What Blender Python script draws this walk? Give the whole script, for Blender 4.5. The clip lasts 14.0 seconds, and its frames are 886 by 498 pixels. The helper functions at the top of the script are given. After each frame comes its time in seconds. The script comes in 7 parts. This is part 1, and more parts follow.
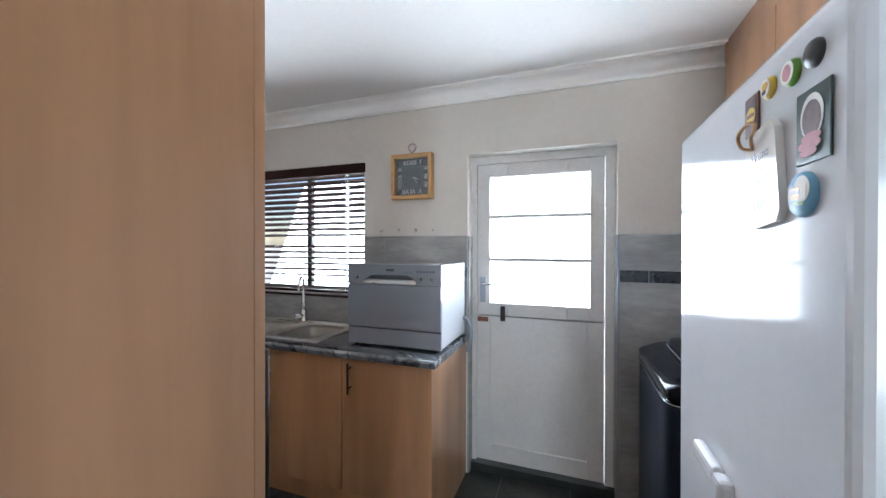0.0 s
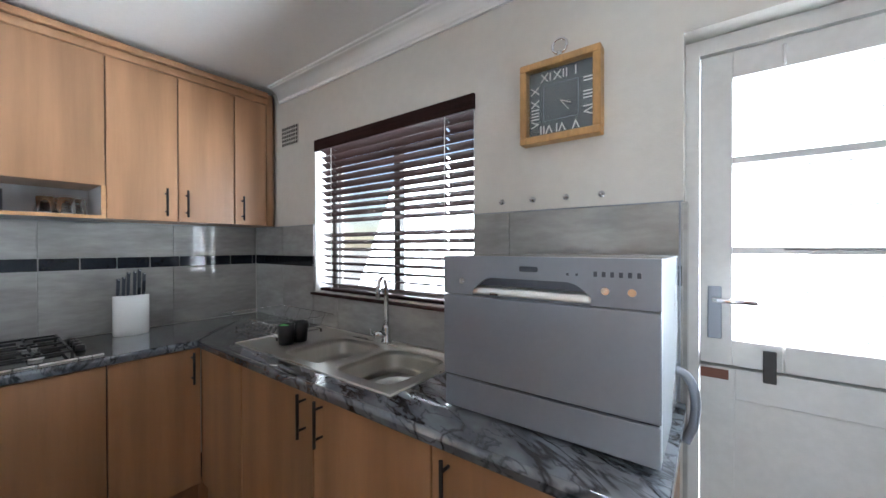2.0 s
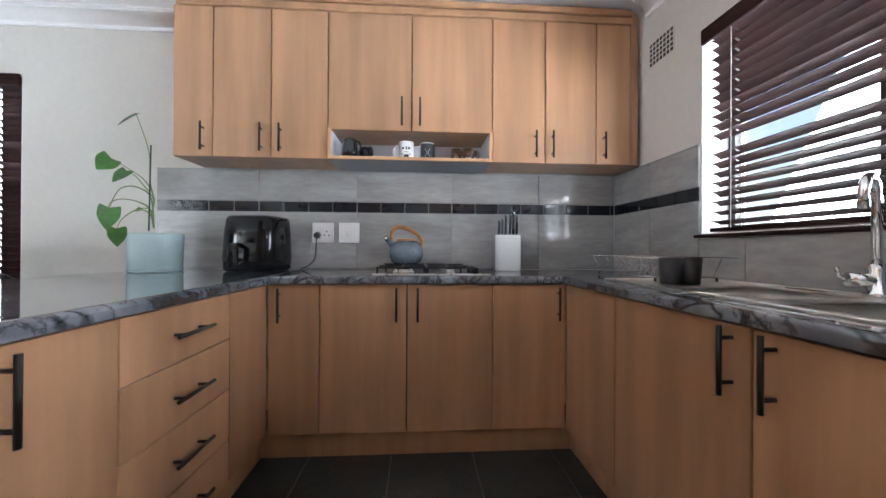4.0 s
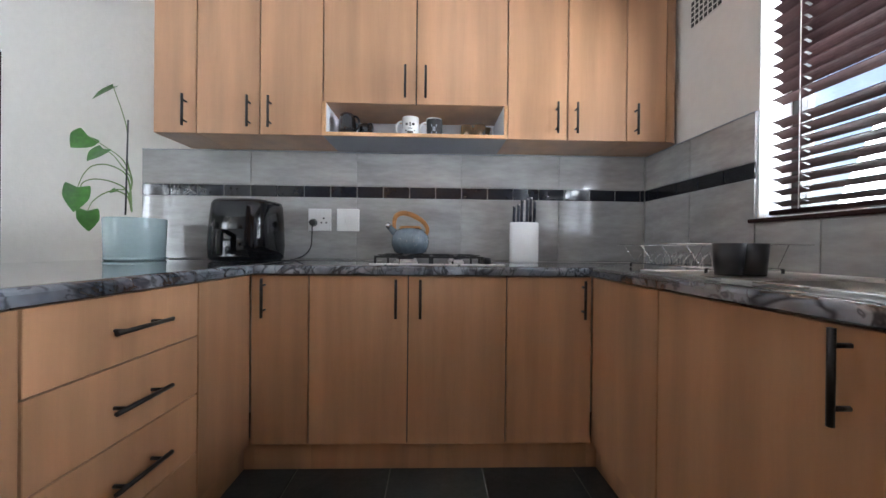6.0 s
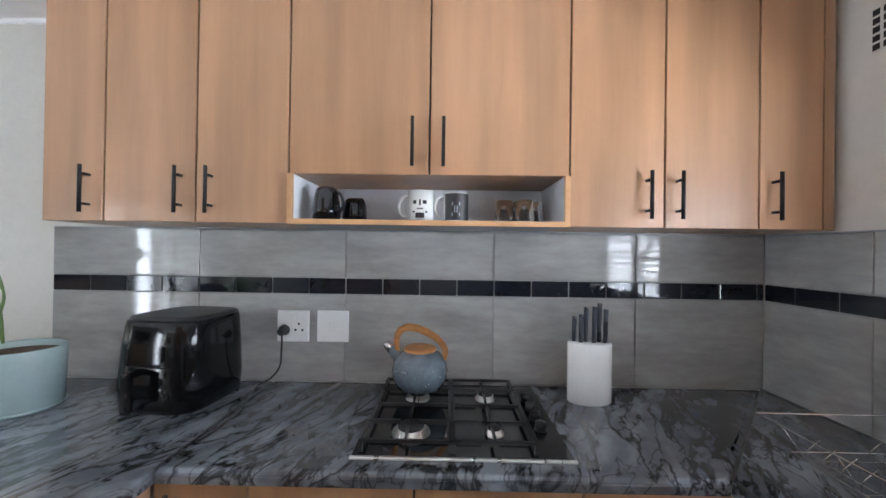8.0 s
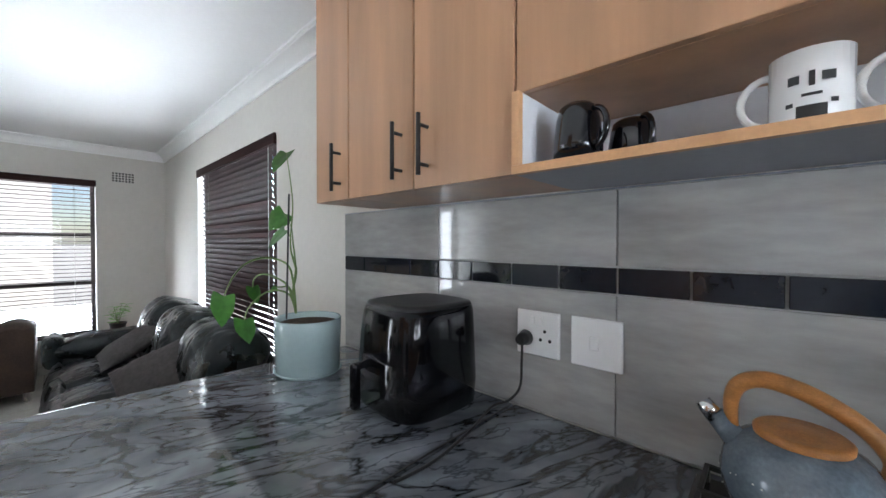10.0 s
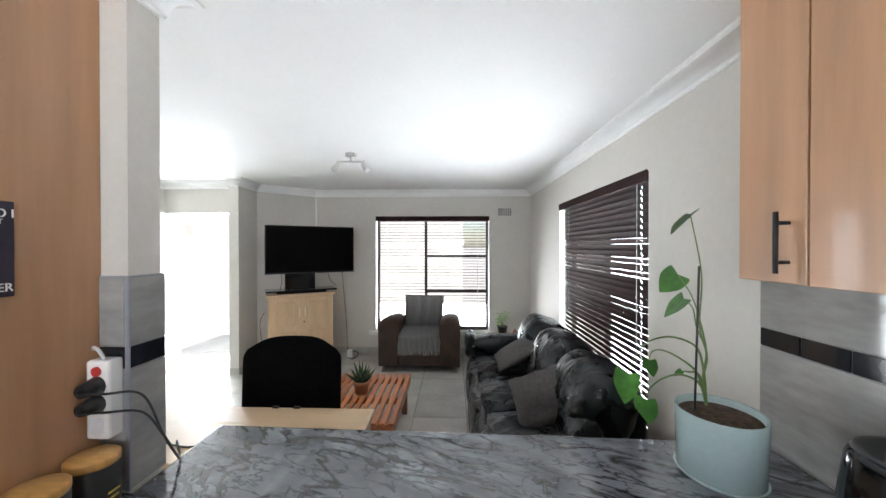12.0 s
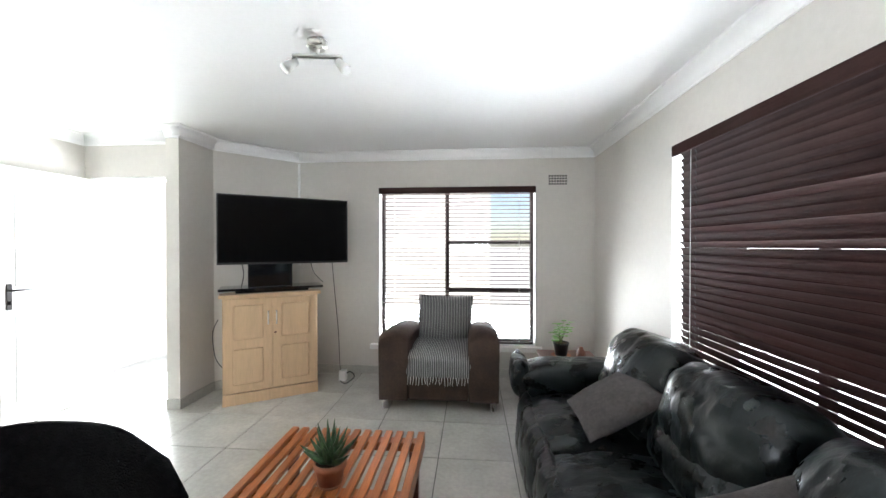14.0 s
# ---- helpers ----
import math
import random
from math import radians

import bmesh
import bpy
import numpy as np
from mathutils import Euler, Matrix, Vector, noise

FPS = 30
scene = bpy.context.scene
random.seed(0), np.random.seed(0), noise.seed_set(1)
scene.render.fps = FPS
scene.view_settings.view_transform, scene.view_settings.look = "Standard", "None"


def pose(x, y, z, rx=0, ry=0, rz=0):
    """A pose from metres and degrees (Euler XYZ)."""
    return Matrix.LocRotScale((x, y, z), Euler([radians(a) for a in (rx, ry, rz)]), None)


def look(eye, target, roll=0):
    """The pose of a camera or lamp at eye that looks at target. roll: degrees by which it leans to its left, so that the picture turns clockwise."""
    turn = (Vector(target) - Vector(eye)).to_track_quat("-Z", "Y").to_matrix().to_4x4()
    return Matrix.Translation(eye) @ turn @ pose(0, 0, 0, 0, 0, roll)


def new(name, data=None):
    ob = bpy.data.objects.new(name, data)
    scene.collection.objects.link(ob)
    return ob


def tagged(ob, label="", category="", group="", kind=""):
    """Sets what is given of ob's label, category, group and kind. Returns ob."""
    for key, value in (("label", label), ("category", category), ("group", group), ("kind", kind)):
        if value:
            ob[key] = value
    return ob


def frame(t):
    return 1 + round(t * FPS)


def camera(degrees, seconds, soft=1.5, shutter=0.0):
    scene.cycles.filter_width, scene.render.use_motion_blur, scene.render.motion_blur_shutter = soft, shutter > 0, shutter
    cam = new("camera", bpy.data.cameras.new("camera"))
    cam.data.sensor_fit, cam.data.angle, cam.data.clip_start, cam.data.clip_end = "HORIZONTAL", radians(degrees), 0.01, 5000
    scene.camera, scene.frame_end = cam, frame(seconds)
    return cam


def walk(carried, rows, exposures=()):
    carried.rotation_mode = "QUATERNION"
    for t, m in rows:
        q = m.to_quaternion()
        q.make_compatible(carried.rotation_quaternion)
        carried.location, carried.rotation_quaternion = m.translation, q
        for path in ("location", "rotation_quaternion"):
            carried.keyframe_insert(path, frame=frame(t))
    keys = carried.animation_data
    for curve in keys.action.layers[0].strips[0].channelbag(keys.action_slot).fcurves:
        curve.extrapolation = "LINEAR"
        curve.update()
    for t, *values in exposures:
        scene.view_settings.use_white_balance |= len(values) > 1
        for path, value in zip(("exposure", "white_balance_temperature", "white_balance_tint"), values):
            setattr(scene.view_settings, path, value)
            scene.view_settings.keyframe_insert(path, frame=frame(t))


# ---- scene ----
cam = camera(101.6, 14.0)
PATH = [
    (0, (-0.145, -0.134, 1.437), (-0.825, 1.746, 1.427), 0.1),
    (0.2, (-0.184, -0.007, 1.424), (-0.79, 1.899, 1.413), 0.1),
    (0.5, (-0.248, 0.185, 1.427), (-0.815, 2.102, 1.419), 0.2),
    (1, (-0.409, 0.448, 1.42), (-0.977, 2.366, 1.407), 0.2),
    (1.5, (-0.547, 0.628, 1.402), (-1.334, 2.467, 1.388), 0.2),
    (2, (-0.704, 0.742, 1.37), (-1.902, 2.344, 1.357), -0.1),
    (2.5, (-0.942, 0.777, 1.344), (-2.523, 2.001, 1.349), -0.0),
    (3, (-1.158, 0.743, 1.331), (-3.002, 1.518, 1.33), 0.1),
    (3.5, (-1.198, 0.71, 1.215), (-3.164, 1.079, 1.198), 0.4),
    (4, (-1.103, 0.769, 1.011), (-3.099, 0.899, 1.017), 0.3),
    (4.2, (-1.066, 0.825, 0.998), (-3.064, 0.925, 0.978), 0.6),
    (5.25, (-1.2, 0.825, 0.95), (-3.2, 0.895, 0.935), 0.65),
    (6.3, (-1.361, 0.784, 0.99), (-3.361, 0.834, 0.99), 0.6),
    (6.5, (-1.376, 0.755, 1.106), (-3.375, 0.813, 1.125), 0.6),
    (7, (-1.472, 0.761, 1.362), (-3.471, 0.817, 1.361), 0.6),
    (7.2, (-1.535, 0.791, 1.433), (-3.534, 0.843, 1.447), 0.5),
    (9.3, (-2.578, 0.699, 1.374), (-4.477, 0.071, 1.331), 0.5),
    (9.5, (-2.591, 0.668, 1.342), (-4.411, -0.161, 1.325), 0.4),
    (10, (-2.49, 0.658, 1.372), (-3.96, -0.699, 1.34), 0.1),
    (10.5, (-2.383, 0.724, 1.452), (-3.288, -1.06, 1.429), -0.1),
    (11, (-2.309, 0.795, 1.541), (-2.684, -1.17, 1.524), -0.1),
    (11.3, (-2.291, 0.831, 1.595), (-2.415, -1.165, 1.585), -0.0),
    (11.5, (-2.289, 0.808, 1.617), (-2.312, -1.192, 1.606), -0.0),
    (12, (-2.311, 0.519, 1.607), (-2.247, -1.48, 1.593), -0.0),
    (12.5, (-2.266, 0.181, 1.571), (-2.146, -1.815, 1.563), 0.0),
    (12.8, (-2.216, -0.051, 1.558), (-2.074, -2.046, 1.55), 0.0),
    (13, (-2.196, -0.204, 1.557), (-2.049, -2.199, 1.545), 0.0),
    (13.5, (-2.157, -0.609, 1.555), (-2.002, -2.603, 1.531), -0.0),
    (14, (-2.149, -0.963, 1.42), (-1.989, -2.956, 1.402), -0.0),
]
EXPOSURE = [(0, 0.1, 6000, 10), (0.5, 0.42, 6000, 10), (1.5, 0.33, 6000, 10), (2.0, 0.25, 6050, 9), (2.5, 0.5, 6000, 8), (3, 0.52, 6100, 12), (3.5, 0.68, 6100, 12), (4, 0.64, 6100, 13), (7, 0.64, 6100, 13),
            (9.5, 0.25, 6150, 12), (10.5, 0.34, 6300, 12), (11.5, 0.36, 6450, 12), (12.5, 0.52, 6500, 12), (13.3, 0.55, 6500, 12), (14, 0.74, 6500, 12)]
walk(cam, [(t, look(eye, target, roll)) for t, eye, target, roll in PATH], EXPOSURE)


# ---- world, sun and daylight at the openings ----
def daylight():
    w = bpy.data.worlds.new("sky")
    w.use_nodes = True
    scene.world = w
    nt = w.node_tree
    sky = nt.nodes.new("ShaderNodeTexSky")
    sky.sky_type, sky.sun_disc = "NISHITA", False
    sky.sun_elevation, sky.sun_rotation = radians(58), radians(-15)
    nt.links.new(sky.outputs[0], nt.nodes["Background"].inputs[0])
    nt.nodes["Background"].inputs[1].default_value = 0.12
    sun = bpy.data.lights.new("sun", "SUN")
    sun.energy, sun.angle, sun.color = 5.0, radians(0.5), (1, 0.95, 0.87)
    ob = new("sun", sun)
    ob.matrix_world = look((-2, 7.5, 13), (0, 0, 0.5))


def daylight_lamp(name, eye, target, sx, sy, radiance, color=(0.87, 0.945, 1.0)):
    """An added area lamp outside an opening, standing in for the daylight through it."""
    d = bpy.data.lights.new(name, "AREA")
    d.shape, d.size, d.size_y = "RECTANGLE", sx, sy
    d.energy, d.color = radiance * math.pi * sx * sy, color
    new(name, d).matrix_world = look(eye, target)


daylight()
# north lamps reach low and tilt up, adding ground bounce for the ceiling
daylight_lamp("sky_north_window", (-2.11, 2.68, 1.15), (-2.11, 0, 2.4), 1.7, 2.1, 18)
daylight_lamp("sky_back_door", (-0.35, 2.72, 1.15), (-0.35, 0, 2.2), 1.5, 2.6, 22)
# low added lamp, tilted up, in place of bounce from sunlit paving
daylight_lamp("sky_south_window", (-1.97, -6.1, 0.2), (-1.97, -4.0, 2.1), 2.8, 0.85, 58)
daylight_lamp("sky_west_window", (-4.1, -2.52, 1.15), (0, -2.52, 1.4), 2.4, 2.3, 12)
daylight_lamp("sky_front_door", (0.95, -4.75, 1.1), (0.95, 0, 1.2), 1.6, 2.2, 16)


# ---- materials ----
def mat(name, color, rough=0.5, metal=0.0, vary=0.12, scale=6.0, stretch=(1, 1, 1), fine=60.0, bump=0.0, bump_scale=80.0,
        each=0.0, second=None, second_at=0.55, coat=0.0, ior=1.5, rough_vary=0.08, detail=6, fine_vary=None):
    fv = vary * 0.6 if fine_vary is None else fine_vary
    m = bpy.data.materials.new(name)
    m.use_nodes = True
    nt = m.node_tree
    n, link = nt.nodes, nt.links.new
    b = n["Principled BSDF"]
    b.inputs["Metallic"].default_value, b.inputs["IOR"].default_value = metal, ior
    b.inputs["Coat Weight"].default_value = coat
    b.inputs["Coat Roughness"].default_value = 0.06
    geo = n.new("ShaderNodeNewGeometry")
    info = n.new("ShaderNodeObjectInfo")
    off = n.new("ShaderNodeVectorMath")
    off.operation = "SCALE"
    off.inputs[0].default_value = (7.3, 3.1, 5.7)
    link(info.outputs["Random"], off.inputs["Scale"])
    add = n.new("ShaderNodeVectorMath")
    link(geo.outputs["Position"], add.inputs[0])
    link(off.outputs[0], add.inputs[1])
    mul = n.new("ShaderNodeVectorMath")
    mul.operation = "MULTIPLY"
    link(add.outputs[0], mul.inputs[0])
    mul.inputs[1].default_value = stretch
    big = n.new("ShaderNodeTexNoise")
    big.inputs["Scale"].default_value, big.inputs["Detail"].default_value = scale, detail
    link(mul.outputs[0], big.inputs["Vector"])
    small = n.new("ShaderNodeTexNoise")
    small.inputs["Scale"].default_value, small.inputs["Detail"].default_value = fine, 4
    link(mul.outputs[0], small.inputs["Vector"])
    ramp = n.new("ShaderNodeValToRGB")
    lo = [max(0, c * (1 - vary)) for c in color]
    hi = [min(1, c * (1 + vary)) for c in color]
    ramp.color_ramp.elements[0].position, ramp.color_ramp.elements[0].color = 0.3, (*lo, 1)
    ramp.color_ramp.elements[1].position, ramp.color_ramp.elements[1].color = 0.7, (*hi, 1)
    if second:
        e = ramp.color_ramp.elements.new(second_at)
        e.color = (*second, 1)
    link(big.outputs["Fac"], ramp.inputs[0])
    grain = n.new("ShaderNodeMapRange")
    grain.inputs["From Min"].default_value, grain.inputs["From Max"].default_value = 0.3, 0.7
    grain.inputs["To Min"].default_value, grain.inputs["To Max"].default_value = 1 - fv, 1 + fv
    link(small.outputs["Fac"], grain.inputs[0])
    hsv = n.new("ShaderNodeHueSaturation")
    link(ramp.outputs[0], hsv.inputs["Color"])
    if each:
        rnd = n.new("ShaderNodeMapRange")
        rnd.inputs["To Min"].default_value, rnd.inputs["To Max"].default_value = 1 - each, 1 + each
        link(info.outputs["Random"], rnd.inputs[0])
        both = n.new("ShaderNodeMath")
        both.operation = "MULTIPLY"
        link(rnd.outputs[0], both.inputs[0])
        link(grain.outputs[0], both.inputs[1])
        link(both.outputs[0], hsv.inputs["Value"])
    else:
        link(grain.outputs[0], hsv.inputs["Value"])
    link(hsv.outputs[0], b.inputs["Base Color"])
    rr = n.new("ShaderNodeMapRange")
    rr.inputs["To Min"].default_value, rr.inputs["To Max"].default_value = max(0.0, rough - rough_vary), min(1, rough + rough_vary)
    link(big.outputs["Fac"], rr.inputs[0])
    link(rr.outputs[0], b.inputs["Roughness"])
    if bump:
        bn = n.new("ShaderNodeTexNoise")
        bn.inputs["Scale"].default_value, bn.inputs["Detail"].default_value = bump_scale, 3
        link(mul.outputs[0], bn.inputs["Vector"])
        bp = n.new("ShaderNodeBump")
        bp.inputs["Strength"].default_value, bp.inputs["Distance"].default_value = bump, 0.01
        link(bn.outputs["Fac"], bp.inputs["Height"])
        link(bp.outputs[0], b.inputs["Normal"])
    return m


def glass(name, color=(1, 1, 1), rough=0.0, ior=1.45):
    m = bpy.data.materials.new(name)
    m.use_nodes = True
    b = m.node_tree.nodes["Principled BSDF"]
    b.inputs["Base Color"].default_value = (*color, 1)
    b.inputs["Transmission Weight"].default_value = 1
    b.inputs["Roughness"].default_value, b.inputs["IOR"].default_value = rough, ior
    return m


def marble(name, dark, light, rough):
    """Polished grey stone laminate: soft clouds and thin dark veins that run aslant."""
    m = mat(name, light, rough, vary=0.3, scale=3.2, fine=30, fine_vary=0.1, coat=0.6, ior=1.5, rough_vary=0.02)
    nt = m.node_tree
    n, link = nt.nodes, nt.links.new
    b = n["Principled BSDF"]
    geo = n.new("ShaderNodeNewGeometry")
    rot = n.new("ShaderNodeVectorRotate")
    rot.inputs["Axis"].default_value, rot.inputs["Angle"].default_value = (0, 0, 1), radians(24)
    link(geo.outputs["Position"], rot.inputs["Vector"])
    col = b.inputs["Base Color"].links[0].from_socket
    for stretch, scale, warp, thin, amount in (((1.0, 3.0, 2), 2.4, 0.6, 0.035, 0.9), ((1.2, 2.8, 2), 5.0, 0.5, 0.03, 0.65), ((1.0, 2.2, 2), 1.4, 0.9, 0.12, 0.45)):
        st = n.new("ShaderNodeVectorMath")
        st.operation = "MULTIPLY"
        st.inputs[1].default_value = stretch
        link(rot.outputs[0], st.inputs[0])
        vein = n.new("ShaderNodeTexNoise")
        vein.inputs["Scale"].default_value, vein.inputs["Detail"].default_value = scale, 4
        vein.inputs["Roughness"].default_value, vein.inputs["Distortion"].default_value = 0.55, warp
        link(st.outputs[0], vein.inputs["Vector"])
        off = n.new("ShaderNodeMath")
        off.operation = "SUBTRACT"
        off.inputs[1].default_value = 0.5
        link(vein.outputs["Fac"], off.inputs[0])
        ab = n.new("ShaderNodeMath")
        ab.operation = "ABSOLUTE"
        link(off.outputs[0], ab.inputs[0])
        fade = n.new("ShaderNodeMapRange")
        fade.interpolation_type = "SMOOTHSTEP"
        fade.inputs["From Max"].default_value = thin
        fade.inputs["To Min"].default_value, fade.inputs["To Max"].default_value = amount, 0.0
        link(ab.outputs[0], fade.inputs[0])
        mix = n.new("ShaderNodeMix")
        mix.data_type = "RGBA"
        link(fade.outputs[0], mix.inputs[0])
        link(col, mix.inputs[6])
        mix.inputs[7].default_value = (*dark, 1)
        col = mix.outputs[2]
    link(col, b.inputs["Base Color"])
    return m


def striped(name, a, c, axis, pitch):
    """Woven cloth with fine stripes across one axis."""
    m = mat(name, a, 0.95, vary=0.2, scale=30, bump=0.5, bump_scale=300)
    nt = m.node_tree
    n, link = nt.nodes, nt.links.new
    b = n["Principled BSDF"]
    geo = n.new("ShaderNodeNewGeometry")
    sep = n.new("ShaderNodeSeparateXYZ")
    link(geo.outputs["Position"], sep.inputs[0])
    wave = n.new("ShaderNodeMath")
    wave.operation = "MULTIPLY"
    wave.inputs[1].default_value = 2 * math.pi / pitch
    link(sep.outputs[axis], wave.inputs[0])
    sin = n.new("ShaderNodeMath")
    sin.operation = "SINE"
    link(wave.outputs[0], sin.inputs[0])
    cut = n.new("ShaderNodeMapRange")
    cut.inputs["From Min"].default_value, cut.inputs["From Max"].default_value = 0.1, 0.5
    link(sin.outputs[0], cut.inputs[0])
    mix = n.new("ShaderNodeMix")
    mix.data_type = "RGBA"
    link(b.inputs["Base Color"].links[0].from_socket, mix.inputs[6])
    mix.inputs[7].default_value = (*c, 1)
    link(cut.outputs[0], mix.inputs[0])
    link(mix.outputs[2], b.inputs["Base Color"])
    return m


PLASTER = mat("plaster", (0.62, 0.592, 0.545), 0.75, vary=0.035, scale=1.5, fine=25, bump=0.12, bump_scale=60)
CEILING = mat("ceiling_paint", (0.89, 0.89, 0.88), 0.7, vary=0.02, scale=1.2, bump=0.05, bump_scale=40)
WHITE = mat("white_paint", (0.78, 0.78, 0.76), 0.45, vary=0.04, scale=5, fine=30, bump=0.06, bump_scale=30)
OLD_WHITE = mat("worn_white_paint", (0.62, 0.61, 0.595), 0.5, vary=0.06, scale=3, fine=40, bump=0.15, bump_scale=25)
WOOD = mat("beech_laminate", (0.41, 0.224, 0.118), 0.34, vary=0.21, scale=1.5, stretch=(6, 6, 0.45), fine=22, fine_vary=0.022, each=0.07, coat=0.15, bump=0.02, bump_scale=30, detail=4)
WOOD_EDGE = mat("beech_edge", (0.55, 0.31, 0.15), 0.4, vary=0.1, scale=3, stretch=(2, 2, 2))
INSIDE = mat("white_melamine", (0.7, 0.71, 0.74), 0.4, vary=0.03)
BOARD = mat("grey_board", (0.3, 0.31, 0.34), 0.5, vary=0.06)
WORKTOP = marble("dark_stone_laminate", (0.014, 0.016, 0.02), (0.195, 0.213, 0.238), 0.05)
TILE = mat("grey_wall_tile", (0.335, 0.33, 0.318), 0.055, vary=0.2, scale=3.2, stretch=(1, 0.8, 3), fine=16, fine_vary=0.09, each=0.05, rough_vary=0.02, bump=0.012, bump_scale=6)
STRIP = mat("black_border_tile", (0.012, 0.014, 0.02), 0.06, vary=0.2, rough_vary=0.03, each=0.1)
GROUT = mat("grout", (0.33, 0.33, 0.32), 0.9, vary=0.08)
SLATE = mat("slate_floor_tile", (0.023, 0.027, 0.025), 0.32, vary=0.35, scale=7, fine=60, each=0.12, bump=0.25, bump_scale=18)
DARK_GROUT = mat("dark_grout", (0.16, 0.15, 0.14), 0.9)
FLOOR = mat("grey_floor_tile", (0.47, 0.46, 0.42), 0.22, vary=0.12, scale=3.5, fine=40, each=0.03, bump=0.04, bump_scale=10)
FLOOR_GROUT = mat("floor_grout", (0.10, 0.10, 0.10), 0.9)
BLIND = mat("mahogany_blind", (0.034, 0.017, 0.016), 0.5, ior=1.1, vary=0.3, scale=3, stretch=(1, 1, 12), each=0.12)
BLACK = mat("black_plastic", (0.012, 0.012, 0.013), 0.38, vary=0.15)
GLOSS = mat("gloss_black_plastic", (0.006, 0.006, 0.008), 0.07, vary=0.2, coat=0.5, rough_vary=0.03)
HANDLE = mat("matt_black_metal", (0.02, 0.018, 0.018), 0.4, metal=0.4, vary=0.15)
STEEL = mat("brushed_steel", (0.72, 0.71, 0.68), 0.29, metal=1.0, vary=0.06, scale=3, stretch=(1, 12, 1), fine=60)
SINK_STEEL = mat("satin_sink_steel", (0.70, 0.68, 0.64), 0.31, metal=1.0, vary=0.05, scale=3, stretch=(1, 10, 1), fine=50, rough_vary=0.05)
CHROME = mat("chrome", (0.75, 0.75, 0.76), 0.08, metal=1.0, vary=0.03, rough_vary=0.03)
SILVER = mat("silver_plastic", (0.26, 0.285, 0.33), 0.38, metal=0.4, vary=0.03, scale=2)
APPLIANCE = mat("white_enamel", (0.64, 0.675, 0.72), 0.12, vary=0.02, ior=1.45, coat=0.2, rough_vary=0.02, bump=0.015, bump_scale=4)
LEATHER = mat("black_leather", (0.007, 0.011, 0.012), 0.28, vary=0.3, scale=8, stretch=(1, 1.6, 1), bump=0.35, bump_scale=20, rough_vary=0.05, ior=1.4)
SUEDE = mat("brown_suede", (0.055, 0.033, 0.024), 0.85, vary=0.3, scale=9, bump=0.3, bump_scale=90)
THROW = striped("striped_throw", (0.03, 0.03, 0.032), (0.42, 0.42, 0.41), "X", 0.0155)
CUSHION = mat("grey_cushion_cloth", (0.062, 0.055, 0.053), 0.95, vary=0.2, scale=30, bump=0.4, bump_scale=250)
SLATS = mat("orange_stained_timber", (0.42, 0.135, 0.04), 0.38, vary=0.28, scale=2, stretch=(14, 1.2, 14), fine=12, each=0.14)
MAPLE = mat("pale_maple", (0.62, 0.43, 0.26), 0.4, vary=0.08, scale=2, stretch=(6, 6, 0.7), fine=14)
DESKTOP = mat("pale_desk_laminate", (0.66, 0.48, 0.30), 0.3, vary=0.06, scale=2, stretch=(0.8, 8, 6), fine=14)
PINE = mat("golden_oak", (0.50, 0.28, 0.10), 0.4, vary=0.2, scale=3, stretch=(6, 6, 2), fine=20)
REDWOOD = mat("dark_red_wood", (0.14, 0.045, 0.025), 0.35, vary=0.25, scale=3, stretch=(1, 8, 4))
BAMBOO = mat("bamboo", (0.52, 0.28, 0.085), 0.4, vary=0.2, scale=4, stretch=(4, 14, 4))
HANDLEWOOD = mat("orange_handle_wood", (0.40, 0.17, 0.045), 0.4, vary=0.25, scale=6, stretch=(4, 4, 10))
FRYER = mat("black_fryer_shell", (0.004, 0.004, 0.005), 0.09, vary=0.2, ior=1.42, rough_vary=0.02)
WASHER = mat("navy_graphite_enamel", (0.011, 0.015, 0.026), 0.42, vary=0.08, ior=1.2)
SMOKED = mat("smoked_black_lid", (0.005, 0.006, 0.01), 0.1, vary=0.1, ior=1.25, rough_vary=0.03)
# near-black carcass colour gives the shade in the door gaps
SHADE_CARCASS = mat("carcass_gap_shade", (0.045, 0.03, 0.022), 0.7, vary=0.1)
KETTLE = mat("speckled_blue_enamel", (0.13, 0.165, 0.195), 0.2, vary=0.2, scale=20, fine=160, coat=0.4)
CERAMIC = mat("pale_blue_ceramic", (0.36, 0.46, 0.46), 0.22, vary=0.04, coat=0.4)
WHITE_CHINA = mat("white_china", (0.8, 0.8, 0.79), 0.12, vary=0.02, coat=0.5)
TERRACOTTA = mat("terracotta", (0.36, 0.15, 0.085), 0.8, vary=0.15, scale=14)
SOIL = mat("potting_soil", (0.06, 0.035, 0.02), 0.95, vary=0.4, scale=60, bump=0.8, bump_scale=90)
LEAF = mat("green_leaf", (0.045, 0.15, 0.022), 0.4, vary=0.3, scale=12, each=0.2)
LEAF_LIGHT = mat("light_green_leaf", (0.14, 0.36, 0.05), 0.4, vary=0.3, scale=14, each=0.2)
ALOE = mat("aloe_leaf", (0.035, 0.085, 0.035), 0.45, vary=0.5, scale=50)
STEM = mat("green_stem", (0.12, 0.19, 0.05), 0.5)
PANE = glass("window_glass")
FROST = glass("door_glass", (0.97, 0.98, 1.0), 0.18)
CLEAR = glass("tumbler_glass", (0.93, 0.96, 0.96))
MIRROR = mat("mirror", (0.9, 0.91, 0.91), 0.015, metal=1.0, vary=0.0, rough_vary=0.01)
SCREEN = mat("tv_screen", (0.002, 0.002, 0.0025), 0.2, ior=1.15, vary=0.1, rough_vary=0.02)
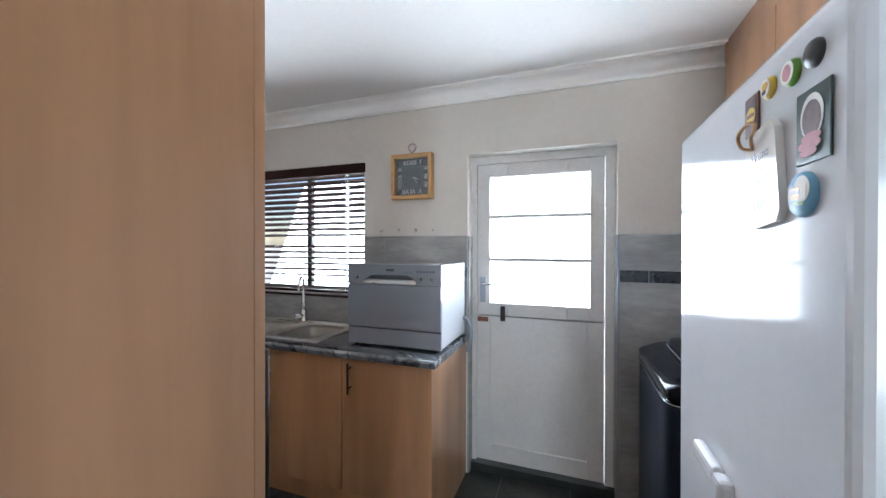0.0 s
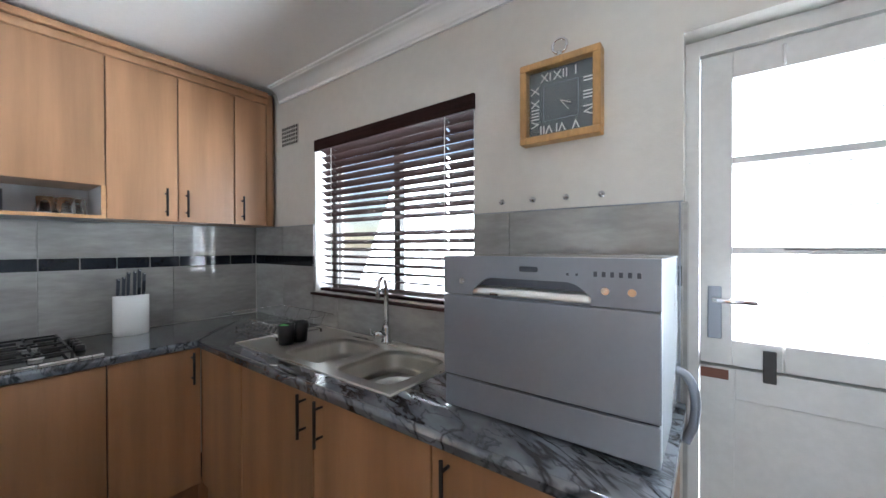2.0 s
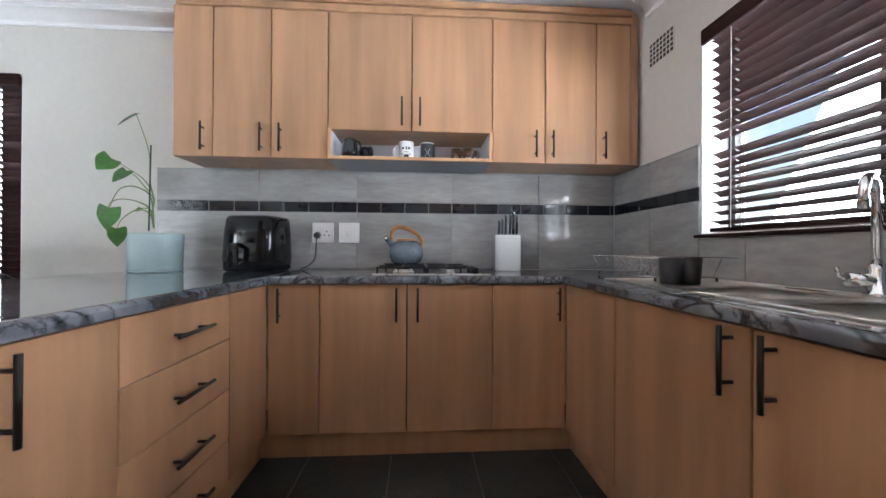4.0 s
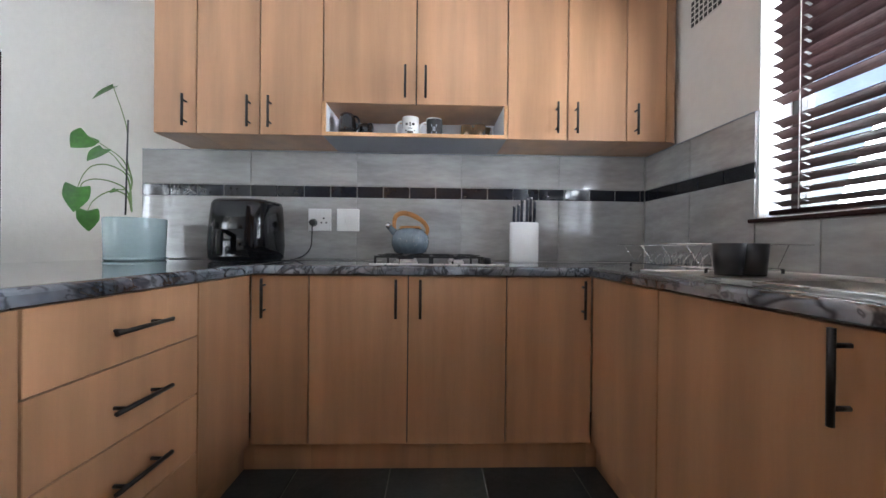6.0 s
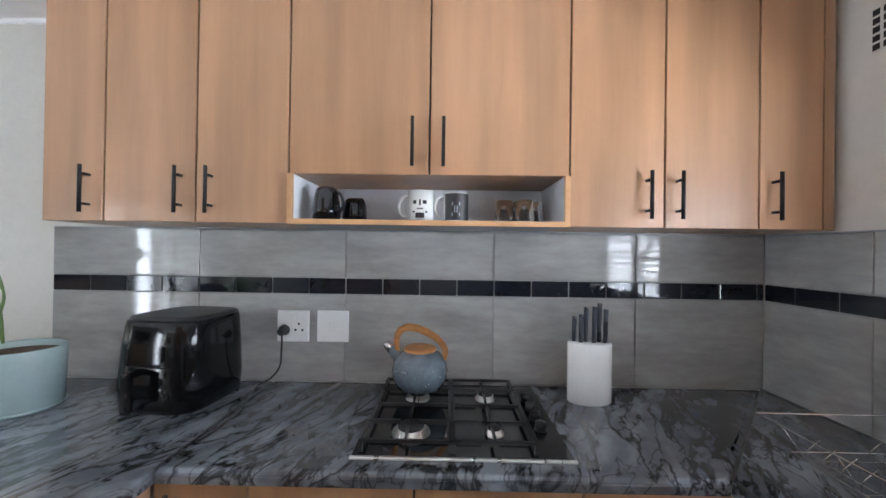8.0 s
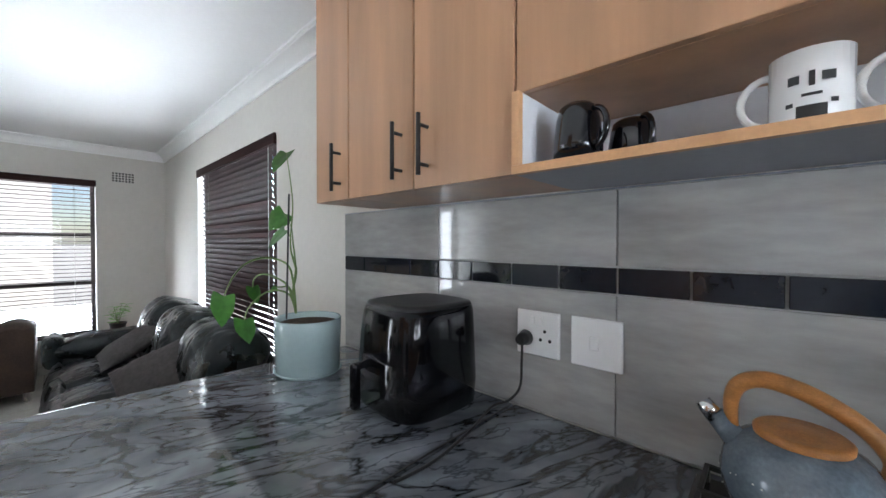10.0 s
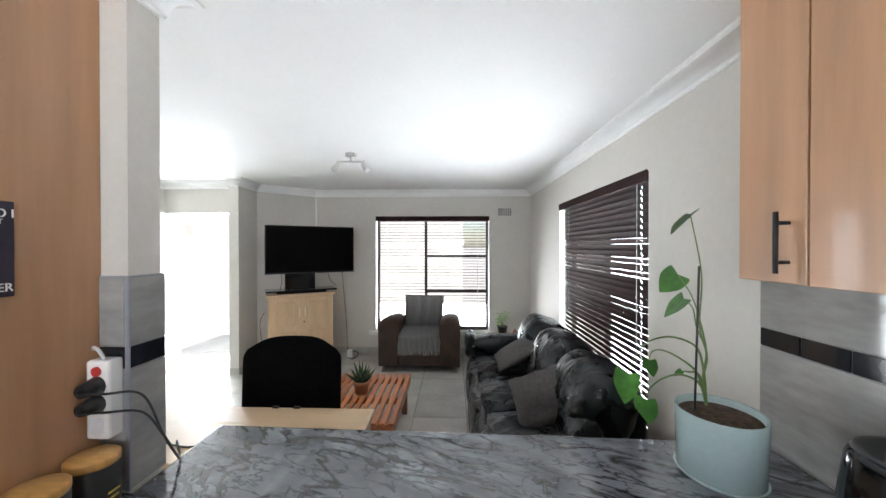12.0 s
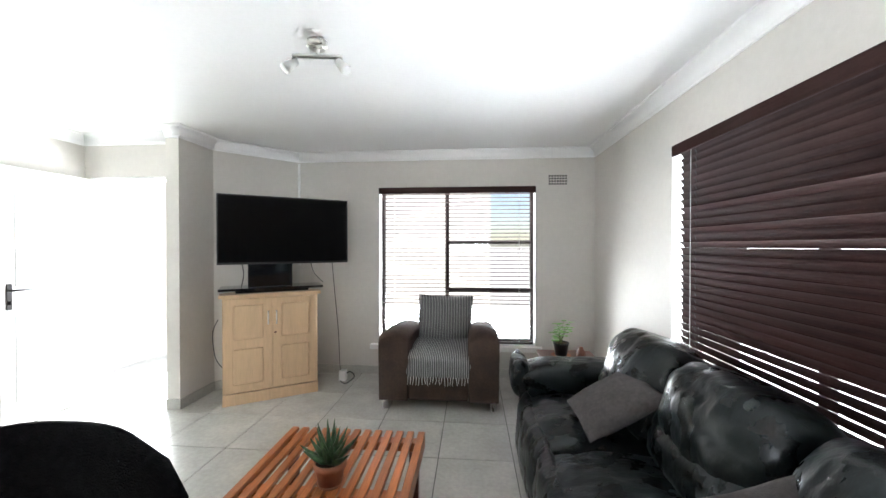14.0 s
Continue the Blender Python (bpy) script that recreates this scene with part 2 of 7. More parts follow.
CHAIRCLOTH = mat("black_chair_mesh", (0.004, 0.004, 0.0045), 0.95, ior=1.1, vary=0.3, scale=60, bump=0.4, bump_scale=250)
FRAME = mat("bronze_window_frame", (0.03, 0.025, 0.022), 0.4, metal=0.3)
CONCRETE = mat("pale_paving", (0.5, 0.49, 0.46), 0.9, vary=0.15, scale=2, bump=0.2)
SLATE_CLOCK = mat("slate_dial", (0.035, 0.045, 0.05), 0.3, vary=0.15)
NAVY = mat("plum_board", (0.028, 0.02, 0.04), 0.5, vary=0.25, scale=5)
CARD = mat("cream_card", (0.75, 0.74, 0.7), 0.6, vary=0.03)
RED = mat("red_plastic", (0.5, 0.03, 0.025), 0.4)
YELLOW = mat("yellow_enamel", (0.6, 0.42, 0.06), 0.3)
PINKINK = mat("pink_ink", (0.5, 0.24, 0.28), 0.5)
BLUEINK = mat("blue_ink", (0.18, 0.4, 0.58), 0.4)
ROPE = mat("jute_rope", (0.36, 0.2, 0.09), 0.9, vary=0.3, scale=80)
GREENFOAM = mat("green_sponge", (0.12, 0.5, 0.12), 0.9)
GRAPHITE = mat("graphite_metal", (0.07, 0.08, 0.1), 0.3, metal=0.5, vary=0.08)

# ---- building helpers ----
PLACED = {}


def box(bm, a, b, bev=0.0, seg=2):
    x0, x1 = sorted((a[0], b[0]))
    y0, y1 = sorted((a[1], b[1]))
    z0, z1 = sorted((a[2], b[2]))
    m = Matrix.Translation(((x0 + x1) / 2, (y0 + y1) / 2, (z0 + z1) / 2)) @ Matrix.Diagonal((x1 - x0, y1 - y0, z1 - z0, 1))
    vs = bmesh.ops.create_cube(bm, size=1, matrix=m)["verts"]
    if bev:
        es = {e for v in vs for e in v.link_edges}
        bmesh.ops.bevel(bm, geom=list(es), offset=bev, segments=seg, affect="EDGES", profile=0.5)
    return bm


def B(a, b, bev=0.0, seg=2):
    return box(bmesh.new(), a, b, bev, seg)


def cyl(bm, p0, p1, r0, r1=None, n=16):
    p0, p1 = Vector(p0), Vector(p1)
    d = p1 - p0
    m = Matrix.Translation((p0 + p1) / 2) @ d.to_track_quat("Z", "Y").to_matrix().to_4x4()
    g = bmesh.ops.create_cone(bm, cap_ends=True, segments=n, radius1=r0, radius2=r0 if r1 is None else r1, depth=d.length, matrix=m)
    for v in g["verts"]:
        for f in v.link_faces:
            f.smooth = len(f.verts) == 4
    return bm


def C(p0, p1, r0, r1=None, n=16):
    return cyl(bmesh.new(), p0, p1, r0, r1, n)


def tube(bm, pts, r, n=8):
    """A round bar through points; r is one radius or one for each point."""
    pts = [Vector(p) for p in pts]
    rings, side = [], None
    for i, p in enumerate(pts):
        t = (pts[min(i + 1, len(pts) - 1)] - pts[max(i - 1, 0)]).normalized()
        if side is None:
            side = t.orthogonal().normalized()
        side = (side - t * side.dot(t)).normalized()
        up = t.cross(side)
        rr = r[i] if isinstance(r, (list, tuple)) else r
        rings.append([bm.verts.new(p + (side * math.cos(2 * math.pi * k / n) + up * math.sin(2 * math.pi * k / n)) * rr) for k in range(n)])
    for a, b in zip(rings, rings[1:]):
        for k in range(n):
            f = bm.faces.new((a[k], a[(k + 1) % n], b[(k + 1) % n], b[k]))
            f.smooth = True
    bm.faces.new(rings[0][::-1])
    bm.faces.new(rings[-1])
    return bm


def curve_pts(ctrl, n=8):
    """A smooth line through control points."""
    ctrl = [Vector(p) for p in ctrl]
    out = []
    for i in range(len(ctrl) - 1):
        p0, p1, p2, p3 = ctrl[max(i - 1, 0)], ctrl[i], ctrl[i + 1], ctrl[min(i + 2, len(ctrl) - 1)]
        for k in range(n):
            t = k / n
            out.append(0.5 * (2 * p1 + (p2 - p0) * t + (2 * p0 - 5 * p1 + 4 * p2 - p3) * t * t + (3 * p1 - p0 - 3 * p2 + p3) * t ** 3))
    return out + [ctrl[-1]]


def lathe(bm, prof, c, n=28, sx=1.0, sy=1.0):
    """A turned body: (radius, height) pairs round the axis at c."""
    rings = []
    for r, z in prof:
        rings.append([bm.verts.new((c[0] + sx * r * math.cos(2 * math.pi * k / n), c[1] + sy * r * math.sin(2 * math.pi * k / n), c[2] + z)) for k in range(n)] if r > 1e-5
                     else [bm.verts.new((c[0], c[1], c[2] + z))])
    for a, b in zip(rings, rings[1:]):
        for k in range(n):
            q = [a[k % len(a)], a[(k + 1) % len(a)], b[(k + 1) % len(b)], b[k % len(b)]]
            q = list(dict.fromkeys(q))
            if len(q) > 2:
                bm.faces.new(q).smooth = True
    return bm


def prism(bm, poly, z0, z1):
    """A flat plan polygon raised from z0 to z1."""
    a = [bm.verts.new((x, y, z0)) for x, y in poly]
    b = [bm.verts.new((x, y, z1)) for x, y in poly]
    bm.faces.new(a[::-1])
    bm.faces.new(b)
    for i in range(len(poly)):
        j = (i + 1) % len(poly)
        bm.faces.new((a[i], a[j], b[j], b[i]))
    bmesh.ops.recalc_face_normals(bm, faces=bm.faces[:])
    return bm


def pillow(bm, size, bulge, m, n=10, pinch=0.75, corner=0.0):
    """A stuffed square cushion, swollen in the middle, in the plane of m."""
    w, h, d = size
    both = []
    for s in (1, -1):
        grid = [[None] * (n + 1) for _ in range(n + 1)]
        for i in range(n + 1):
            for j in range(n + 1):
                u, v = 2 * i / n - 1, 2 * j / n - 1
                f = max(0, (1 - abs(u) ** 2.6) * (1 - abs(v) ** 2.6)) ** pinch
                k = 1 - 0.05 * (1 - abs(u)) * (abs(v) > 0.99) - 0.05 * (1 - abs(v)) * (abs(u) > 0.99) - corner * (u * v) ** 2
                p = Vector((u * w / 2 * k, v * h / 2 * k, s * (d * 0.06 + f * bulge + 0.006 * noise.noise((u * 3, v * 3, s + w * 9)))))
                grid[i][j] = bm.verts.new(m @ p)
        for i in range(n):
            for j in range(n):
                q = (grid[i][j], grid[i + 1][j], grid[i + 1][j + 1], grid[i][j + 1])
                bm.faces.new(q if s > 0 else q[::-1]).smooth = True
        both.append([grid[i][0] for i in range(n)] + [grid[n][j] for j in range(n)] + [grid[i][n] for i in range(n, 0, -1)] + [grid[0][j] for j in range(n, 0, -1)])
    a, b = both
    for k in range(len(a)):
        q = (k + 1) % len(a)
        bm.faces.new((a[q], a[k], b[k], b[q])).smooth = True
    return bm


def mesh_of(name, bm, material):
    me = bpy.data.meshes.new(name)
    bm.to_mesh(me)
    bm.free()
    me.materials.append(material)
    return me


def thing(name, label, category, at=(0, 0, 0), rz=0.0, group="", kind=""):
    """An empty at a thing's base, to hold its parts."""
    ob = new(name)
    m = pose(*at, 0, 0, rz)
    ob.matrix_basis = m
    ob.empty_display_size = 0.05
    PLACED[ob] = m
    return tagged(ob, label, category, group, kind)


def part(name, bm, material, parent, label="", local=False):
    """One mesh under a thing or part; the bmesh is in world metres unless local."""
    m = PLACED.get(parent, Matrix())
    if not local:
        bm.transform(m.inverted())
    ob = new(name, mesh_of(name, bm, material))
    ob.parent = parent
    PLACED[ob] = m
    return tagged(ob, label)


def solo(name, bm, material, label, category, kind="", group=""):
    """A thing of one mesh."""
    ob = new(name, mesh_of(name, bm, material))
    PLACED[ob] = Matrix()
    return tagged(ob, label, category, group, kind)


def words(name, text, size, m, material, parent, depth=0.001):
    """Lettering of the built-in font as a mesh."""
    cu = bpy.data.curves.new(name, "FONT")
    cu.body, cu.size, cu.align_x, cu.align_y, cu.extrude = text, size, "CENTER", "CENTER", depth
    tmp = new(name + "_text", cu)
    me = bpy.data.meshes.new_from_object(tmp.evaluated_get(bpy.context.evaluated_depsgraph_get()))
    bpy.data.objects.remove(tmp)
    me.transform(PLACED.get(parent, Matrix()).inverted() @ m)
    me.materials.clear()
    me.materials.append(material)
    ob = new(name, me)
    ob.parent = parent
    PLACED[ob] = PLACED.get(parent, Matrix())
    return ob


# ---- the shell ----
XW, YN, YS, ZC, XE, XK = -3.445, 2.075, -4.905, 2.45, 1.475, 0.86
N_WIN = (-2.70, -1.53, 1.09, 2.03)
S_WIN = (-2.83, -1.12, 0.34, 2.06)
W_WIN = (-3.43, -1.63, 0.34, 2.06)
B_DOOR = (-0.778, 0.084, 0.0, 2.024)


def wall_x(name, y0, y1, x0, x1, holes, label, z1=ZC + 0.1):
    """A wall along x from y0 to y1 thick, with holes (x0, x1, z0, z1)."""
    bm = bmesh.new()
    at = x0
    for hx0, hx1, hz0, hz1 in sorted(holes):
        box(bm, (at, y0, -0.1), (hx0, y1, z1))
        if hz0 > 0:
            box(bm, (hx0, y0, -0.1), (hx1, y1, hz0))
        box(bm, (hx0, y0, hz1), (hx1, y1, z1))
        at = hx1
    box(bm, (at, y0, -0.1), (x1, y1, z1))
    return solo(name, bm, PLASTER, label, "wall", "structure")


def wall_y(name, x0, x1, y0, y1, holes, label, z1=ZC + 0.1):
    bm = bmesh.new()
    at = y0
    for hy0, hy1, hz0, hz1 in sorted(holes):
        box(bm, (x0, at, -0.1), (x1, hy0, z1))
        box(bm, (x0, hy0, -0.1), (x1, hy1, hz0))
        box(bm, (x0, hy0, hz1), (x1, hy1, z1))
        at = hy1
    box(bm, (x0, at, -0.1), (x1, y1, z1))
    return solo(name, bm, PLASTER, label, "wall", "structure")


wall_north = wall_x("wall_north", YN, YN + 0.22, XW - 0.22, XK, [N_WIN, B_DOOR], "warm grey plaster wall with kitchen window and back door")
wall_south = wall_x("wall_south", YS - 0.22, YS, XW - 0.22, -0.2, [S_WIN], "warm grey plaster wall behind the armchair with a window")
wall_west = wall_y("wall_west", XW - 0.22, XW, YS, YN, [W_WIN], "long warm grey plaster wall behind cabinets and sofa")
wall_kitchen_east = wall_y("wall_kitchen_east", XK, XK + 0.15, -0.64, YN + 0.22, [], "plain grey plaster wall behind the fridge")
wall_living_east = wall_y("wall_living_east", XE, XE + 0.2, -4.27, -0.64, [], "warm grey plaster wall with the mirror")
wall_divider = solo("wall_divider", B((-1.345, -0.638, -0.1), (-0.5, -0.52, ZC + 0.1)), PLASTER, "short grey plaster wall behind the tall cupboard", "wall", "structure")
wall_divider_east = solo("wall_divider_east", B((XK, -0.638, -0.1), (XE, -0.52, ZC + 0.1)), PLASTER, "plain grey plaster wall closing the passage", "wall", "structure")
wall_entrance = wall_x("wall_entrance", -4.27, -4.083, 0.50, XE, [(0.50, 1.42, 0.0, 2.06)], "grey plaster wall round the front door")
bm = prism(bmesh.new(), [(0.38, -3.90), (0.50, -3.90), (0.50, -4.27), (0.62, -4.45), (0.0, -5.12), (-0.2, -5.12), (-0.205, YS), (0.38, -4.32)], -0.1, ZC + 0.1)
wall_corner = solo("wall_corner", bm, PLASTER, "grey plaster pier and splayed corner wall behind the television", "wall", "structure")
bm = box(bmesh.new(), (XW - 0.2, YS - 0.2, ZC), (XE + 0.2, YN + 0.2, ZC + 0.15))
ceiling = solo("ceiling", bm, CEILING, "smooth white painted ceiling", "ceiling", "structure")
ground = solo("ground", B((-400, -400, -0.4), (400, 400, -0.12)), CONCRETE, "pale bare paving outside the house", "ground", "structure")


def cornice(name, p, q, inward, h=0.096, d=0.09, ext=(0, 0)):
    """A coved plaster cornice from p to q; inward: the way into the room."""
    p, q, w = Vector((*p, 0)), Vector((*q, 0)), Vector((*inward, 0)).normalized()
    run = (q - p).normalized()
    prof = [(0, 0), (0.012, 0), (0.014, 0.012)] + [(0.019 + (d - 0.036) * (1 - math.cos(a)), 0.016 + (h - 0.034) * math.sin(a)) for a in [k * math.pi / 12 for k in range(7)]] + [(d - 0.013, h - 0.014), (d, h - 0.012), (d, h), (0, h)]
    bm = bmesh.new()
    ends = []
    for base, s in ((p, ext[0]), (q, -ext[1])):
        ends.append([bm.verts.new(base + w * u + run * (s * u) + Vector((0, 0, ZC - h + v))) for u, v in prof])
    n = len(prof)
    for k in range(n):
        f = bm.faces.new((ends[0][k], ends[0][(k + 1) % n], ends[1][(k + 1) % n], ends[1][k]))
        f.smooth = 2 < k < 9
    bm.faces.new(ends[0])
    bm.faces.new(ends[1][::-1])
    bmesh.ops.recalc_face_normals(bm, faces=bm.faces[:])
    return solo(name, bm, CEILING, "white coved plaster cornice under the ceiling", "cornice", "structure")


cornice("cornice_north", (-3.1, YN), (XK, YN), (0, -1))
cornice("cornice_west", (XW, -0.58), (XW, YS), (1, 0), ext=(0, 1))
cornice("cornice_south", (XW, YS), (-0.205, YS), (0, 1), ext=(1, 0.41))
cornice("cornice_splay", (-0.205, YS), (0.38, -4.32), (-1, 1), ext=(0.41, 0.41))
cornice("cornice_pier", (0.38, -4.32), (0.38, -3.90), (-1, 0), ext=(0.41, -1))
cornice("cornice_pier_end", (0.38, -3.90), (0.50, -3.90), (0, 1), ext=(-1, 0))
cornice("cornice_entrance", (0.50, -4.083), (XE, -4.083), (0, 1), ext=(0, 1))
cornice("cornice_east", (XE, -4.083), (XE, -0.64), (-1, 0), ext=(1, 1))
cornice("cornice_divider", (-1.345, -0.638), (-0.5, -0.638), (0, -1), ext=(-1, 0))
cornice("cornice_divider_end", (-1.345, -0.52), (-1.345, -0.638), (-1, 0), ext=(-1, -1))


def skirting(name, p, q, inward):
    p, q, w = Vector((*p, 0)), Vector((*q, 0)), Vector((*inward, 0)).normalized()
    bm = bmesh.new()
    a = [p, q, q + w * 0.012, p + w * 0.012]
    prism(bm, [(v.x, v.y) for v in a], 0.001, 0.085)
    return solo(name, bm, FLOOR, "grey tiled skirting along the wall", "skirting", "structure")


skirting("baseboard_south", (XW, YS), (-0.205, YS), (0, 1))
skirting("baseboard_west", (XW, YS + 0.013), (XW, -0.95), (1, 0))
skirting("baseboard_splay", (-0.215, YS + 0.013), (0.37, -4.32), (-1, 1))
skirting("baseboard_pier", (0.38, -4.315), (0.38, -3.90), (-1, 0))
skirting("baseboard_pier_end", (0.367, -3.90), (0.50, -3.90), (0, 1))
skirting("baseboard_east", (XE, -4.08), (XE, -0.64), (-1, 0))


# ---- windows and blinds ----
def window(name, along, lo, hi, z0, z1, wall_at, out, mullions, transoms, label):
    """Frame, bars and panes deep in the opening. along: 'x' or 'y'; out: +1 or -1, the way outdoors."""
    def P(u, d, z):
        return (u, wall_at + out * d, z) if along == "x" else (wall_at + out * d, u, z)
    w = thing(name, label, "window", P((lo + hi) / 2, 0.15, z0), kind="structure")
    f = bmesh.new()
    t = 0.04
    for a, b in (((lo, z0), (lo + t, z1)), ((hi - t, z0), (hi, z1)), ((lo + t, z0), (hi - t, z0 + t)), ((lo + t, z1 - t), (hi - t, z1))):
        box(f, P(a[0], 0.13, a[1]), P(b[0], 0.175, b[1]))
    part("window_frame", f, FRAME, w)
    for u in mullions:
        part("mullion", B(P(u - 0.022, 0.132, z0 + t), P(u + 0.022, 0.172, z1 - t)), FRAME, w)
    for u0, u1, z in transoms:
        part("transom", B(P(u0, 0.133, z - 0.02), P(u1, 0.171, z + 0.02)), FRAME, w)
    g = part("pane", B(P(lo + t, 0.15, z0 + t), P(hi - t, 0.155, z1 - t)), PANE, w)
    g.visible_shadow = False
    r = bmesh.new()
    e = 0.004
    box(r, P(lo, 0.001, z0), P(lo + e, 0.13, z1))
    box(r, P(hi - e, 0.001, z0), P(hi, 0.13, z1))
    box(r, P(lo + e, 0.001, z1 - e), P(hi - e, 0.13, z1))
    box(r, P(lo + e, 0.001, z0), P(hi - e, 0.13, z0 + e))
    part("window_reveal", r, WHITE, w, "white painted reveal")
    return w


def blind(name, along, lo, hi, z0, z1, wall_at, out, tilt, label, pitch=0.043, depth=0.05, at=0.04, ladders=(0.1, 0.9), wave=0.0, tilt_top=None, missing=(), cord=None, odd=None):
    """A wooden venetian blind: valance, slats, cords and bottom rail."""
    def P(u, d, z):
        return (u, wall_at + out * d, z) if along == "x" else (wall_at + out * d, u, z)
    cord = cord or CARD
    b = thing(name, label, "blind", P((lo + hi) / 2, at, z0))
    part("valance", B(P(lo - 0.02, at - 0.055, z1 - 0.07), P(hi + 0.02, at - 0.038, z1), 0.004), BLIND, b)
    part("headrail", B(P(lo, at - 0.03, z1 - 0.05), P(hi, at + 0.03, z1 - 0.004)), BLIND, b)
    n = int((z1 - 0.065 - z0 - 0.045) / pitch) + 1
    data = {}
    for k in range(n):
        z = z0 + 0.045 + k * pitch
        if k in missing:
            continue
        f = k / n
        a = tilt + ((tilt if tilt_top is None else tilt_top) - tilt) * f + wave * math.sin(k * 1.7) + wave * 0.6 * math.sin(k * 0.61 + 2)
        a = (odd or {}).get(k, a)
        key = round(a / 1.5)
        if key not in data:
            s = bmesh.new()
            arc = [(depth * (q / 4 - 0.5), 0.0045 * (1 - (q / 2 - 1) ** 2)) for q in range(5)]
            loop = [(y, z_ + 0.0014) for y, z_ in arc] + [(y, z_ - 0.0014) for y, z_ in arc[::-1]]
            stations = [lo + 0.004] + [lo + (hi - lo) * f_ + e for f_ in ladders for e in (-0.007, 0.007)] + [hi - 0.004]
            cuts = [[s.verts.new((x, y, z_)) for y, z_ in loop] for x in stations]
            for c, (p_, r_) in enumerate(zip(cuts, cuts[1:])):
                for q in range(10):
                    if c % 2 and q in (1, 2, 6, 7):  # the slot for the cord
                        continue
                    s.faces.new((p_[q], p_[(q + 1) % 10], r_[(q + 1) % 10], r_[q]))
            s.faces.new(cuts[0][::-1])
            s.faces.new(cuts[-1])
            bmesh.ops.recalc_face_normals(s, faces=s.faces[:])
            s.transform(Matrix.Translation((-(lo + hi) / 2, 0, 0)))
            s.transform(Matrix.Rotation(radians(key * 1.5), 4, "X"))
            if along == "y":
                s.transform(Matrix.Rotation(radians(90), 4, "Z"))
            data[key] = mesh_of("slat", s, BLIND)
        ob = new("slat", data[key])
        ob.parent = b
        ob.location = (0, 0, z - z0)
    part("bottom_rail", B(P(lo, at - 0.026, z0 + 0.004), P(hi, at + 0.026, z0 + 0.022), 0.004), BLIND, b)
    for f in ladders:
        u = lo + (hi - lo) * f
        for d in (-depth / 2, depth / 2):
            part("cord", C(P(u, at + d, z0 + 0.02), P(u, at + d, z1 - 0.06), 0.0014, n=6), cord, b)
    return b


window_1 = window("window_1", "x", *N_WIN, YN, 1, [-2.12], [], "dark framed kitchen window over the sink")
window_2 = window("window_2", "x", *S_WIN, YS, -1, [-1.87], [(-2.79, -1.89, 1.46), (-2.79, -1.89, 0.92)], "dark framed living room window behind the armchair")
window_3 = window("window_3", "y", *W_WIN, XW, -1, [-2.55], [(-3.39, -2.57, 1.46)], "dark framed living room window behind the sofa")
blind("venetian_blind", "x", -2.67, -1.545, 1.095, 2.03, YN, 1, -17, "dark mahogany wooden venetian blind, slats half open, over the sink", ladders=(0.1, 0.86), wave=3, tilt_top=-28, missing=(8,))
blind("venetian_blind", "x", -2.81, -1.14, 0.35, 2.06, YS, -1, 3, "dark wooden venetian blind, slats level, behind the armchair", ladders=(0.09, 0.91))
blind("venetian_blind", "y", -3.39, -1.66, 0.35, 2.06, XW, -1, -67, "dark wooden venetian blind, slats tilted nearly shut, above the sofa", ladders=(0.08, 0.92), wave=3, depth=0.0515, odd={24: -44, 26: -42, 29: -38, 12: -66, 16: -68, 19: -64, 33: -64})
solo("window_sill_south", B((-2.89, YS, 0.285), (-1.03, YS + 0.06, 0.338), 0.004), WHITE, "white painted sill under the south window", "sill", "structure")
solo("window_sill_north", B((-2.72, YN - 0.024, 1.073), (-1.52, YN + 0.02, 1.088), 0.004), BLIND, "dark wooden ledge under the kitchen blind", "sill", "structure")


# ---- kitchen cabinets ----
def bar_handle(parent, p, q, out):
    """A matt black bar handle from p to q, on two posts; out: unit vector away from the door."""
    p, q, o = Vector(p), Vector(q), Vector(out)
    bm = cyl(bmesh.new(), p + o * 0.033, q + o * 0.033, 0.006, n=10)
    for f in (0.18, 0.82):
        c = p.lerp(q, f)
        cyl(bm, c - o * 0.001, c + o * 0.033, 0.0048, n=8)
    return part("handle", bm, HANDLE, parent, "black bar handle")


def door_leaf(parent, a, b, name="door"):
    return part(name, B(a, b, 0.0015, 1), WOOD, parent)


def base_unit(side, lo, hi, front, back, handles, label, fronts=None, plinth=True, top=0.848):
    """A floor cabinet between lo and hi along its run. side: the way its doors face."""
    ax = 0 if side in "ns" else 1
    s = 1 if side in "en" else -1

    def P(u, d, z):
        return (u, d, z) if ax == 0 else (d, u, z)
    c = thing("base_cabinet", label, "cabinet", P((lo + hi) / 2, (front + back) / 2, 0))
    inner = front - s * 0.019
    # body takes the shade colour, which shows only between the fronts
    part("body", B(P(lo + 0.001, inner, 0.13), P(hi - 0.001, back, top)), SHADE_CARCASS, c)
    if plinth:
        part("plinth", B(P(lo, front - s * 0.045, 0.002), P(hi, front - s * 0.061, 0.128)), WOOD, c)
    out = Vector(P(0, s, 0))
    for f in fronts or [(lo, hi, 0.132, 0.842)]:
        d = door_leaf(c, P(f[0] + 0.003, inner + s * 0.001, f[2]), P(f[1] - 0.003, front, f[3]), "drawer_front" if len(fronts or []) > 2 else "door")
        for h in handles:
            u = (h[0] + h[2]) / 2
            if f[0] < u < f[1] and f[2] < (h[1] + h[3]) / 2 < f[3]:
                bar_handle(d, P(h[0], front, h[1]), P(h[2], front, h[3]), out)
    return c


def vh(u, z0=0.668, z1=0.83):
    return (u, z0, u, z1)


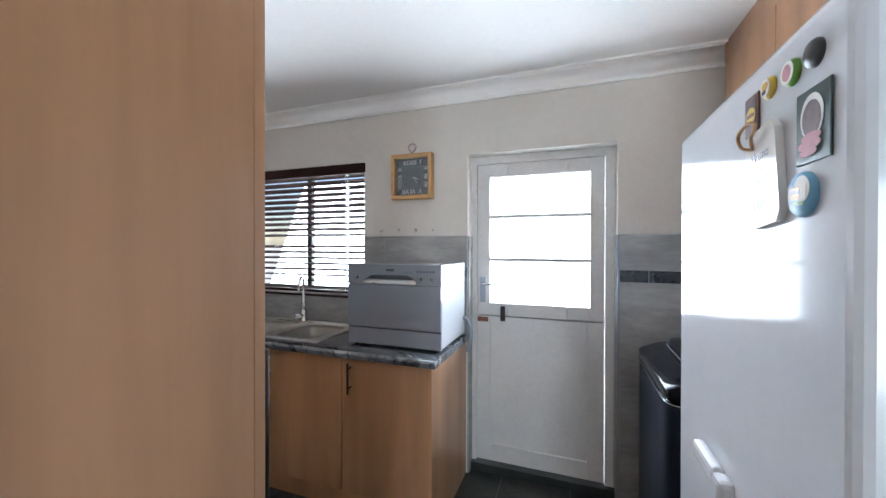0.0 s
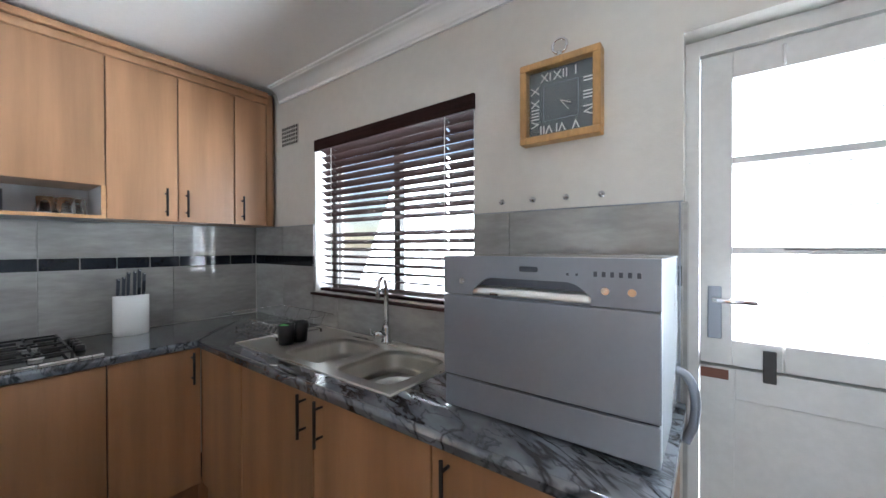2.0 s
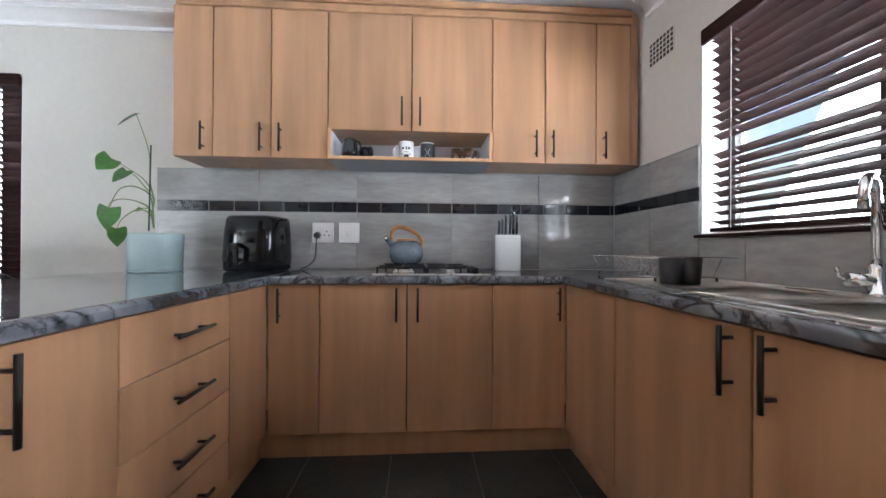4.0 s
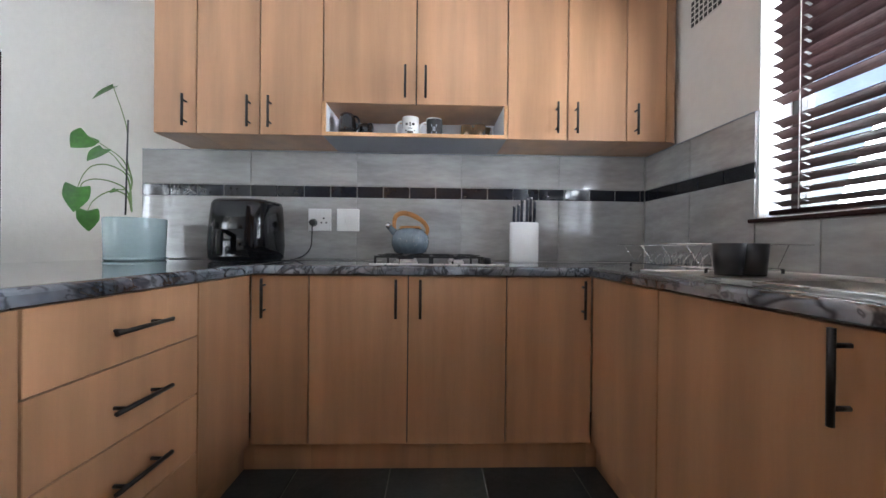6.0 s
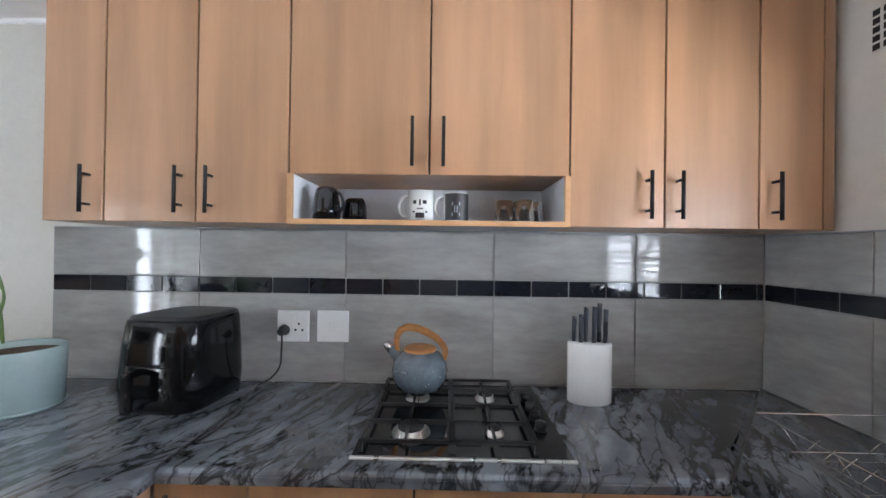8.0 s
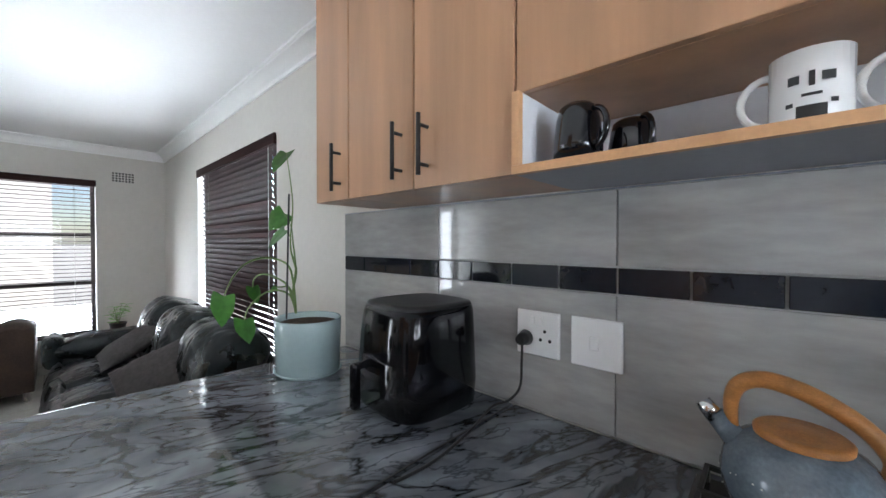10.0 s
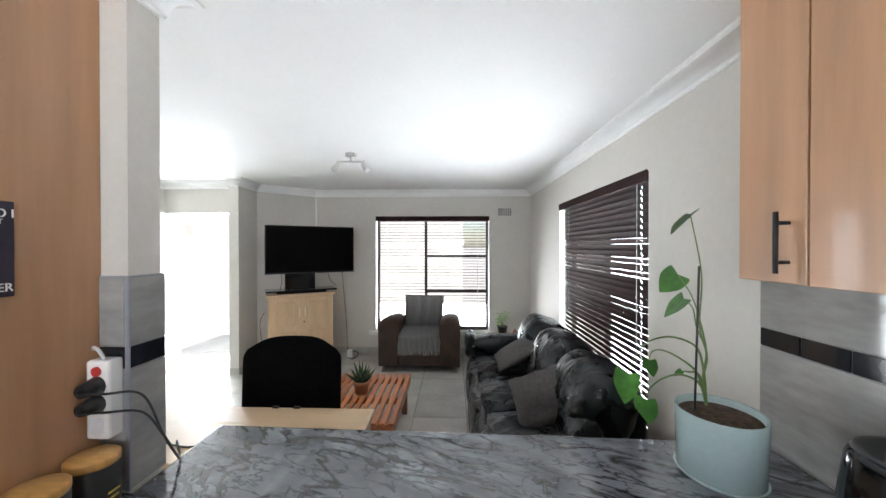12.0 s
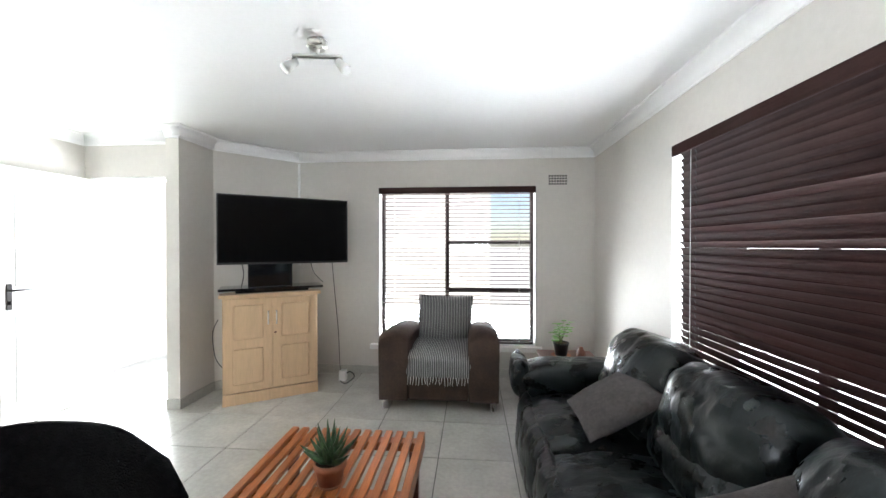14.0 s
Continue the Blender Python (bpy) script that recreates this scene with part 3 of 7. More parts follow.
W_F, N_F, P_F = -2.857, 1.497, 0.055
LAB = "beech laminate floor cabinet under the dark worktop, doors shut"
base_unit("e", P_F, 0.295, W_F, XW + 0.02, [vh(0.113)], LAB)
base_unit("e", 0.295, 1.129, W_F, XW + 0.02, [vh(0.661), vh(0.762)], "wide beech laminate floor cabinet below the gas hob", [(0.295, 0.71, 0.132, 0.842), (0.71, 1.129, 0.132, 0.842)])
base_unit("e", 1.129, N_F, W_F, XW + 0.02, [vh(1.455)], LAB)
base_unit("s", W_F + 0.001, -2.405, N_F, YN - 0.02, [], "plain beech laminate corner panel cabinet, shut")
base_unit("s", -2.405, -1.31, N_F, YN - 0.02, [vh(-1.90, 0.678, 0.84), vh(-1.797, 0.678, 0.84)], "beech laminate sink cabinet with two shut doors", [(-2.405, -1.85, 0.132, 0.842), (-1.85, -1.31, 0.132, 0.842)], top=0.70)
base_unit("s", -1.31, -0.803, N_F, YN - 0.02, [vh(-1.252)], "beech laminate floor cabinet under the table dishwasher")
base_unit("n", W_F + 0.001, -2.52, P_F, -0.51, [], "plain beech laminate corner filler cabinet, shut")
base_unit("n", -2.52, -2.015, P_F, -0.51, [(-2.18, z, -2.36, z) for z in (0.758, 0.572, 0.385, 0.21)], "beech laminate chest of four kitchen drawers, shut",
          [(-2.52, -2.015, 0.674, 0.842), (-2.52, -2.015, 0.486, 0.670), (-2.52, -2.015, 0.298, 0.482), (-2.52, -2.015, 0.132, 0.294)])
base_unit("n", -2.015, -1.272, P_F, -0.51, [vh(-1.765)], "beech laminate floor cabinet in the peninsula, shut", [(-2.015, -1.75, 0.132, 0.842), (-1.75, -1.272, 0.132, 0.842)])
solo("end_panel", B((-0.802, N_F - 0.019, 0.002), (-0.785, YN - 0.001, 0.848), 0.001, 1), WOOD, "beech laminate end panel of the sink run", "panel")
solo("end_panel", B((XW, -0.535, 0.002), (-1.36, -0.515, 0.848)), WOOD, "beech laminate back panel of the peninsula towards the living room", "panel")


for y0, y1, s in ((N_F, N_F + 0.061, 1), (P_F - 0.061, P_F, -1)):
    cp_ = thing("corner_plinth", "beech laminate plinth closing the cabinet corner at the floor", "plinth", (W_F - 0.05, (y0 + y1) / 2, 0))
    part("board", B((W_F - 0.061, y0 + 0.0005, 0.002), (W_F - 0.045, y1 - 0.0005, 0.128)), WOOD, cp_)
    ya = N_F + 0.045 if s > 0 else P_F - 0.045
    part("return_board", B((W_F - 0.0445, ya, 0.002), (W_F + 0.0005, ya + s * 0.016, 0.128)), WOOD, cp_)


def worktop(name, poly, label, cut=None):
    bm = bmesh.new()
    prism(bm, poly, 0.85, 0.886)
    es = [e for e in bm.edges if all(v.co.z > 0.88 for v in e.verts)]
    bmesh.ops.bevel(bm, geom=es, offset=0.014, segments=4, affect="EDGES", profile=0.5)
    return solo(name, bm, WORKTOP, label, "worktop")


wt = worktop("worktop", [(XW + 0.001, P_F + 0.02), (-2.838, P_F + 0.02), (-2.838, 1.474), (XW + 0.001, 2.06)], "dark grey veined stone-look worktop holding the hob")
part("front_edge", B((-2.8385, P_F + 0.022, 0.8505), (-2.8365, 1.472, 0.8715)), WORKTOP, wt)
wt = worktop("worktop", [(-2.836, P_F + 0.018), (XW + 0.001, P_F + 0.018), (XW + 0.001, -0.85), (-1.362, -0.915), (-1.362, -0.512), (-1.268, -0.512), (-1.268, P_F + 0.018)], "dark grey veined peninsula worktop, polished, holding plant and canisters")
part("front_edge", B((-2.834, P_F + 0.0165, 0.8505), (-1.27, P_F + 0.0195, 0.8715)), WORKTOP, wt)
bm = bmesh.new()
for q in ([(-2.851, 1.490), (-0.77, 1.490), (-0.77, 1.58), (-2.98, 1.58), (-2.936, 1.577)], [(-1.58, 1.58), (-0.77, 1.58), (-0.77, YN - 0.001), (-1.58, YN - 0.001)],
          [(-2.98, 1.58), (-2.30, 1.58), (-2.30, YN - 0.001), (XW + 0.001, YN - 0.001), (XW + 0.001, 2.062)], [(-2.30, 2.02), (-1.58, 2.02), (-1.58, YN - 0.001), (-2.30, YN - 0.001)]):
    prism(bm, q, 0.85, 0.886)
worktop_north = solo("worktop", bm, WORKTOP, "dark grey veined worktop with sink cut-out, chipped front edge", "worktop")
nose = [(1.4905, 0.8504), (1.476, 0.8504), (1.4735, 0.853), (1.4735, 0.8722)] + [(1.4875 - 0.014 * math.cos(a), 0.8722 + 0.014 * math.sin(a)) for a in [k * math.pi / 10 for k in range(1, 6)]] + [(1.4905, 0.8862)]
bm = bmesh.new()
ends = [[bm.verts.new((x, y, z)) for y, z in nose] for x in (-2.836, -0.7705)]
for k in range(len(nose)):
    bm.faces.new((ends[0][k], ends[0][(k + 1) % len(nose)], ends[1][(k + 1) % len(nose)], ends[1][k])).smooth = 2 < k < 9
bm.faces.new(ends[0])
bm.faces.new(ends[1][::-1])
bmesh.ops.recalc_face_normals(bm, faces=bm.faces[:])
part("front_edge", bm, WORKTOP, worktop_north)
part("end_edge", B((-0.7715, 1.478, 0.8505), (-0.7685, 2.07, 0.877)), WORKTOP, worktop_north)


bm = bmesh.new()
d = Vector((XW + 0.02 + 2.84, 2.045 - 1.476, 0))
w = Vector((-d.y, d.x, 0)).normalized() * 0.004
a = Vector((-2.838, 1.475, 0))
prism(bm, [tuple(v[:2]) for v in (a - w, a + d - w, a + d + w, a + w)], 0.8862, 0.8875)
solo("joint_strip", bm, BLACK, "thin dark metal strip over the mitred worktop joint", "strip")
solo("joint_strip", B((XW + 0.02, P_F + 0.0165, 0.8862), (-2.838, P_F + 0.0215, 0.8875)), BLACK, "thin dark metal strip over the worktop joint", "strip")


def wall_unit(lo, hi, z0, doors, handles, label, z1=2.33, xf=-3.138):
    c = thing("wall_cabinet", label, "cabinet", (XW + 0.15, (lo + hi) / 2, z0))
    part("body", B((XW + 0.014, lo + 0.001, z0), (xf - 0.019, hi - 0.001, z1)), WOOD, c)
    # thin dark plate behind the doors, painted shade for their gaps
    part("front_edge", B((xf - 0.0189, lo + 0.002, z0 + 0.002), (xf - 0.0182, hi - 0.002, z1)), SHADE_CARCASS, c)
    for a, b in doors:
        d = door_leaf(c, (xf - 0.018, a + 0.003, z0), (xf, b - 0.003, z1))
        for y, h0, h1 in handles:
            if a < y < b:
                bar_handle(d, (xf, y, h0), (xf, y, h1), (1, 0, 0))
    return c


LU = "tall beech laminate wall cabinet, doors shut, above the worktop"
wall_unit(-0.562, -0.354, 1.514, [(-0.562, -0.354)], [(-0.402, 1.54, 1.693)], "narrow beech laminate wall cabinet at the end of the row")
wall_unit(-0.354, 0.26, 1.514, [(-0.354, -0.047), (-0.047, 0.26)], [(-0.095, 1.541, 1.693), (0.006, 1.541, 1.693)], LU)
wall_unit(0.26, 1.18, 1.678, [(0.26, 0.722), (0.722, 1.18)], [(0.668, 1.699, 1.857), (0.768, 1.699, 1.857)], "beech laminate wall cabinet over an open mug shelf")
wall_unit(1.18, 1.79, 1.514, [(1.18, 1.487), (1.487, 1.79)], [(1.428, 1.54, 1.693), (1.526, 1.54, 1.693)], LU)
wall_unit(1.79, 1.995, 1.514, [(1.79, 1.995)], [(1.833, 1.54, 1.693)], "narrow beech laminate wall cabinet beside the window wall")
bm = prism(bmesh.new(), [(XW + 0.014, 1.996), (-3.138, 1.996)] + [(-3.20 + 0.062 * math.cos(a), 1.996 + 0.075 * math.sin(a)) for a in [k * math.pi / 16 for k in range(1, 9)]] + [(XW + 0.014, 2.071)], 1.514, 2.33)
solo("end_panel", bm, WOOD, "curved beech laminate end panel of the wall cabinets", "panel")
shelf = thing("mug_shelf", "open white-lined shelf with beech edge holding mugs", "shelf", (-3.29, 0.72, 1.512))
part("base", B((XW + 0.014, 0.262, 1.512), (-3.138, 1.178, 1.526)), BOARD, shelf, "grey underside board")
part("edge", B((-3.138, 0.262, 1.511), (-3.122, 1.178, 1.528)), WOOD_EDGE, shelf)
for y in (0.262, 1.162):
    part("side", B((XW + 0.014, y, 1.528), (-3.139, y + 0.016, 1.676)), INSIDE, shelf)
    part("side_edge", B((-3.138, y, 1.529), (-3.122, y + 0.016, 1.676)), WOOD_EDGE, shelf)
part("back", B((XW + 0.014, 0.279, 1.528), (XW + 0.018, 1.161, 1.676)), INSIDE, shelf)
pel = thing("cabinet_pelmet", "beech moulding between wall cabinets and ceiling", "pelmet", (-3.29, 0.73, 2.331))
part("board", B((XW + 0.014, -0.53, 2.331), (-3.145, 2.0, 2.41), 0.004, 1), WOOD, pel)
part("lower_moulding", B((-3.145, -0.545, 2.331), (-3.125, 2.0, 2.37), 0.006), WOOD, pel)
part("upper_moulding", B((-3.145, -0.54, 2.378), (-3.118, 2.0, 2.414), 0.008), WOOD, pel)
bm = prism(bmesh.new(), [(XW + 0.014, 2.001), (-3.145, 2.001)] + [(-3.205 + 0.062 * math.cos(a), 2.001 + 0.07 * math.sin(a)) for a in [k * math.pi / 16 for k in range(1, 9)]] + [(XW + 0.014, 2.071)], 2.331, 2.412)
part("curved_end", bm, WOOD, pel)

# east wall cabinets
c = thing("wall_cabinet", "beech laminate wall cabinet above washing machine and fridge", "cabinet", (0.7, 1.2, 1.6))
part("body", B((0.568, 1.06, 1.605), (XK - 0.001, 1.99, 2.33)), WOOD, c)
part("body", B((0.568, 0.1, 1.80), (XK - 0.001, 1.058, 2.33)), WOOD, c)
for a, b, z in ((1.53, 1.99, 1.605), (1.06, 1.53, 1.605), (0.58, 1.06, 1.80), (0.1, 0.58, 1.80)):
    door_leaf(c, (0.549, a + 0.002, z), (0.567, b - 0.002, 2.33))
bm = prism(bmesh.new(), [(XK - 0.001, 1.991), (0.549, 1.991)] + [(0.63 - 0.081 * math.cos(a), 1.991 + 0.08 * math.sin(a)) for a in [k * math.pi / 16 for k in range(1, 9)]] + [(XK - 0.001, 2.071)], 1.605, ZC - 0.001)
solo("end_panel", bm, WOOD, "curved beech laminate end panel near the back door", "panel")
solo("cabinet_pelmet", B((0.555, 0.1, 2.331), (XK - 0.001, 1.99, ZC - 0.001), 0.006), WOOD, "beech moulding above the east wall cabinets", "pelmet")

# tall cupboard
tall = thing("tall_cupboard", "floor-to-ceiling beech laminate cupboard at the kitchen entrance", "cupboard", (-0.88, -0.15, 0))
part("side_panel", B((-1.263, -0.519, 0.002), (-1.245, 0.188, 2.33)), WOOD, tall)
part("side_panel", B((-0.515, -0.519, 0.002), (-0.497, 0.188, 2.33)), WOOD, tall)
part("body", B((-1.244, -0.519, 0.002), (-0.516, 0.186, 2.33)), BOARD, tall)
for a, b in ((-1.262, -0.881), (-0.879, -0.498)):
    for z0, z1, hz in ((0.132, 2.33, (1.10, 1.30)),):
        d = door_leaf(tall, (a, 0.189, z0), (b, 0.207, z1))
        bar_handle(d, (-0.535 if b > -0.6 else -1.225, 0.207, hz[0]), (-0.535 if b > -0.6 else -1.225, 0.207, hz[1]), (0, 1, 0))
solo("cabinet_pelmet", B((-1.27, -0.50, 2.331), (-0.49, 0.213, ZC - 0.001), 0.02, 3), WOOD, "beech moulding between tall cupboard and ceiling", "pelmet")

# ---- doors ----
bd = thing("door_1", "old white painted stable door to the yard, shut, upper half glazed", "door", (-0.35, 2.17, 0), kind="structure")
fr = bmesh.new()
box(fr, (-0.777, 2.155, 0.0), (-0.74, 2.235, 2.022))
box(fr, (0.028, 2.155, 0.0), (0.083, 2.235, 2.022))
box(fr, (-0.74, 2.155, 1.973), (0.028, 2.235, 2.022))
part("door_frame", fr, OLD_WHITE, bd)
part("threshold", B((-0.777, 2.12, 0.0), (0.083, 2.25, 0.052)), SLATE, bd, "dark tiled step")
lower = bmesh.new()
for a, b in (((-0.737, 0.055), (-0.65, 0.992)), ((-0.068, 0.055), (0.025, 0.992)), ((-0.65, 0.055), (-0.068, 0.16)), ((-0.65, 0.897), (-0.068, 0.992))):
    box(lower, (a[0], 2.17, a[1]), (b[0], 2.212, b[1]), 0.002, 1)
low = part("lower_leaf", lower, OLD_WHITE, bd)
# strip added behind the leaf gap to keep outdoor light from showing through
part("rebate", B((-0.74, 2.2125, 0.97), (0.028, 2.222, 1.02)), OLD_WHITE, bd)
part("panel", B((-0.652, 2.182, 0.155), (-0.066, 2.20, 0.9)), OLD_WHITE, low)
upper = bmesh.new()
for a, b in (((-0.737, 1.0), (-0.657, 1.97)), ((-0.052, 1.0), (0.025, 1.97)), ((-0.657, 1.0), (-0.052, 1.078)), ((-0.657, 1.888), (-0.052, 1.97)), ((-0.657, 1.623), (-0.052, 1.645)), ((-0.657, 1.346), (-0.052, 1.368))):
    box(upper, (a[0], 2.17, a[1]), (b[0], 2.212, b[1]), 0.002, 1)
up = part("upper_leaf", upper, OLD_WHITE, bd)
for z0, z1 in ((1.078, 1.346), (1.368, 1.623), (1.645, 1.888)):
    g = part("pane", B((-0.657, 2.188, z0), (-0.052, 2.193, z1)), FROST, up, "bright obscured glass")
    g.visible_shadow = False
bars = bmesh.new()
for z in (1.115, 1.24, 1.36, 1.48, 1.6, 1.73, 1.85):
    cyl(bars, (-0.54, 2.163, z), (-0.18, 2.163, z), 0.0022, n=6)
part("burglar_bars", bars, HANDLE, up, "thin dark burglar bars")
posts = bmesh.new()
for x in (-0.54, -0.18):
    cyl(posts, (x, 2.163, 1.005), (x, 2.163, 1.075), 0.004, n=8)
    cyl(posts, (x, 2.163, 1.892), (x, 2.163, 1.95), 0.004, n=8)
part("bar_posts", posts, OLD_WHITE, up)
part("lock_plate", B((-0.718, 2.163, 1.08), (-0.682, 2.17, 1.245), 0.003), SILVER, up)
lv = tube(bmesh.new(), [(-0.70, 2.165, 1.205), (-0.70, 2.125, 1.205), (-0.69, 2.12, 1.205), (-0.60, 2.12, 1.203)], 0.008)
part("lever", lv, CHROME, up)
part("bolt", B((-0.585, 2.16, 0.965), (-0.555, 2.17, 1.06), 0.002), HANDLE, up, "small rusty steel bolt")
part("broken_latch", B((-0.735, 2.165, 0.955), (-0.665, 2.169, 0.985)), REDWOOD, low, "bare wood where paint chipped")

fd = thing("door_2", "white front door standing open against the wall", "door", (1.42, -4.08, 0), kind="structure")
fdm = pose(1.402, -4.078, 0, 0, 0, 90.5)
leaf = bmesh.new()
box(leaf, (0, 0, 0.012), (0.70, 0.04, 2.03), 0.002, 1)
for z0, z1 in ((0.2, 0.92), (1.1, 1.85)):
    for x0, x1 in ((0.09, 0.32), (0.38, 0.61)):
        box(leaf, (x0, 0.036, z0), (x1, 0.045, z1), 0.006, 1)
leaf.transform(fdm)
fl_ = part("leaf", leaf, WHITE, fd)
h = bmesh.new()
box(h, (0.63, 0.04, 0.93), (0.665, 0.046, 1.13), 0.002, 1)
tube(h, [(0.648, 0.045, 1.08), (0.648, 0.085, 1.08), (0.64, 0.09, 1.08), (0.54, 0.09, 1.078)], 0.009)
cyl(h, (0.648, 0.05, 0.97), (0.648, 0.05, 1.0), 0.012)
box(h, (0.699, 0.008, 0.95), (0.703, 0.032, 1.12))
h.transform(fdm)
part("lock_and_lever", h, HANDLE, fl_)
fr = bmesh.new()
box(fr, (0.501, -4.25, 0), (0.54, -4.086, 2.058))
box(fr, (1.402, -4.25, 0), (1.4195, -4.086, 2.058))
box(fr, (0.54, -4.25, 2.036), (1.402, -4.086, 2.058))
part("door_frame", fr, WHITE, fd)
mt = thing("door_mat", "dark woven mat outside the front door", "mat", (1.05, -4.6, -0.019))
part("mat", B((0.86, -4.64, -0.019), (1.36, -4.30, -0.006), 0.004), CUSHION, mt)
# wall added as a bright backdrop beyond the front door and south window
solo("garden_wall", B((-2.5, -8.2, -0.12), (9, -8.0, 4.2)), CONCRETE, "added pale grey wall outside, a bright sunlit backdrop", "wall", "structure")
solo("door_step", B((0.4, -6.0, -0.119), (2.0, -4.272, -0.02)), CONCRETE, "pale concrete step outside the front door", "step", "structure")

# ---- sink, tap and drying rack ----
sk = thing("kitchen_sink", "stainless steel double bowl sink set in the worktop", "sink", (-1.97, 1.8, 0.886))
BOWLS = ((-2.297, -1.975), (-1.922, -1.592))
BY0, BY1 = 1.618, 1.982


def bowl_ring(x0, x1, f, e, n=56):
    """A rounded rectangle inside a bowl's mouth, shrunk by f."""
    out = []
    for k in range(n):
        a = 2 * math.pi * (k + 0.5) / n
        c, q = math.cos(a), math.sin(a)
        out.append(((x0 + x1) / 2 + (x1 - x0) / 2 * f * abs(c) ** e * math.copysign(1, c), (BY0 + BY1) / 2 + (BY1 - BY0) / 2 * f * abs(q) ** e * math.copysign(1, q)))
    return out


deck = bmesh.new()
loops = []
for poly in [[(-2.62, 1.566), (-1.535, 1.566), (-1.535, 2.056), (-2.62, 2.056)]] + [bowl_ring(*b_, 1.0, 0.36) for b_ in BOWLS]:
    vs = [deck.verts.new((x, y, 0.8893)) for x, y in poly]
    loops += [deck.edges.new((vs[k], vs[(k + 1) % len(vs)])) for k in range(len(vs))]
bmesh.ops.triangle_fill(deck, use_beauty=True, use_dissolve=False, edges=loops)
ex = bmesh.ops.extrude_face_region(deck, geom=deck.faces[:])
bmesh.ops.translate(deck, verts=[v for v in ex["geom"] if isinstance(v, bmesh.types.BMVert)], vec=(0, 0, -0.003))
bmesh.ops.recalc_face_normals(deck, faces=deck.faces[:])
part("deck", deck, SINK_STEEL, sk)
hem = tube(bmesh.new(), [(-2.617, 1.569, 0.8895), (-1.538, 1.569, 0.8895), (-1.538, 2.053, 0.8895), (-2.617, 2.053, 0.8895), (-2.617, 1.569, 0.8895)], 0.0035, 8)
part("rolled_rim", hem, STEEL, sk)
for k in range(3):
    part("back_ridge", tube(bmesh.new(), [(-2.29, 1.999 + k * 0.016, 0.8885), (-1.60, 1.999 + k * 0.016, 0.8885)], 0.0035, 8), STEEL, sk)


def bowl(x0, x1, depth):
    """A pressed bowl with rounded corners and a dished floor."""
    bm = bmesh.new()
    rings = []
    for f, z, e in ((1.0, 0.0, 0.36), (0.985, 0.006, 0.36), (0.965, 0.03, 0.38), (0.94, 0.075, 0.4), (0.91, 0.105, 0.42), (0.86, 0.128, 0.45), (0.78, 0.142, 0.5), (0.66, 0.149, 0.58), (0.5, 0.152, 0.7), (0.3, 0.154, 0.9), (0.12, 0.155, 1.0)):
        rings.append([bm.verts.new((x, y, 0.8892 - z * depth / 0.155)) for x, y in bowl_ring(x0, x1, f, e)])
    for p_, r_ in zip(rings, rings[1:]):
        for k in range(56):
            bm.faces.new((p_[k], p_[(k + 1) % 56], r_[(k + 1) % 56], r_[k])).smooth = True
    bm.faces.new(rings[-1])
    bmesh.ops.recalc_face_normals(bm, faces=bm.faces[:])
    for f in bm.faces:
        if f.normal.z < -0.3:
            f.normal_flip()
    return bm


for x0, x1 in BOWLS:
    bw = part("bowl", bowl(x0, x1, 0.15), SINK_STEEL, sk)
    part("waste", C(((x0 + x1) / 2, 1.8, 0.7385), ((x0 + x1) / 2, 1.8, 0.7415), 0.035), CHROME, bw)
tp = thing("mixer_tap", "chrome swan-neck mixer tap behind the sink", "tap", (-2.01, 2.015, 0.89))
b_ = lathe(bmesh.new(), [(0.0, 0.0), (0.027, 0.0), (0.027, 0.01), (0.021, 0.016), (0.021, 0.075), (0.016, 0.09), (0.0, 0.09)], (-2.01, 2.015, 0.89), 20)
part("body", b_, CHROME, tp)
sp = tube(bmesh.new(), [(-2.01, 2.015, 0.97)] + [(-2.01, 2.015, 1.16)] + [(-2.01 + 0.018 * (1 - math.cos(a)), 2.015 - 0.044 * (1 - math.cos(a)), 1.16 + 0.055 * math.sin(a)) for a in [k * math.pi / 10 for k in range(1, 11)]] + [(-1.974, 1.926, 1.125)], 0.0115, 12)
part("spout", sp, CHROME, tp)
lv = cyl(bmesh.new(), (-2.01, 2.015, 0.935), (-2.035, 1.958, 0.935), 0.019)
tube(lv, [(-2.035, 1.958, 0.935), (-2.042, 1.942, 0.945), (-2.044, 1.938, 0.97)], 0.005)
part("lever", lv, CHROME, tp)

rk = thing("dish_rack", "empty chrome wire dish rack on the worktop", "dish rack", (-2.72, 1.83, 0.889))
X0, X1, Y0, Y1 = -2.99, -2.44, 1.66, 2.02
fr = tube(bmesh.new(), [(X0, Y0, 0.985), (X1, Y0, 0.985), (X1, Y1, 0.985), (X0, Y1, 0.985), (X0, Y0, 0.985)], 0.0023, 6)
part("frame", fr, CHROME, rk)
fr = tube(bmesh.new(), [(X0 + 0.05, Y0 + 0.05, 0.905), (X1 - 0.05, Y0 + 0.05, 0.905), (X1 - 0.05, Y1 - 0.05, 0.905), (X0 + 0.05, Y1 - 0.05, 0.905), (X0 + 0.05, Y0 + 0.05, 0.905)], 0.0018, 6)
part("base_frame", fr, CHROME, rk)
for k in range(4):
    x = X0 + 0.08 + k * 0.13
    part("wire", tube(bmesh.new(), [(x, Y0, 0.985), (x + 0.012, Y0 + 0.05, 0.905), (x + 0.012, Y1 - 0.05, 0.905), (x, Y1, 0.985)], 0.0016, 5), CHROME, rk)
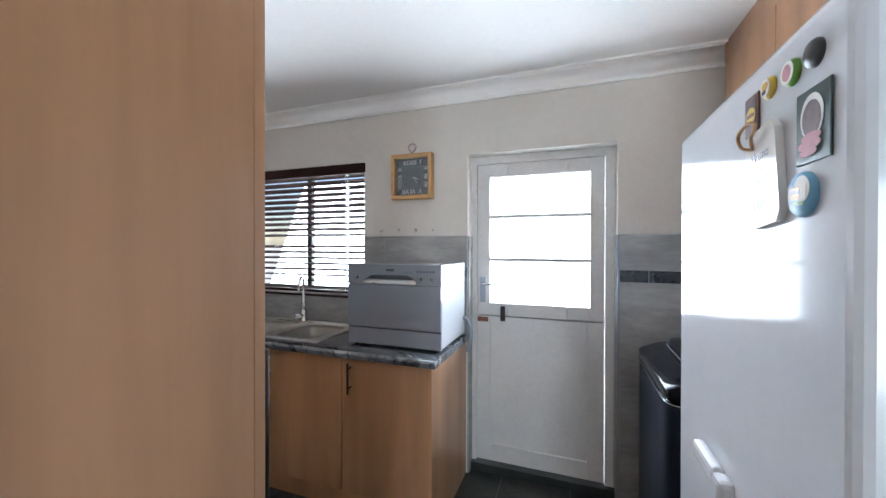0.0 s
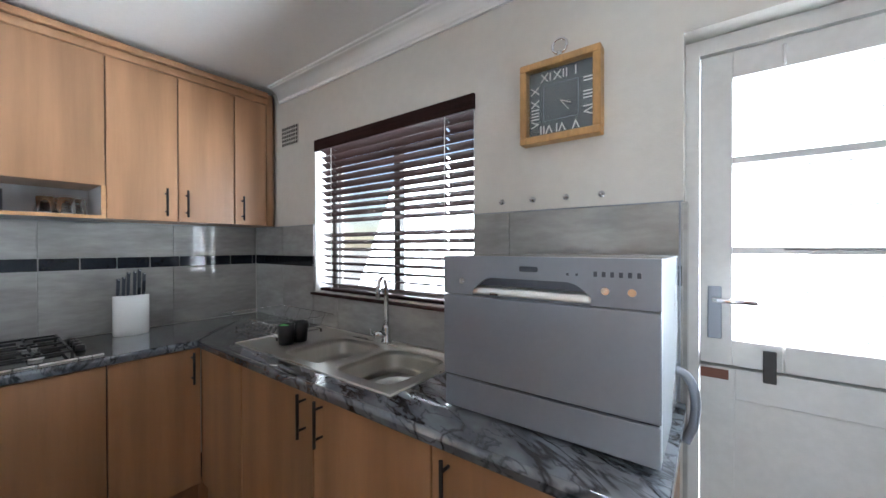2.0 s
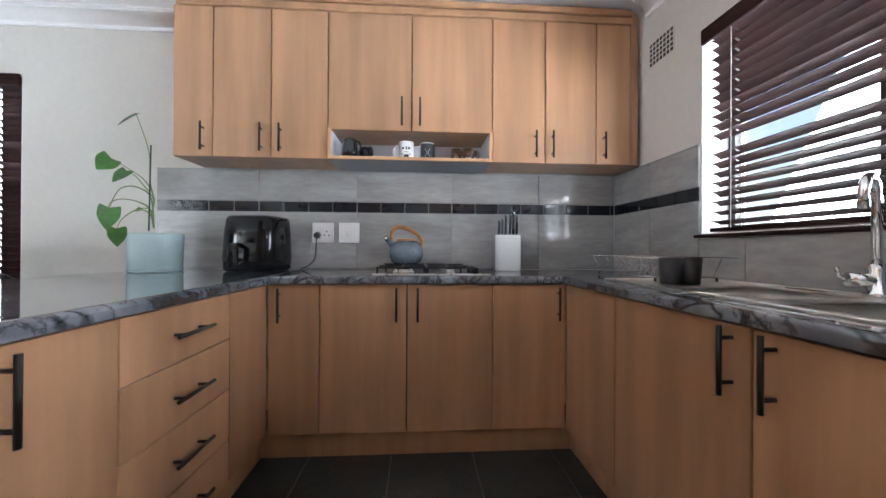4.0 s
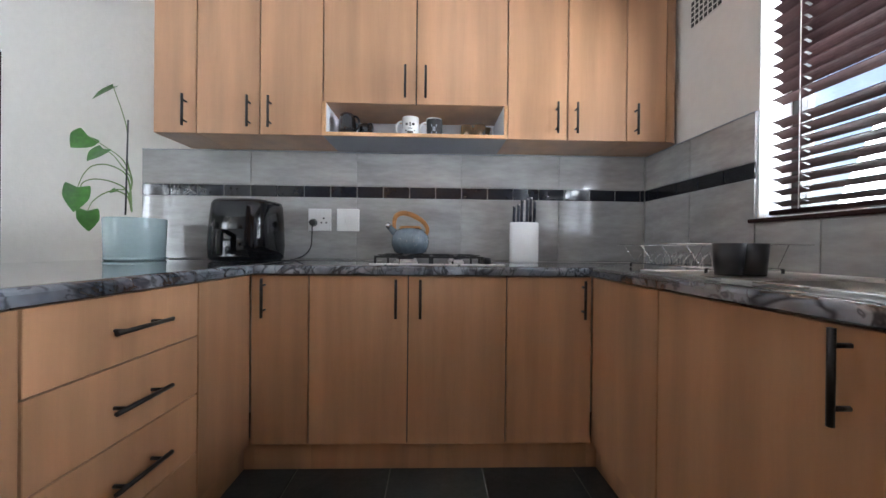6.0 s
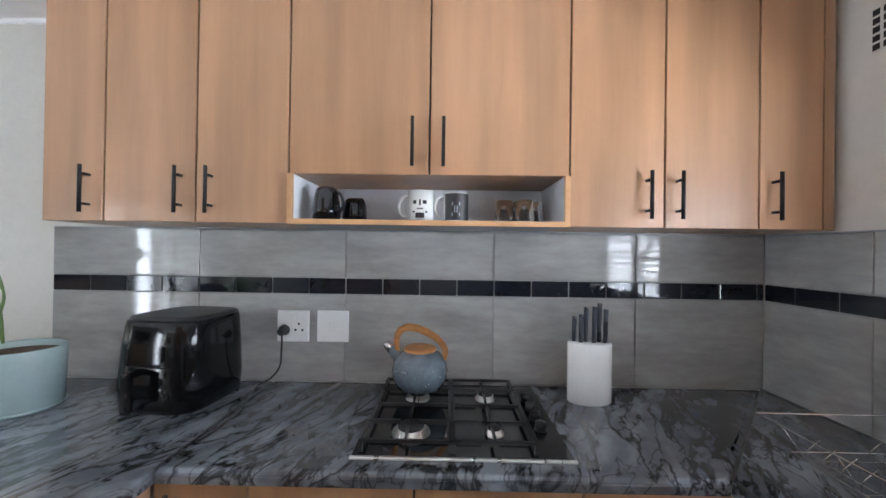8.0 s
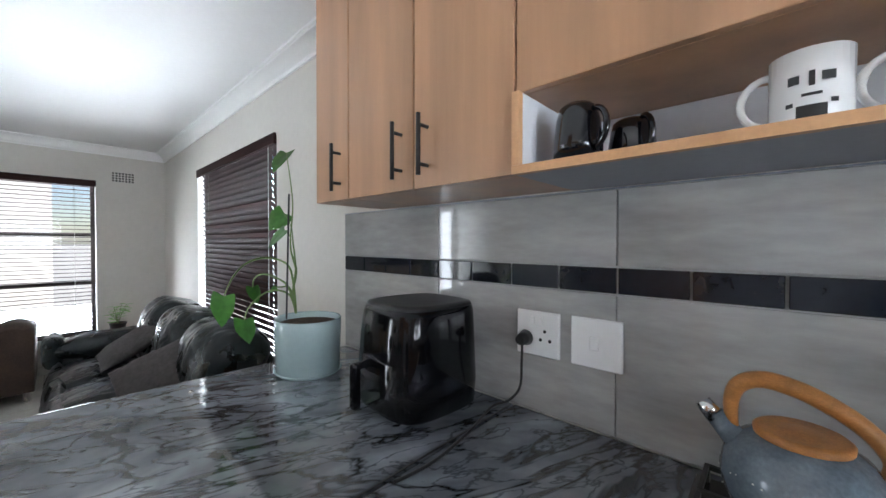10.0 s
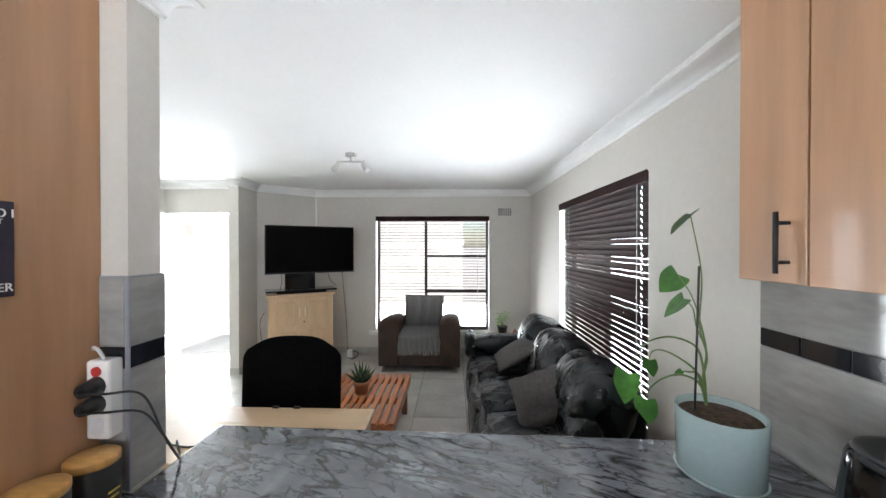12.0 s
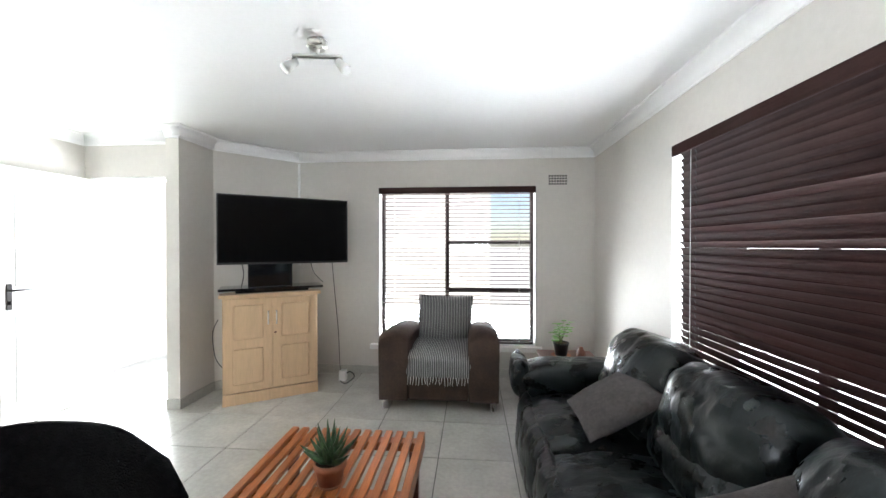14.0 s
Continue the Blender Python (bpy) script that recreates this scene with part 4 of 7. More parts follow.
for k in range(10):
    for y in (1.745, 1.905):
        x = X0 + 0.075 + k * 0.042
        part("prong", tube(bmesh.new(), [(x, y - 0.022, 0.905), (x + 0.006, y - 0.018, 0.93), (x + 0.016, y, 0.958), (x + 0.006, y + 0.018, 0.93), (x, y + 0.022, 0.905)], 0.0013, 5), CHROME, rk)
for y in (1.745, 1.905):
    part("base_wire", tube(bmesh.new(), [(X0 + 0.05, y, 0.905), (X1 - 0.05, y, 0.905)], 0.002, 5), CHROME, rk)
for x, y in ((X0 + 0.05, Y0 + 0.05), (X1 - 0.05, Y0 + 0.05), (X0 + 0.05, Y1 - 0.05), (X1 - 0.05, Y1 - 0.05)):
    part("foot", C((x, y, 0.889), (x, y, 0.905), 0.005, n=8), BLACK, rk)
ch = thing("cutlery_holder", "black plastic cutlery cup with a green sponge", "cutlery holder", (-2.40, 1.74, 0.888))
for dy in (0.01, 0.083):
    lathe_b = lathe(bmesh.new(), [(0.0, 0.012), (0.032, 0.012), (0.039, 0.1), (0.042, 0.1), (0.035, 0.003), (0.0, 0.003)], (-2.40, 1.70 + dy, 0.8865), 24)
    part("cup", lathe_b, BLACK, ch)
part("sponge", B((-2.425, 1.686, 0.92), (-2.378, 1.714, 0.985), 0.006), GREENFOAM, ch)

# ---- table dishwasher ----
dw = thing("table_dishwasher", "silver countertop dishwasher with white sides on the worktop", "dishwasher", (-1.07, 1.84, 0.886))
part("casing", B((-1.353, 1.64, 0.898), (-0.79, 2.055, 1.343), 0.006), APPLIANCE, dw, "glossy white casing")
hole = [(-1.252, 1.240), (-0.928, 1.240), (-0.931, 1.250), (-0.945, 1.264), (-0.965, 1.278), (-0.985, 1.284), (-1.195, 1.284), (-1.215, 1.278), (-1.235, 1.264), (-1.249, 1.250)]
cpn = bmesh.new()
loops = []
for poly in ([(-1.355, 1.232), (-0.789, 1.232), (-0.789, 1.343), (-1.355, 1.343)], hole):
    vs = [cpn.verts.new((x, 1.618, z)) for x, z in poly]
    loops += [cpn.edges.new((vs[k], vs[(k + 1) % len(vs)])) for k in range(len(vs))]
bmesh.ops.triangle_fill(cpn, use_beauty=True, use_dissolve=False, edges=loops)
ex = bmesh.ops.extrude_face_region(cpn, geom=cpn.faces[:])
bmesh.ops.translate(cpn, verts=[v for v in ex["geom"] if isinstance(v, bmesh.types.BMVert)], vec=(0, 0.024, 0))
bmesh.ops.recalc_face_normals(cpn, faces=cpn.faces[:])
cpanel = part("control_panel", cpn, SILVER, dw)
part("door", B((-1.355, 1.616, 0.992), (-0.789, 1.641, 1.229), 0.004), SILVER, dw)
part("kick_panel", B((-1.352, 1.622, 0.896), (-0.791, 1.642, 0.985), 0.003), SILVER, dw)
# dark strip between casing and fronts, standing in for shade in the gaps
part("seal", B((-1.35, 1.63, 0.9), (-0.794, 1.6396, 1.30)), GRAPHITE, dw)
part("grip_recess", B((-1.262, 1.636, 1.234), (-0.918, 1.6415, 1.292)), GRAPHITE, cpanel, "dark grip pocket")
lip = bmesh.new()
arc = [(1.636 - 0.0225 * math.sin(t), 1.262 - 0.021 * (1 - math.cos(t)) - 0.004 * math.sin(t)) for t in [k * math.pi / 14 for k in range(8)]]
rows = [[lip.verts.new((x, y - 0.003 * (1 - ((x + 1.09) / 0.16) ** 2), z)) for y, z in arc] for x in [-1.25 + 0.02 * k for k in range(17)]]
for p_, r_ in zip(rows, rows[1:]):
    for k in range(7):
        lip.faces.new((p_[k], p_[k + 1], r_[k + 1], r_[k])).smooth = True
bmesh.ops.recalc_face_normals(lip, faces=lip.faces[:])
bmesh.ops.solidify(lip, geom=lip.faces[:], thickness=0.002)
part("grip_lip", lip, STEEL, cpanel, "bright curved grip lip")
for x in (-0.988, -0.966):
    part("indicator", B((x, 1.6168, 1.30), (x + 0.006, 1.619, 1.306)), GRAPHITE, dw)
for x in (-0.90, -0.845):
    part("button", C((x, 1.6165, 1.268), (x, 1.619, 1.268), 0.009), CHROME, dw)
part("button", C((-1.29, 1.6165, 1.27), (-1.29, 1.619, 1.27), 0.009), CHROME, dw)
for k in range(6):
    part("indicator", B((-0.925 + k * 0.018, 1.6168, 1.30), (-0.917 + k * 0.018, 1.619, 1.312)), GRAPHITE, dw)
part("badge", B((-1.11, 1.6168, 1.305), (-1.06, 1.619, 1.318), 0.002, 1), GRAPHITE, dw)
for x in (-1.32, -0.825):
    for y in (1.66, 2.02):
        part("foot", C((x, y, 0.886), (x, y, 0.898), 0.014), BLACK, dw)
hs = tube(bmesh.new(), curve_pts([(-0.80, 2.03, 1.0), (-0.765, 2.03, 0.985), (-0.745, 2.03, 0.93), (-0.748, 2.03, 0.85), (-0.768, 2.03, 0.79)], 6), 0.013, 10)
part("hose", hs, SILVER, dw, "grey ribbed drain hose")

# ---- clock, hooks and vents ----
cx, cz, ch_, cw = -1.15, 1.902, 0.149, 0.145
ck = thing("wall_clock", "square oak-framed wall clock with slate dial and pocket-watch ring", "clock", (cx, 2.05, cz - ch_))
f = bmesh.new()
for a, b in (((-cw, -ch_), (cw, -ch_ + 0.026)), ((-cw, ch_ - 0.026), (cw, ch_)), ((-cw, -ch_ + 0.026), (-cw + 0.026, ch_ - 0.026)), ((cw - 0.026, -ch_ + 0.026), (cw, ch_ - 0.026))):
    box(f, (cx + a[0], 2.02, cz + a[1]), (cx + b[0], 2.073, cz + b[1]), 0.003, 1)
part("frame", f, PINE, ck)
dial = part("dial", B((cx - cw + 0.026, 2.055, cz - ch_ + 0.026), (cx + cw - 0.026, 2.06, cz + ch_ - 0.026)), SLATE_CLOCK, ck)
ROT = Matrix.Rotation(radians(90), 4, "X")
for k, s in enumerate(("XII", "I", "II", "III", "IV", "V", "VI", "VII", "VIII", "IX", "X", "XI")):
    a = radians(30 * k)
    u, v = math.sin(a), math.cos(a)
    g = 0.094 / max(abs(u), abs(v))
    turn = -radians(90) * round(k / 3) if k % 3 else -a
    words("numeral", s, 0.046, Matrix.Translation((cx + u * g, 2.054, cz + v * g)) @ ROT @ Matrix.Rotation(turn, 4, "Z"), CARD, dial)
f = bmesh.new()
for a, b in (((-0.064, -0.066), (0.064, -0.064)), ((-0.064, 0.064), (0.064, 0.066)), ((-0.064, -0.064), (-0.062, 0.064)), ((0.062, -0.064), (0.064, 0.064))):
    box(f, (cx + a[0], 2.0535, cz + a[1]), (cx + b[0], 2.055, cz + b[1]))
part("minute_track", f, SILVER, dial)
hnd = tube(bmesh.new(), [(cx, 2.052, cz), (cx + 0.038, 2.052, cz - 0.016)], 0.0022, 6)
tube(hnd, [(cx, 2.051, cz), (cx + 0.032, 2.051, cz - 0.042)], 0.0016, 6)
part("clock_pointers", hnd, CARD, dial)
g = part("cover_glass", B((cx - cw + 0.025, 2.03, cz - ch_ + 0.025), (cx + cw - 0.025, 2.033, cz + ch_ - 0.025)), PANE, ck)
g.visible_shadow = False
ring = cyl(bmesh.new(), (cx, 2.045, cz + ch_), (cx, 2.045, cz + ch_ + 0.022), 0.01)
tube(ring, [(cx + 0.026 * math.sin(a), 2.045, cz + ch_ + 0.044 - 0.026 * math.cos(a)) for a in [k * math.pi / 12 for k in range(25)]], 0.005, 8)
part("ring", ring, CHROME, ck)
for x in (-1.395, -1.264, -1.136, -1.013):
    hk = thing("wall_hook", "small round silver stick-on hook on the wall", "hook", (x, YN, 1.55), group="hooks above the dishwasher")
    part("plate", C((x, YN - 0.001, 1.551), (x, YN - 0.007, 1.551), 0.011), CHROME, hk)
    part("peg", tube(bmesh.new(), [(x, YN - 0.005, 1.551), (x, YN - 0.022, 1.543), (x, YN - 0.026, 1.553)], 0.004, 6), CHROME, hk)


def air_brick(x0, x1, z0, z1, y, out, n, m_):
    v = thing("air_vent", "painted air brick with a grid of small holes", "vent", ((x0 + x1) / 2, y, z0), kind="structure")
    part("plate", B((x0, y, z0), (x1, y - out * 0.004, z1)), PLASTER, v)
    for i in range(n):
        for j in range(m_):
            cx_, cz_ = x0 + (i + 0.5) * (x1 - x0) / n, z0 + (j + 0.5) * (z1 - z0) / m_
            s = 0.33 * (x1 - x0) / n
            # dark square on the plate; its colour gives the shade inside a hole
            part("hole", B((cx_ - s, y - out * 0.004, cz_ - s), (cx_ + s, y - out * 0.0052, cz_ + s)), HANDLE, v)


air_brick(-3.077, -2.882, 2.05, 2.181, YN, 1, 7, 5)
air_brick(-3.158, -2.959, 2.065, 2.178, YS, -1, 7, 4)

# ---- things on the hob run ----
hb = thing("gas_hob", "black glass gas hob with four burners and steel front edge", "hob", (-3.15, 0.83, 0.886))
part("plate", B((-3.40, 0.54, 0.886), (-2.905, 1.126, 0.892), 0.002, 1), GLOSS, hb)
part("front_edge", B((-2.905, 0.537, 0.886), (-2.893, 1.129, 0.893), 0.002, 1), STEEL, hb)
for x, y, r in ((-3.28, 0.685, 0.036), (-3.03, 0.685, 0.046), (-3.28, 0.93, 0.03), (-3.03, 0.93, 0.024)):
    bn = part("burner", lathe(bmesh.new(), [(0, 0), (r * 1.25, 0), (r * 1.2, 0.006), (r, 0.008), (r * 0.98, 0.017), (0, 0.017)], (x, y, 0.892), 24), STEEL, hb)
    part("cap", lathe(bmesh.new(), [(0, 0), (r * 0.85, 0), (r * 0.85, 0.006), (0, 0.008)], (x, y, 0.909), 24), BLACK, bn)
for y0, y1 in ((0.56, 0.80), (0.81, 1.03)):
    g = bmesh.new()
    xa, xb = -3.385, -2.925
    for p, q in (((xa, y0), (xb, y0)), ((xa, y1), (xb, y1)), ((xa, y0), (xa, y1)), ((xb, y0), (xb, y1)), ((-3.155, y0), (-3.155, y1))):
        box(g, (min(p[0], q[0]) - 0.004, min(p[1], q[1]) - 0.004, 0.917), (max(p[0], q[0]) + 0.004, max(p[1], q[1]) + 0.004, 0.926))
    ym = (y0 + y1) / 2
    for x in (-3.28, -3.03):
        for p, q in (((x, y0), (x, ym - 0.03)), ((x, ym + 0.03), (x, y1)), ((x - 0.1, ym), (x - 0.03, ym)), ((x + 0.03, ym), (x + 0.1, ym))):
            box(g, (min(p[0], q[0]) - 0.0035, min(p[1], q[1]) - 0.0035, 0.9175), (max(p[0], q[0]) + 0.0035, max(p[1], q[1]) + 0.0035, 0.93))
    for x in (xa, xb):
        for y in (y0, y1):
            box(g, (x - 0.005, y - 0.005, 0.892), (x + 0.005, y + 0.005, 0.918))
    part("pan_support", g, BLACK, hb, "black cast pan support")
for x in (-3.27, -3.20, -3.13, -3.06):
    part("knob", lathe(bmesh.new(), [(0, 0), (0.019, 0), (0.0165, 0.024), (0, 0.026)], (x, 1.075, 0.892), 20), BLACK, hb)

kt = thing("kettle", "speckled grey-blue stove kettle with wooden-look handle on the hob", "kettle", (-3.285, 0.69, 0.93))
part("body", lathe(bmesh.new(), [(0, 0.0), (0.066, 0.0), (0.084, 0.008), (0.099, 0.04), (0.102, 0.066), (0.096, 0.096), (0.077, 0.122), (0.054, 0.136), (0, 0.14)], (-3.285, 0.69, 0.93), 36), KETTLE, kt)
part("lid", lathe(bmesh.new(), [(0.058, 0.0), (0.059, 0.008), (0.054, 0.012), (0.04, 0.009), (0.02, 0.014), (0.0, 0.015)], (-3.285, 0.69, 1.065), 28), HANDLEWOOD, kt)
hp = curve_pts([(-3.285, 0.606, 1.05), (-3.285, 0.603, 1.10), (-3.285, 0.615, 1.133), (-3.285, 0.648, 1.148), (-3.285, 0.70, 1.137), (-3.285, 0.755, 1.105), (-3.285, 0.783, 1.062), (-3.285, 0.768, 1.015)], 6)
part("handle", tube(bmesh.new(), hp, [0.009 + 0.005 * math.sin(k * math.pi / (len(hp) - 1)) for k in range(len(hp))], 10), HANDLEWOOD, kt)
so = cyl(bmesh.new(), (-3.285, 0.625, 1.02), (-3.285, 0.58, 1.072), 0.022, 0.016)
random.seed(4)
for k in range(60):
    a, q = random.uniform(0, 2 * math.pi), random.uniform(0.02, 0.125)
    r = 0.106 - 0.046 * max(0, (q - 0.07) / 0.06) ** 2 * 0.9 + 0.0005
    if q > 0.095 or q < 0.035:
        continue
    r = 0.099 + 0.003 * min(1, (q - 0.04) / 0.026) if q < 0.066 else 0.102 - 0.006 * (q - 0.066) / 0.03
    c = Vector((-3.285 + r * math.cos(a), 0.69 + r * math.sin(a), 0.93 + q))
    sp = bmesh.new()
    bmesh.ops.create_icosphere(sp, subdivisions=1, radius=random.uniform(0.0008, 0.0018), matrix=Matrix.Translation(c))
    part("speck", sp, CARD, kt)
part("spout", so, KETTLE, kt)
part("spout_cap", C((-3.285, 0.583, 1.066), (-3.285, 0.562, 1.09), 0.0165, 0.014), CHROME, kt)

kb = thing("knife_block", "white oval knife block holding dark-handled knives", "knife block", (-3.29, 1.31, 0.886))
part("block", lathe(bmesh.new(), [(0, 0), (0.075, 0), (0.08, 0.006), (0.08, 0.215), (0.077, 0.219), (0.0, 0.217)], (-3.29, 1.31, 0.886), 36, sx=0.6), WHITE_CHINA, kb)
for i, (dx, dy, hgt) in enumerate(((-0.01, -0.055, 0.09), (0.005, -0.035, 0.1), (-0.008, -0.012, 0.125), (0.008, 0.012, 0.13), (-0.005, 0.035, 0.14), (0.01, 0.052, 0.12))):
    p = (-3.29 + dx, 1.31 + dy, 1.10)
    q = (p[0] - 0.004, p[1] + 0.004, 1.105 + hgt)
    kn = part("knife", tube(bmesh.new(), [p, tuple((Vector(p) + Vector(q)) / 2), q], [0.0075, 0.0085, 0.009], 8), GRAPHITE, kb)
    part("rivet", C((q[0] + 0.004, q[1], q[2] - 0.004), (q[0] + 0.0095, q[1], q[2] - 0.004), 0.004, n=8), CHROME, kn)


def rounded_loft(bm, rings, c, rz=0, n=48, e=0.55):
    """Stacked rounded-square rings (half x, half y, z, shift x)."""
    out = []
    for hx, hy, z, sx in rings:
        out.append([])
        for k in range(n):
            a = 2 * math.pi * k / n
            u, v = math.cos(a), math.sin(a)
            p = Matrix.Rotation(radians(rz), 4, "Z") @ Vector((sx + hx * abs(u) ** e * (1 if u > 0 else -1), hy * abs(v) ** e * (1 if v > 0 else -1), z))
            out[-1].append(bm.verts.new(p + Vector(c)))
    for a, b in zip(out, out[1:]):
        for k in range(n):
            bm.faces.new((a[k], a[(k + 1) % n], b[(k + 1) % n], b[k])).smooth = True
    bm.faces.new(out[0][::-1])
    bm.faces.new(out[-1])
    return bm


af = thing("air_fryer", "glossy black air fryer with front basket handle on the worktop", "air fryer", (-3.25, -0.14, 0.886))
AF = (-3.255, -0.158, 0.886)
part("body", rounded_loft(bmesh.new(), [(0.138, 0.138, 0.0, 0), (0.152, 0.152, 0.012, 0), (0.156, 0.157, 0.08, 0), (0.151, 0.15, 0.215, -0.002), (0.146, 0.144, 0.285, -0.006), (0.141, 0.139, 0.30, -0.008)], AF, -6), FRYER, af)
part("top", rounded_loft(bmesh.new(), [(0.141, 0.139, 0.3005, -0.008), (0.136, 0.134, 0.309, -0.009), (0.118, 0.118, 0.312, -0.01)], AF, -6), BLACK, af, "matt black top")
part("basket_front", rounded_loft(bmesh.new(), [(0.03, 0.098, 0.016, 0), (0.032, 0.1, 0.024, 0), (0.03, 0.098, 0.155, -0.002), (0.027, 0.094, 0.162, -0.003)], (-3.13, -0.171, 0.886), -6), FRYER, af)
h = bmesh.new()
box(h, (-3.12, -0.2, 1.022), (-3.05, -0.175, 1.042), 0.007)
box(h, (-3.063, -0.202, 0.915), (-3.038, -0.173, 1.042), 0.009)
part("basket_handle", h, FRYER, af)

so_ = thing("wall_socket", "white double wall socket with one black plug in", "socket", (-3.43, 0.16, 1.05))
part("plate", B((-3.4335, 0.096, 1.052), (-3.422, 0.227, 1.18), 0.003, 1), WHITE_CHINA, so_)
for y, z in ((0.185, 1.125), (0.172, 1.10), (0.2, 1.10)):
    part("pin_hole", C((-3.423, y, z), (-3.4215, y, z), 0.005, n=8), HANDLE, so_)
for y in (0.14, 0.165):
    part("rocker", B((-3.422, y, 1.14), (-3.418, y + 0.014, 1.165), 0.001, 1), WHITE_CHINA, so_)
sw = thing("wall_switch", "white isolator switch plate on the tiles", "switch", (-3.43, 0.32, 1.05))
part("plate", B((-3.4335, 0.259, 1.053), (-3.422, 0.388, 1.181), 0.003, 1), WHITE_CHINA, sw)
part("rocker", B((-3.422, 0.31, 1.1), (-3.417, 0.332, 1.135), 0.002, 1), WHITE_CHINA, sw)
pl = thing("power_cord", "black cord and plug from the air fryer to the socket", "cable", (-3.4, 0.13, 1.0))
part("plug", C((-3.421, 0.127, 1.10), (-3.385, 0.127, 1.098), 0.023, 0.014), BLACK, pl)
part("cord", tube(bmesh.new(), curve_pts([(-3.40, 0.127, 1.09), (-3.395, 0.128, 1.03), (-3.40, 0.12, 0.96), (-3.39, 0.09, 0.915), (-3.36, 0.05, 0.8925), (-3.2, 0.09, 0.8925), (-3.05, 0.11, 0.8925), (-2.95, 0.10, 0.8925)], 8), 0.0038, 8), BLACK, pl)


def mug(x, y, body, handle_dir, label, marks=(), h=0.108, r=0.045, z=1.5285, upturned=False):
    m = thing("mug", label, "mug", (x, y, z))
    prof = [(r * 0.92, 0.004), (r, 0), (r * 1.0, h * 0.3), (r * 0.9, h * 0.72), (r * 0.78, h * 0.93), (r * 0.6, h), (r * 0.52, h * 0.985), (0, h * 0.98)] if upturned else None
    part("body", lathe(bmesh.new(), prof or [(0, 0.006), (r * 0.85, 0.006), (r * 0.92, h), (r, h), (r * 0.98, 0.01), (r * 0.85, 0), (0, 0)], (x, y, z), 28), body, m)
    d = Vector((math.cos(handle_dir), math.sin(handle_dir), 0))
    c = Vector((x, y, z + h * 0.5)) + d * (r * 0.95)
    part("handle", tube(bmesh.new(), [c + d * (0.034 * math.sin(a)) + Vector((0, 0, 0.037 * math.cos(a))) for a in [k * math.pi / 10 for k in range(11)]], 0.0055, 8), body, m)
    for dy, z0, w, hh, mt_ in marks:
        a0 = dy / r
        bm = bmesh.new()
        n = max(4, int(w / r * 12))
        v = [[bm.verts.new((x + (r + 0.0012) * math.cos(a0 + (i / n - 0.5) * w / r), y + (r + 0.0012) * math.sin(a0 + (i / n - 0.5) * w / r), z + zz)) for i in range(n + 1)] for zz in (z0, z0 + hh)]
        for i in range(n):
            bm.faces.new((v[0][i], v[0][i + 1], v[1][i + 1], v[1][i]))
        part("print", bm, mt_, m)
    return m


mug(-3.225, 0.69, WHITE_CHINA, radians(-85), "white china mug with black printed shapes on the shelf", ((-0.018, 0.06, 0.012, 0.012, BLACK), (0.016, 0.06, 0.014, 0.012, BLACK), (0, 0.055, 0.006, 0.02, BLACK), (0, 0.012, 0.03, 0.018, BLACK), (-0.022, 0.03, 0.008, 0.006, BLACK), (0.022, 0.03, 0.008, 0.006, BLACK), (0, 0.042, 0.02, 0.004, BLACK)))
mug(-3.228, 0.812, WHITE_CHINA, radians(-85), "black and white printed mug on the shelf", ((0.014, 0.006, 0.115, 0.092, BLACK), (-0.012, 0.02, 0.004, 0.012, SILVER), (-0.004, 0.032, 0.004, 0.012, SILVER), (0.004, 0.044, 0.004, 0.012, SILVER), (0.012, 0.056, 0.004, 0.012, SILVER), (0.012, 0.02, 0.004, 0.012, SILVER), (0.004, 0.032, 0.004, 0.012, SILVER), (-0.004, 0.044, 0.004, 0.012, SILVER), (-0.012, 0.056, 0.004, 0.012, SILVER)), r=0.043, h=0.104)
mug(-3.19, 0.37, GLOSS, radians(60), "black upturned mug on the shelf", h=0.112, r=0.046, upturned=True)
mug(-3.265, 0.447, GLOSS, radians(40), "small black glossy upturned mug on the shelf", h=0.085, r=0.044, upturned=True)
for x, y in ((-3.25, 0.985), (-3.24, 1.055), (-3.29, 1.10), (-3.30, 1.03)):
    gl = thing("drinking_glass", "clear upturned drinking glass on the shelf", "glass", (x, y, 1.5285), group="glasses on the shelf")
    part("tumbler", lathe(bmesh.new(), [(0.035, 0), (0.033, 0), (0.028, 0.075), (0, 0.076), (0, 0.084), (0.03, 0.083), (0.035, 0)], (x, y, 1.5285), 24), CLEAR, gl)


# ---- plants ----
def heart_leaf(bm, base, tip, width, normal, cup=0.18, n=12):
    """A heart-shaped leaf blade from base to tip, with two round lobes at the stalk."""
    base, tip, nrm = Vector(base), Vector(tip), Vector(normal).normalized()
    ax = tip - base
    L = ax.length
    ax.normalize()
    side = ax.cross(nrm).normalized()
    nrm = side.cross(ax)
    rows = []
    for i in range(n + 1):
        u = i / n
        w = width * 0.5 * max(0.0, math.sin(math.pi * u ** 0.62)) ** 0.85
        edge = L * (u ** 1.15 - 0.26 * math.sin(math.pi * min(1.0, u / 0.36)))
        row = []
        for j in range(-4, 5):
            s = j / 4
            at = L * u + (edge - L * u) * abs(s)
            row.append(bm.verts.new(base + ax * at + side * (w * s) + nrm * (cup * w * (abs(s) - 0.6 * s * s) - 0.11 * L * u * u)))
        rows.append(row)
    for a, b in zip(rows, rows[1:]):
        for k in range(8):
            bm.faces.new((a[k], a[k + 1], b[k + 1], b[k])).smooth = True
    return bm


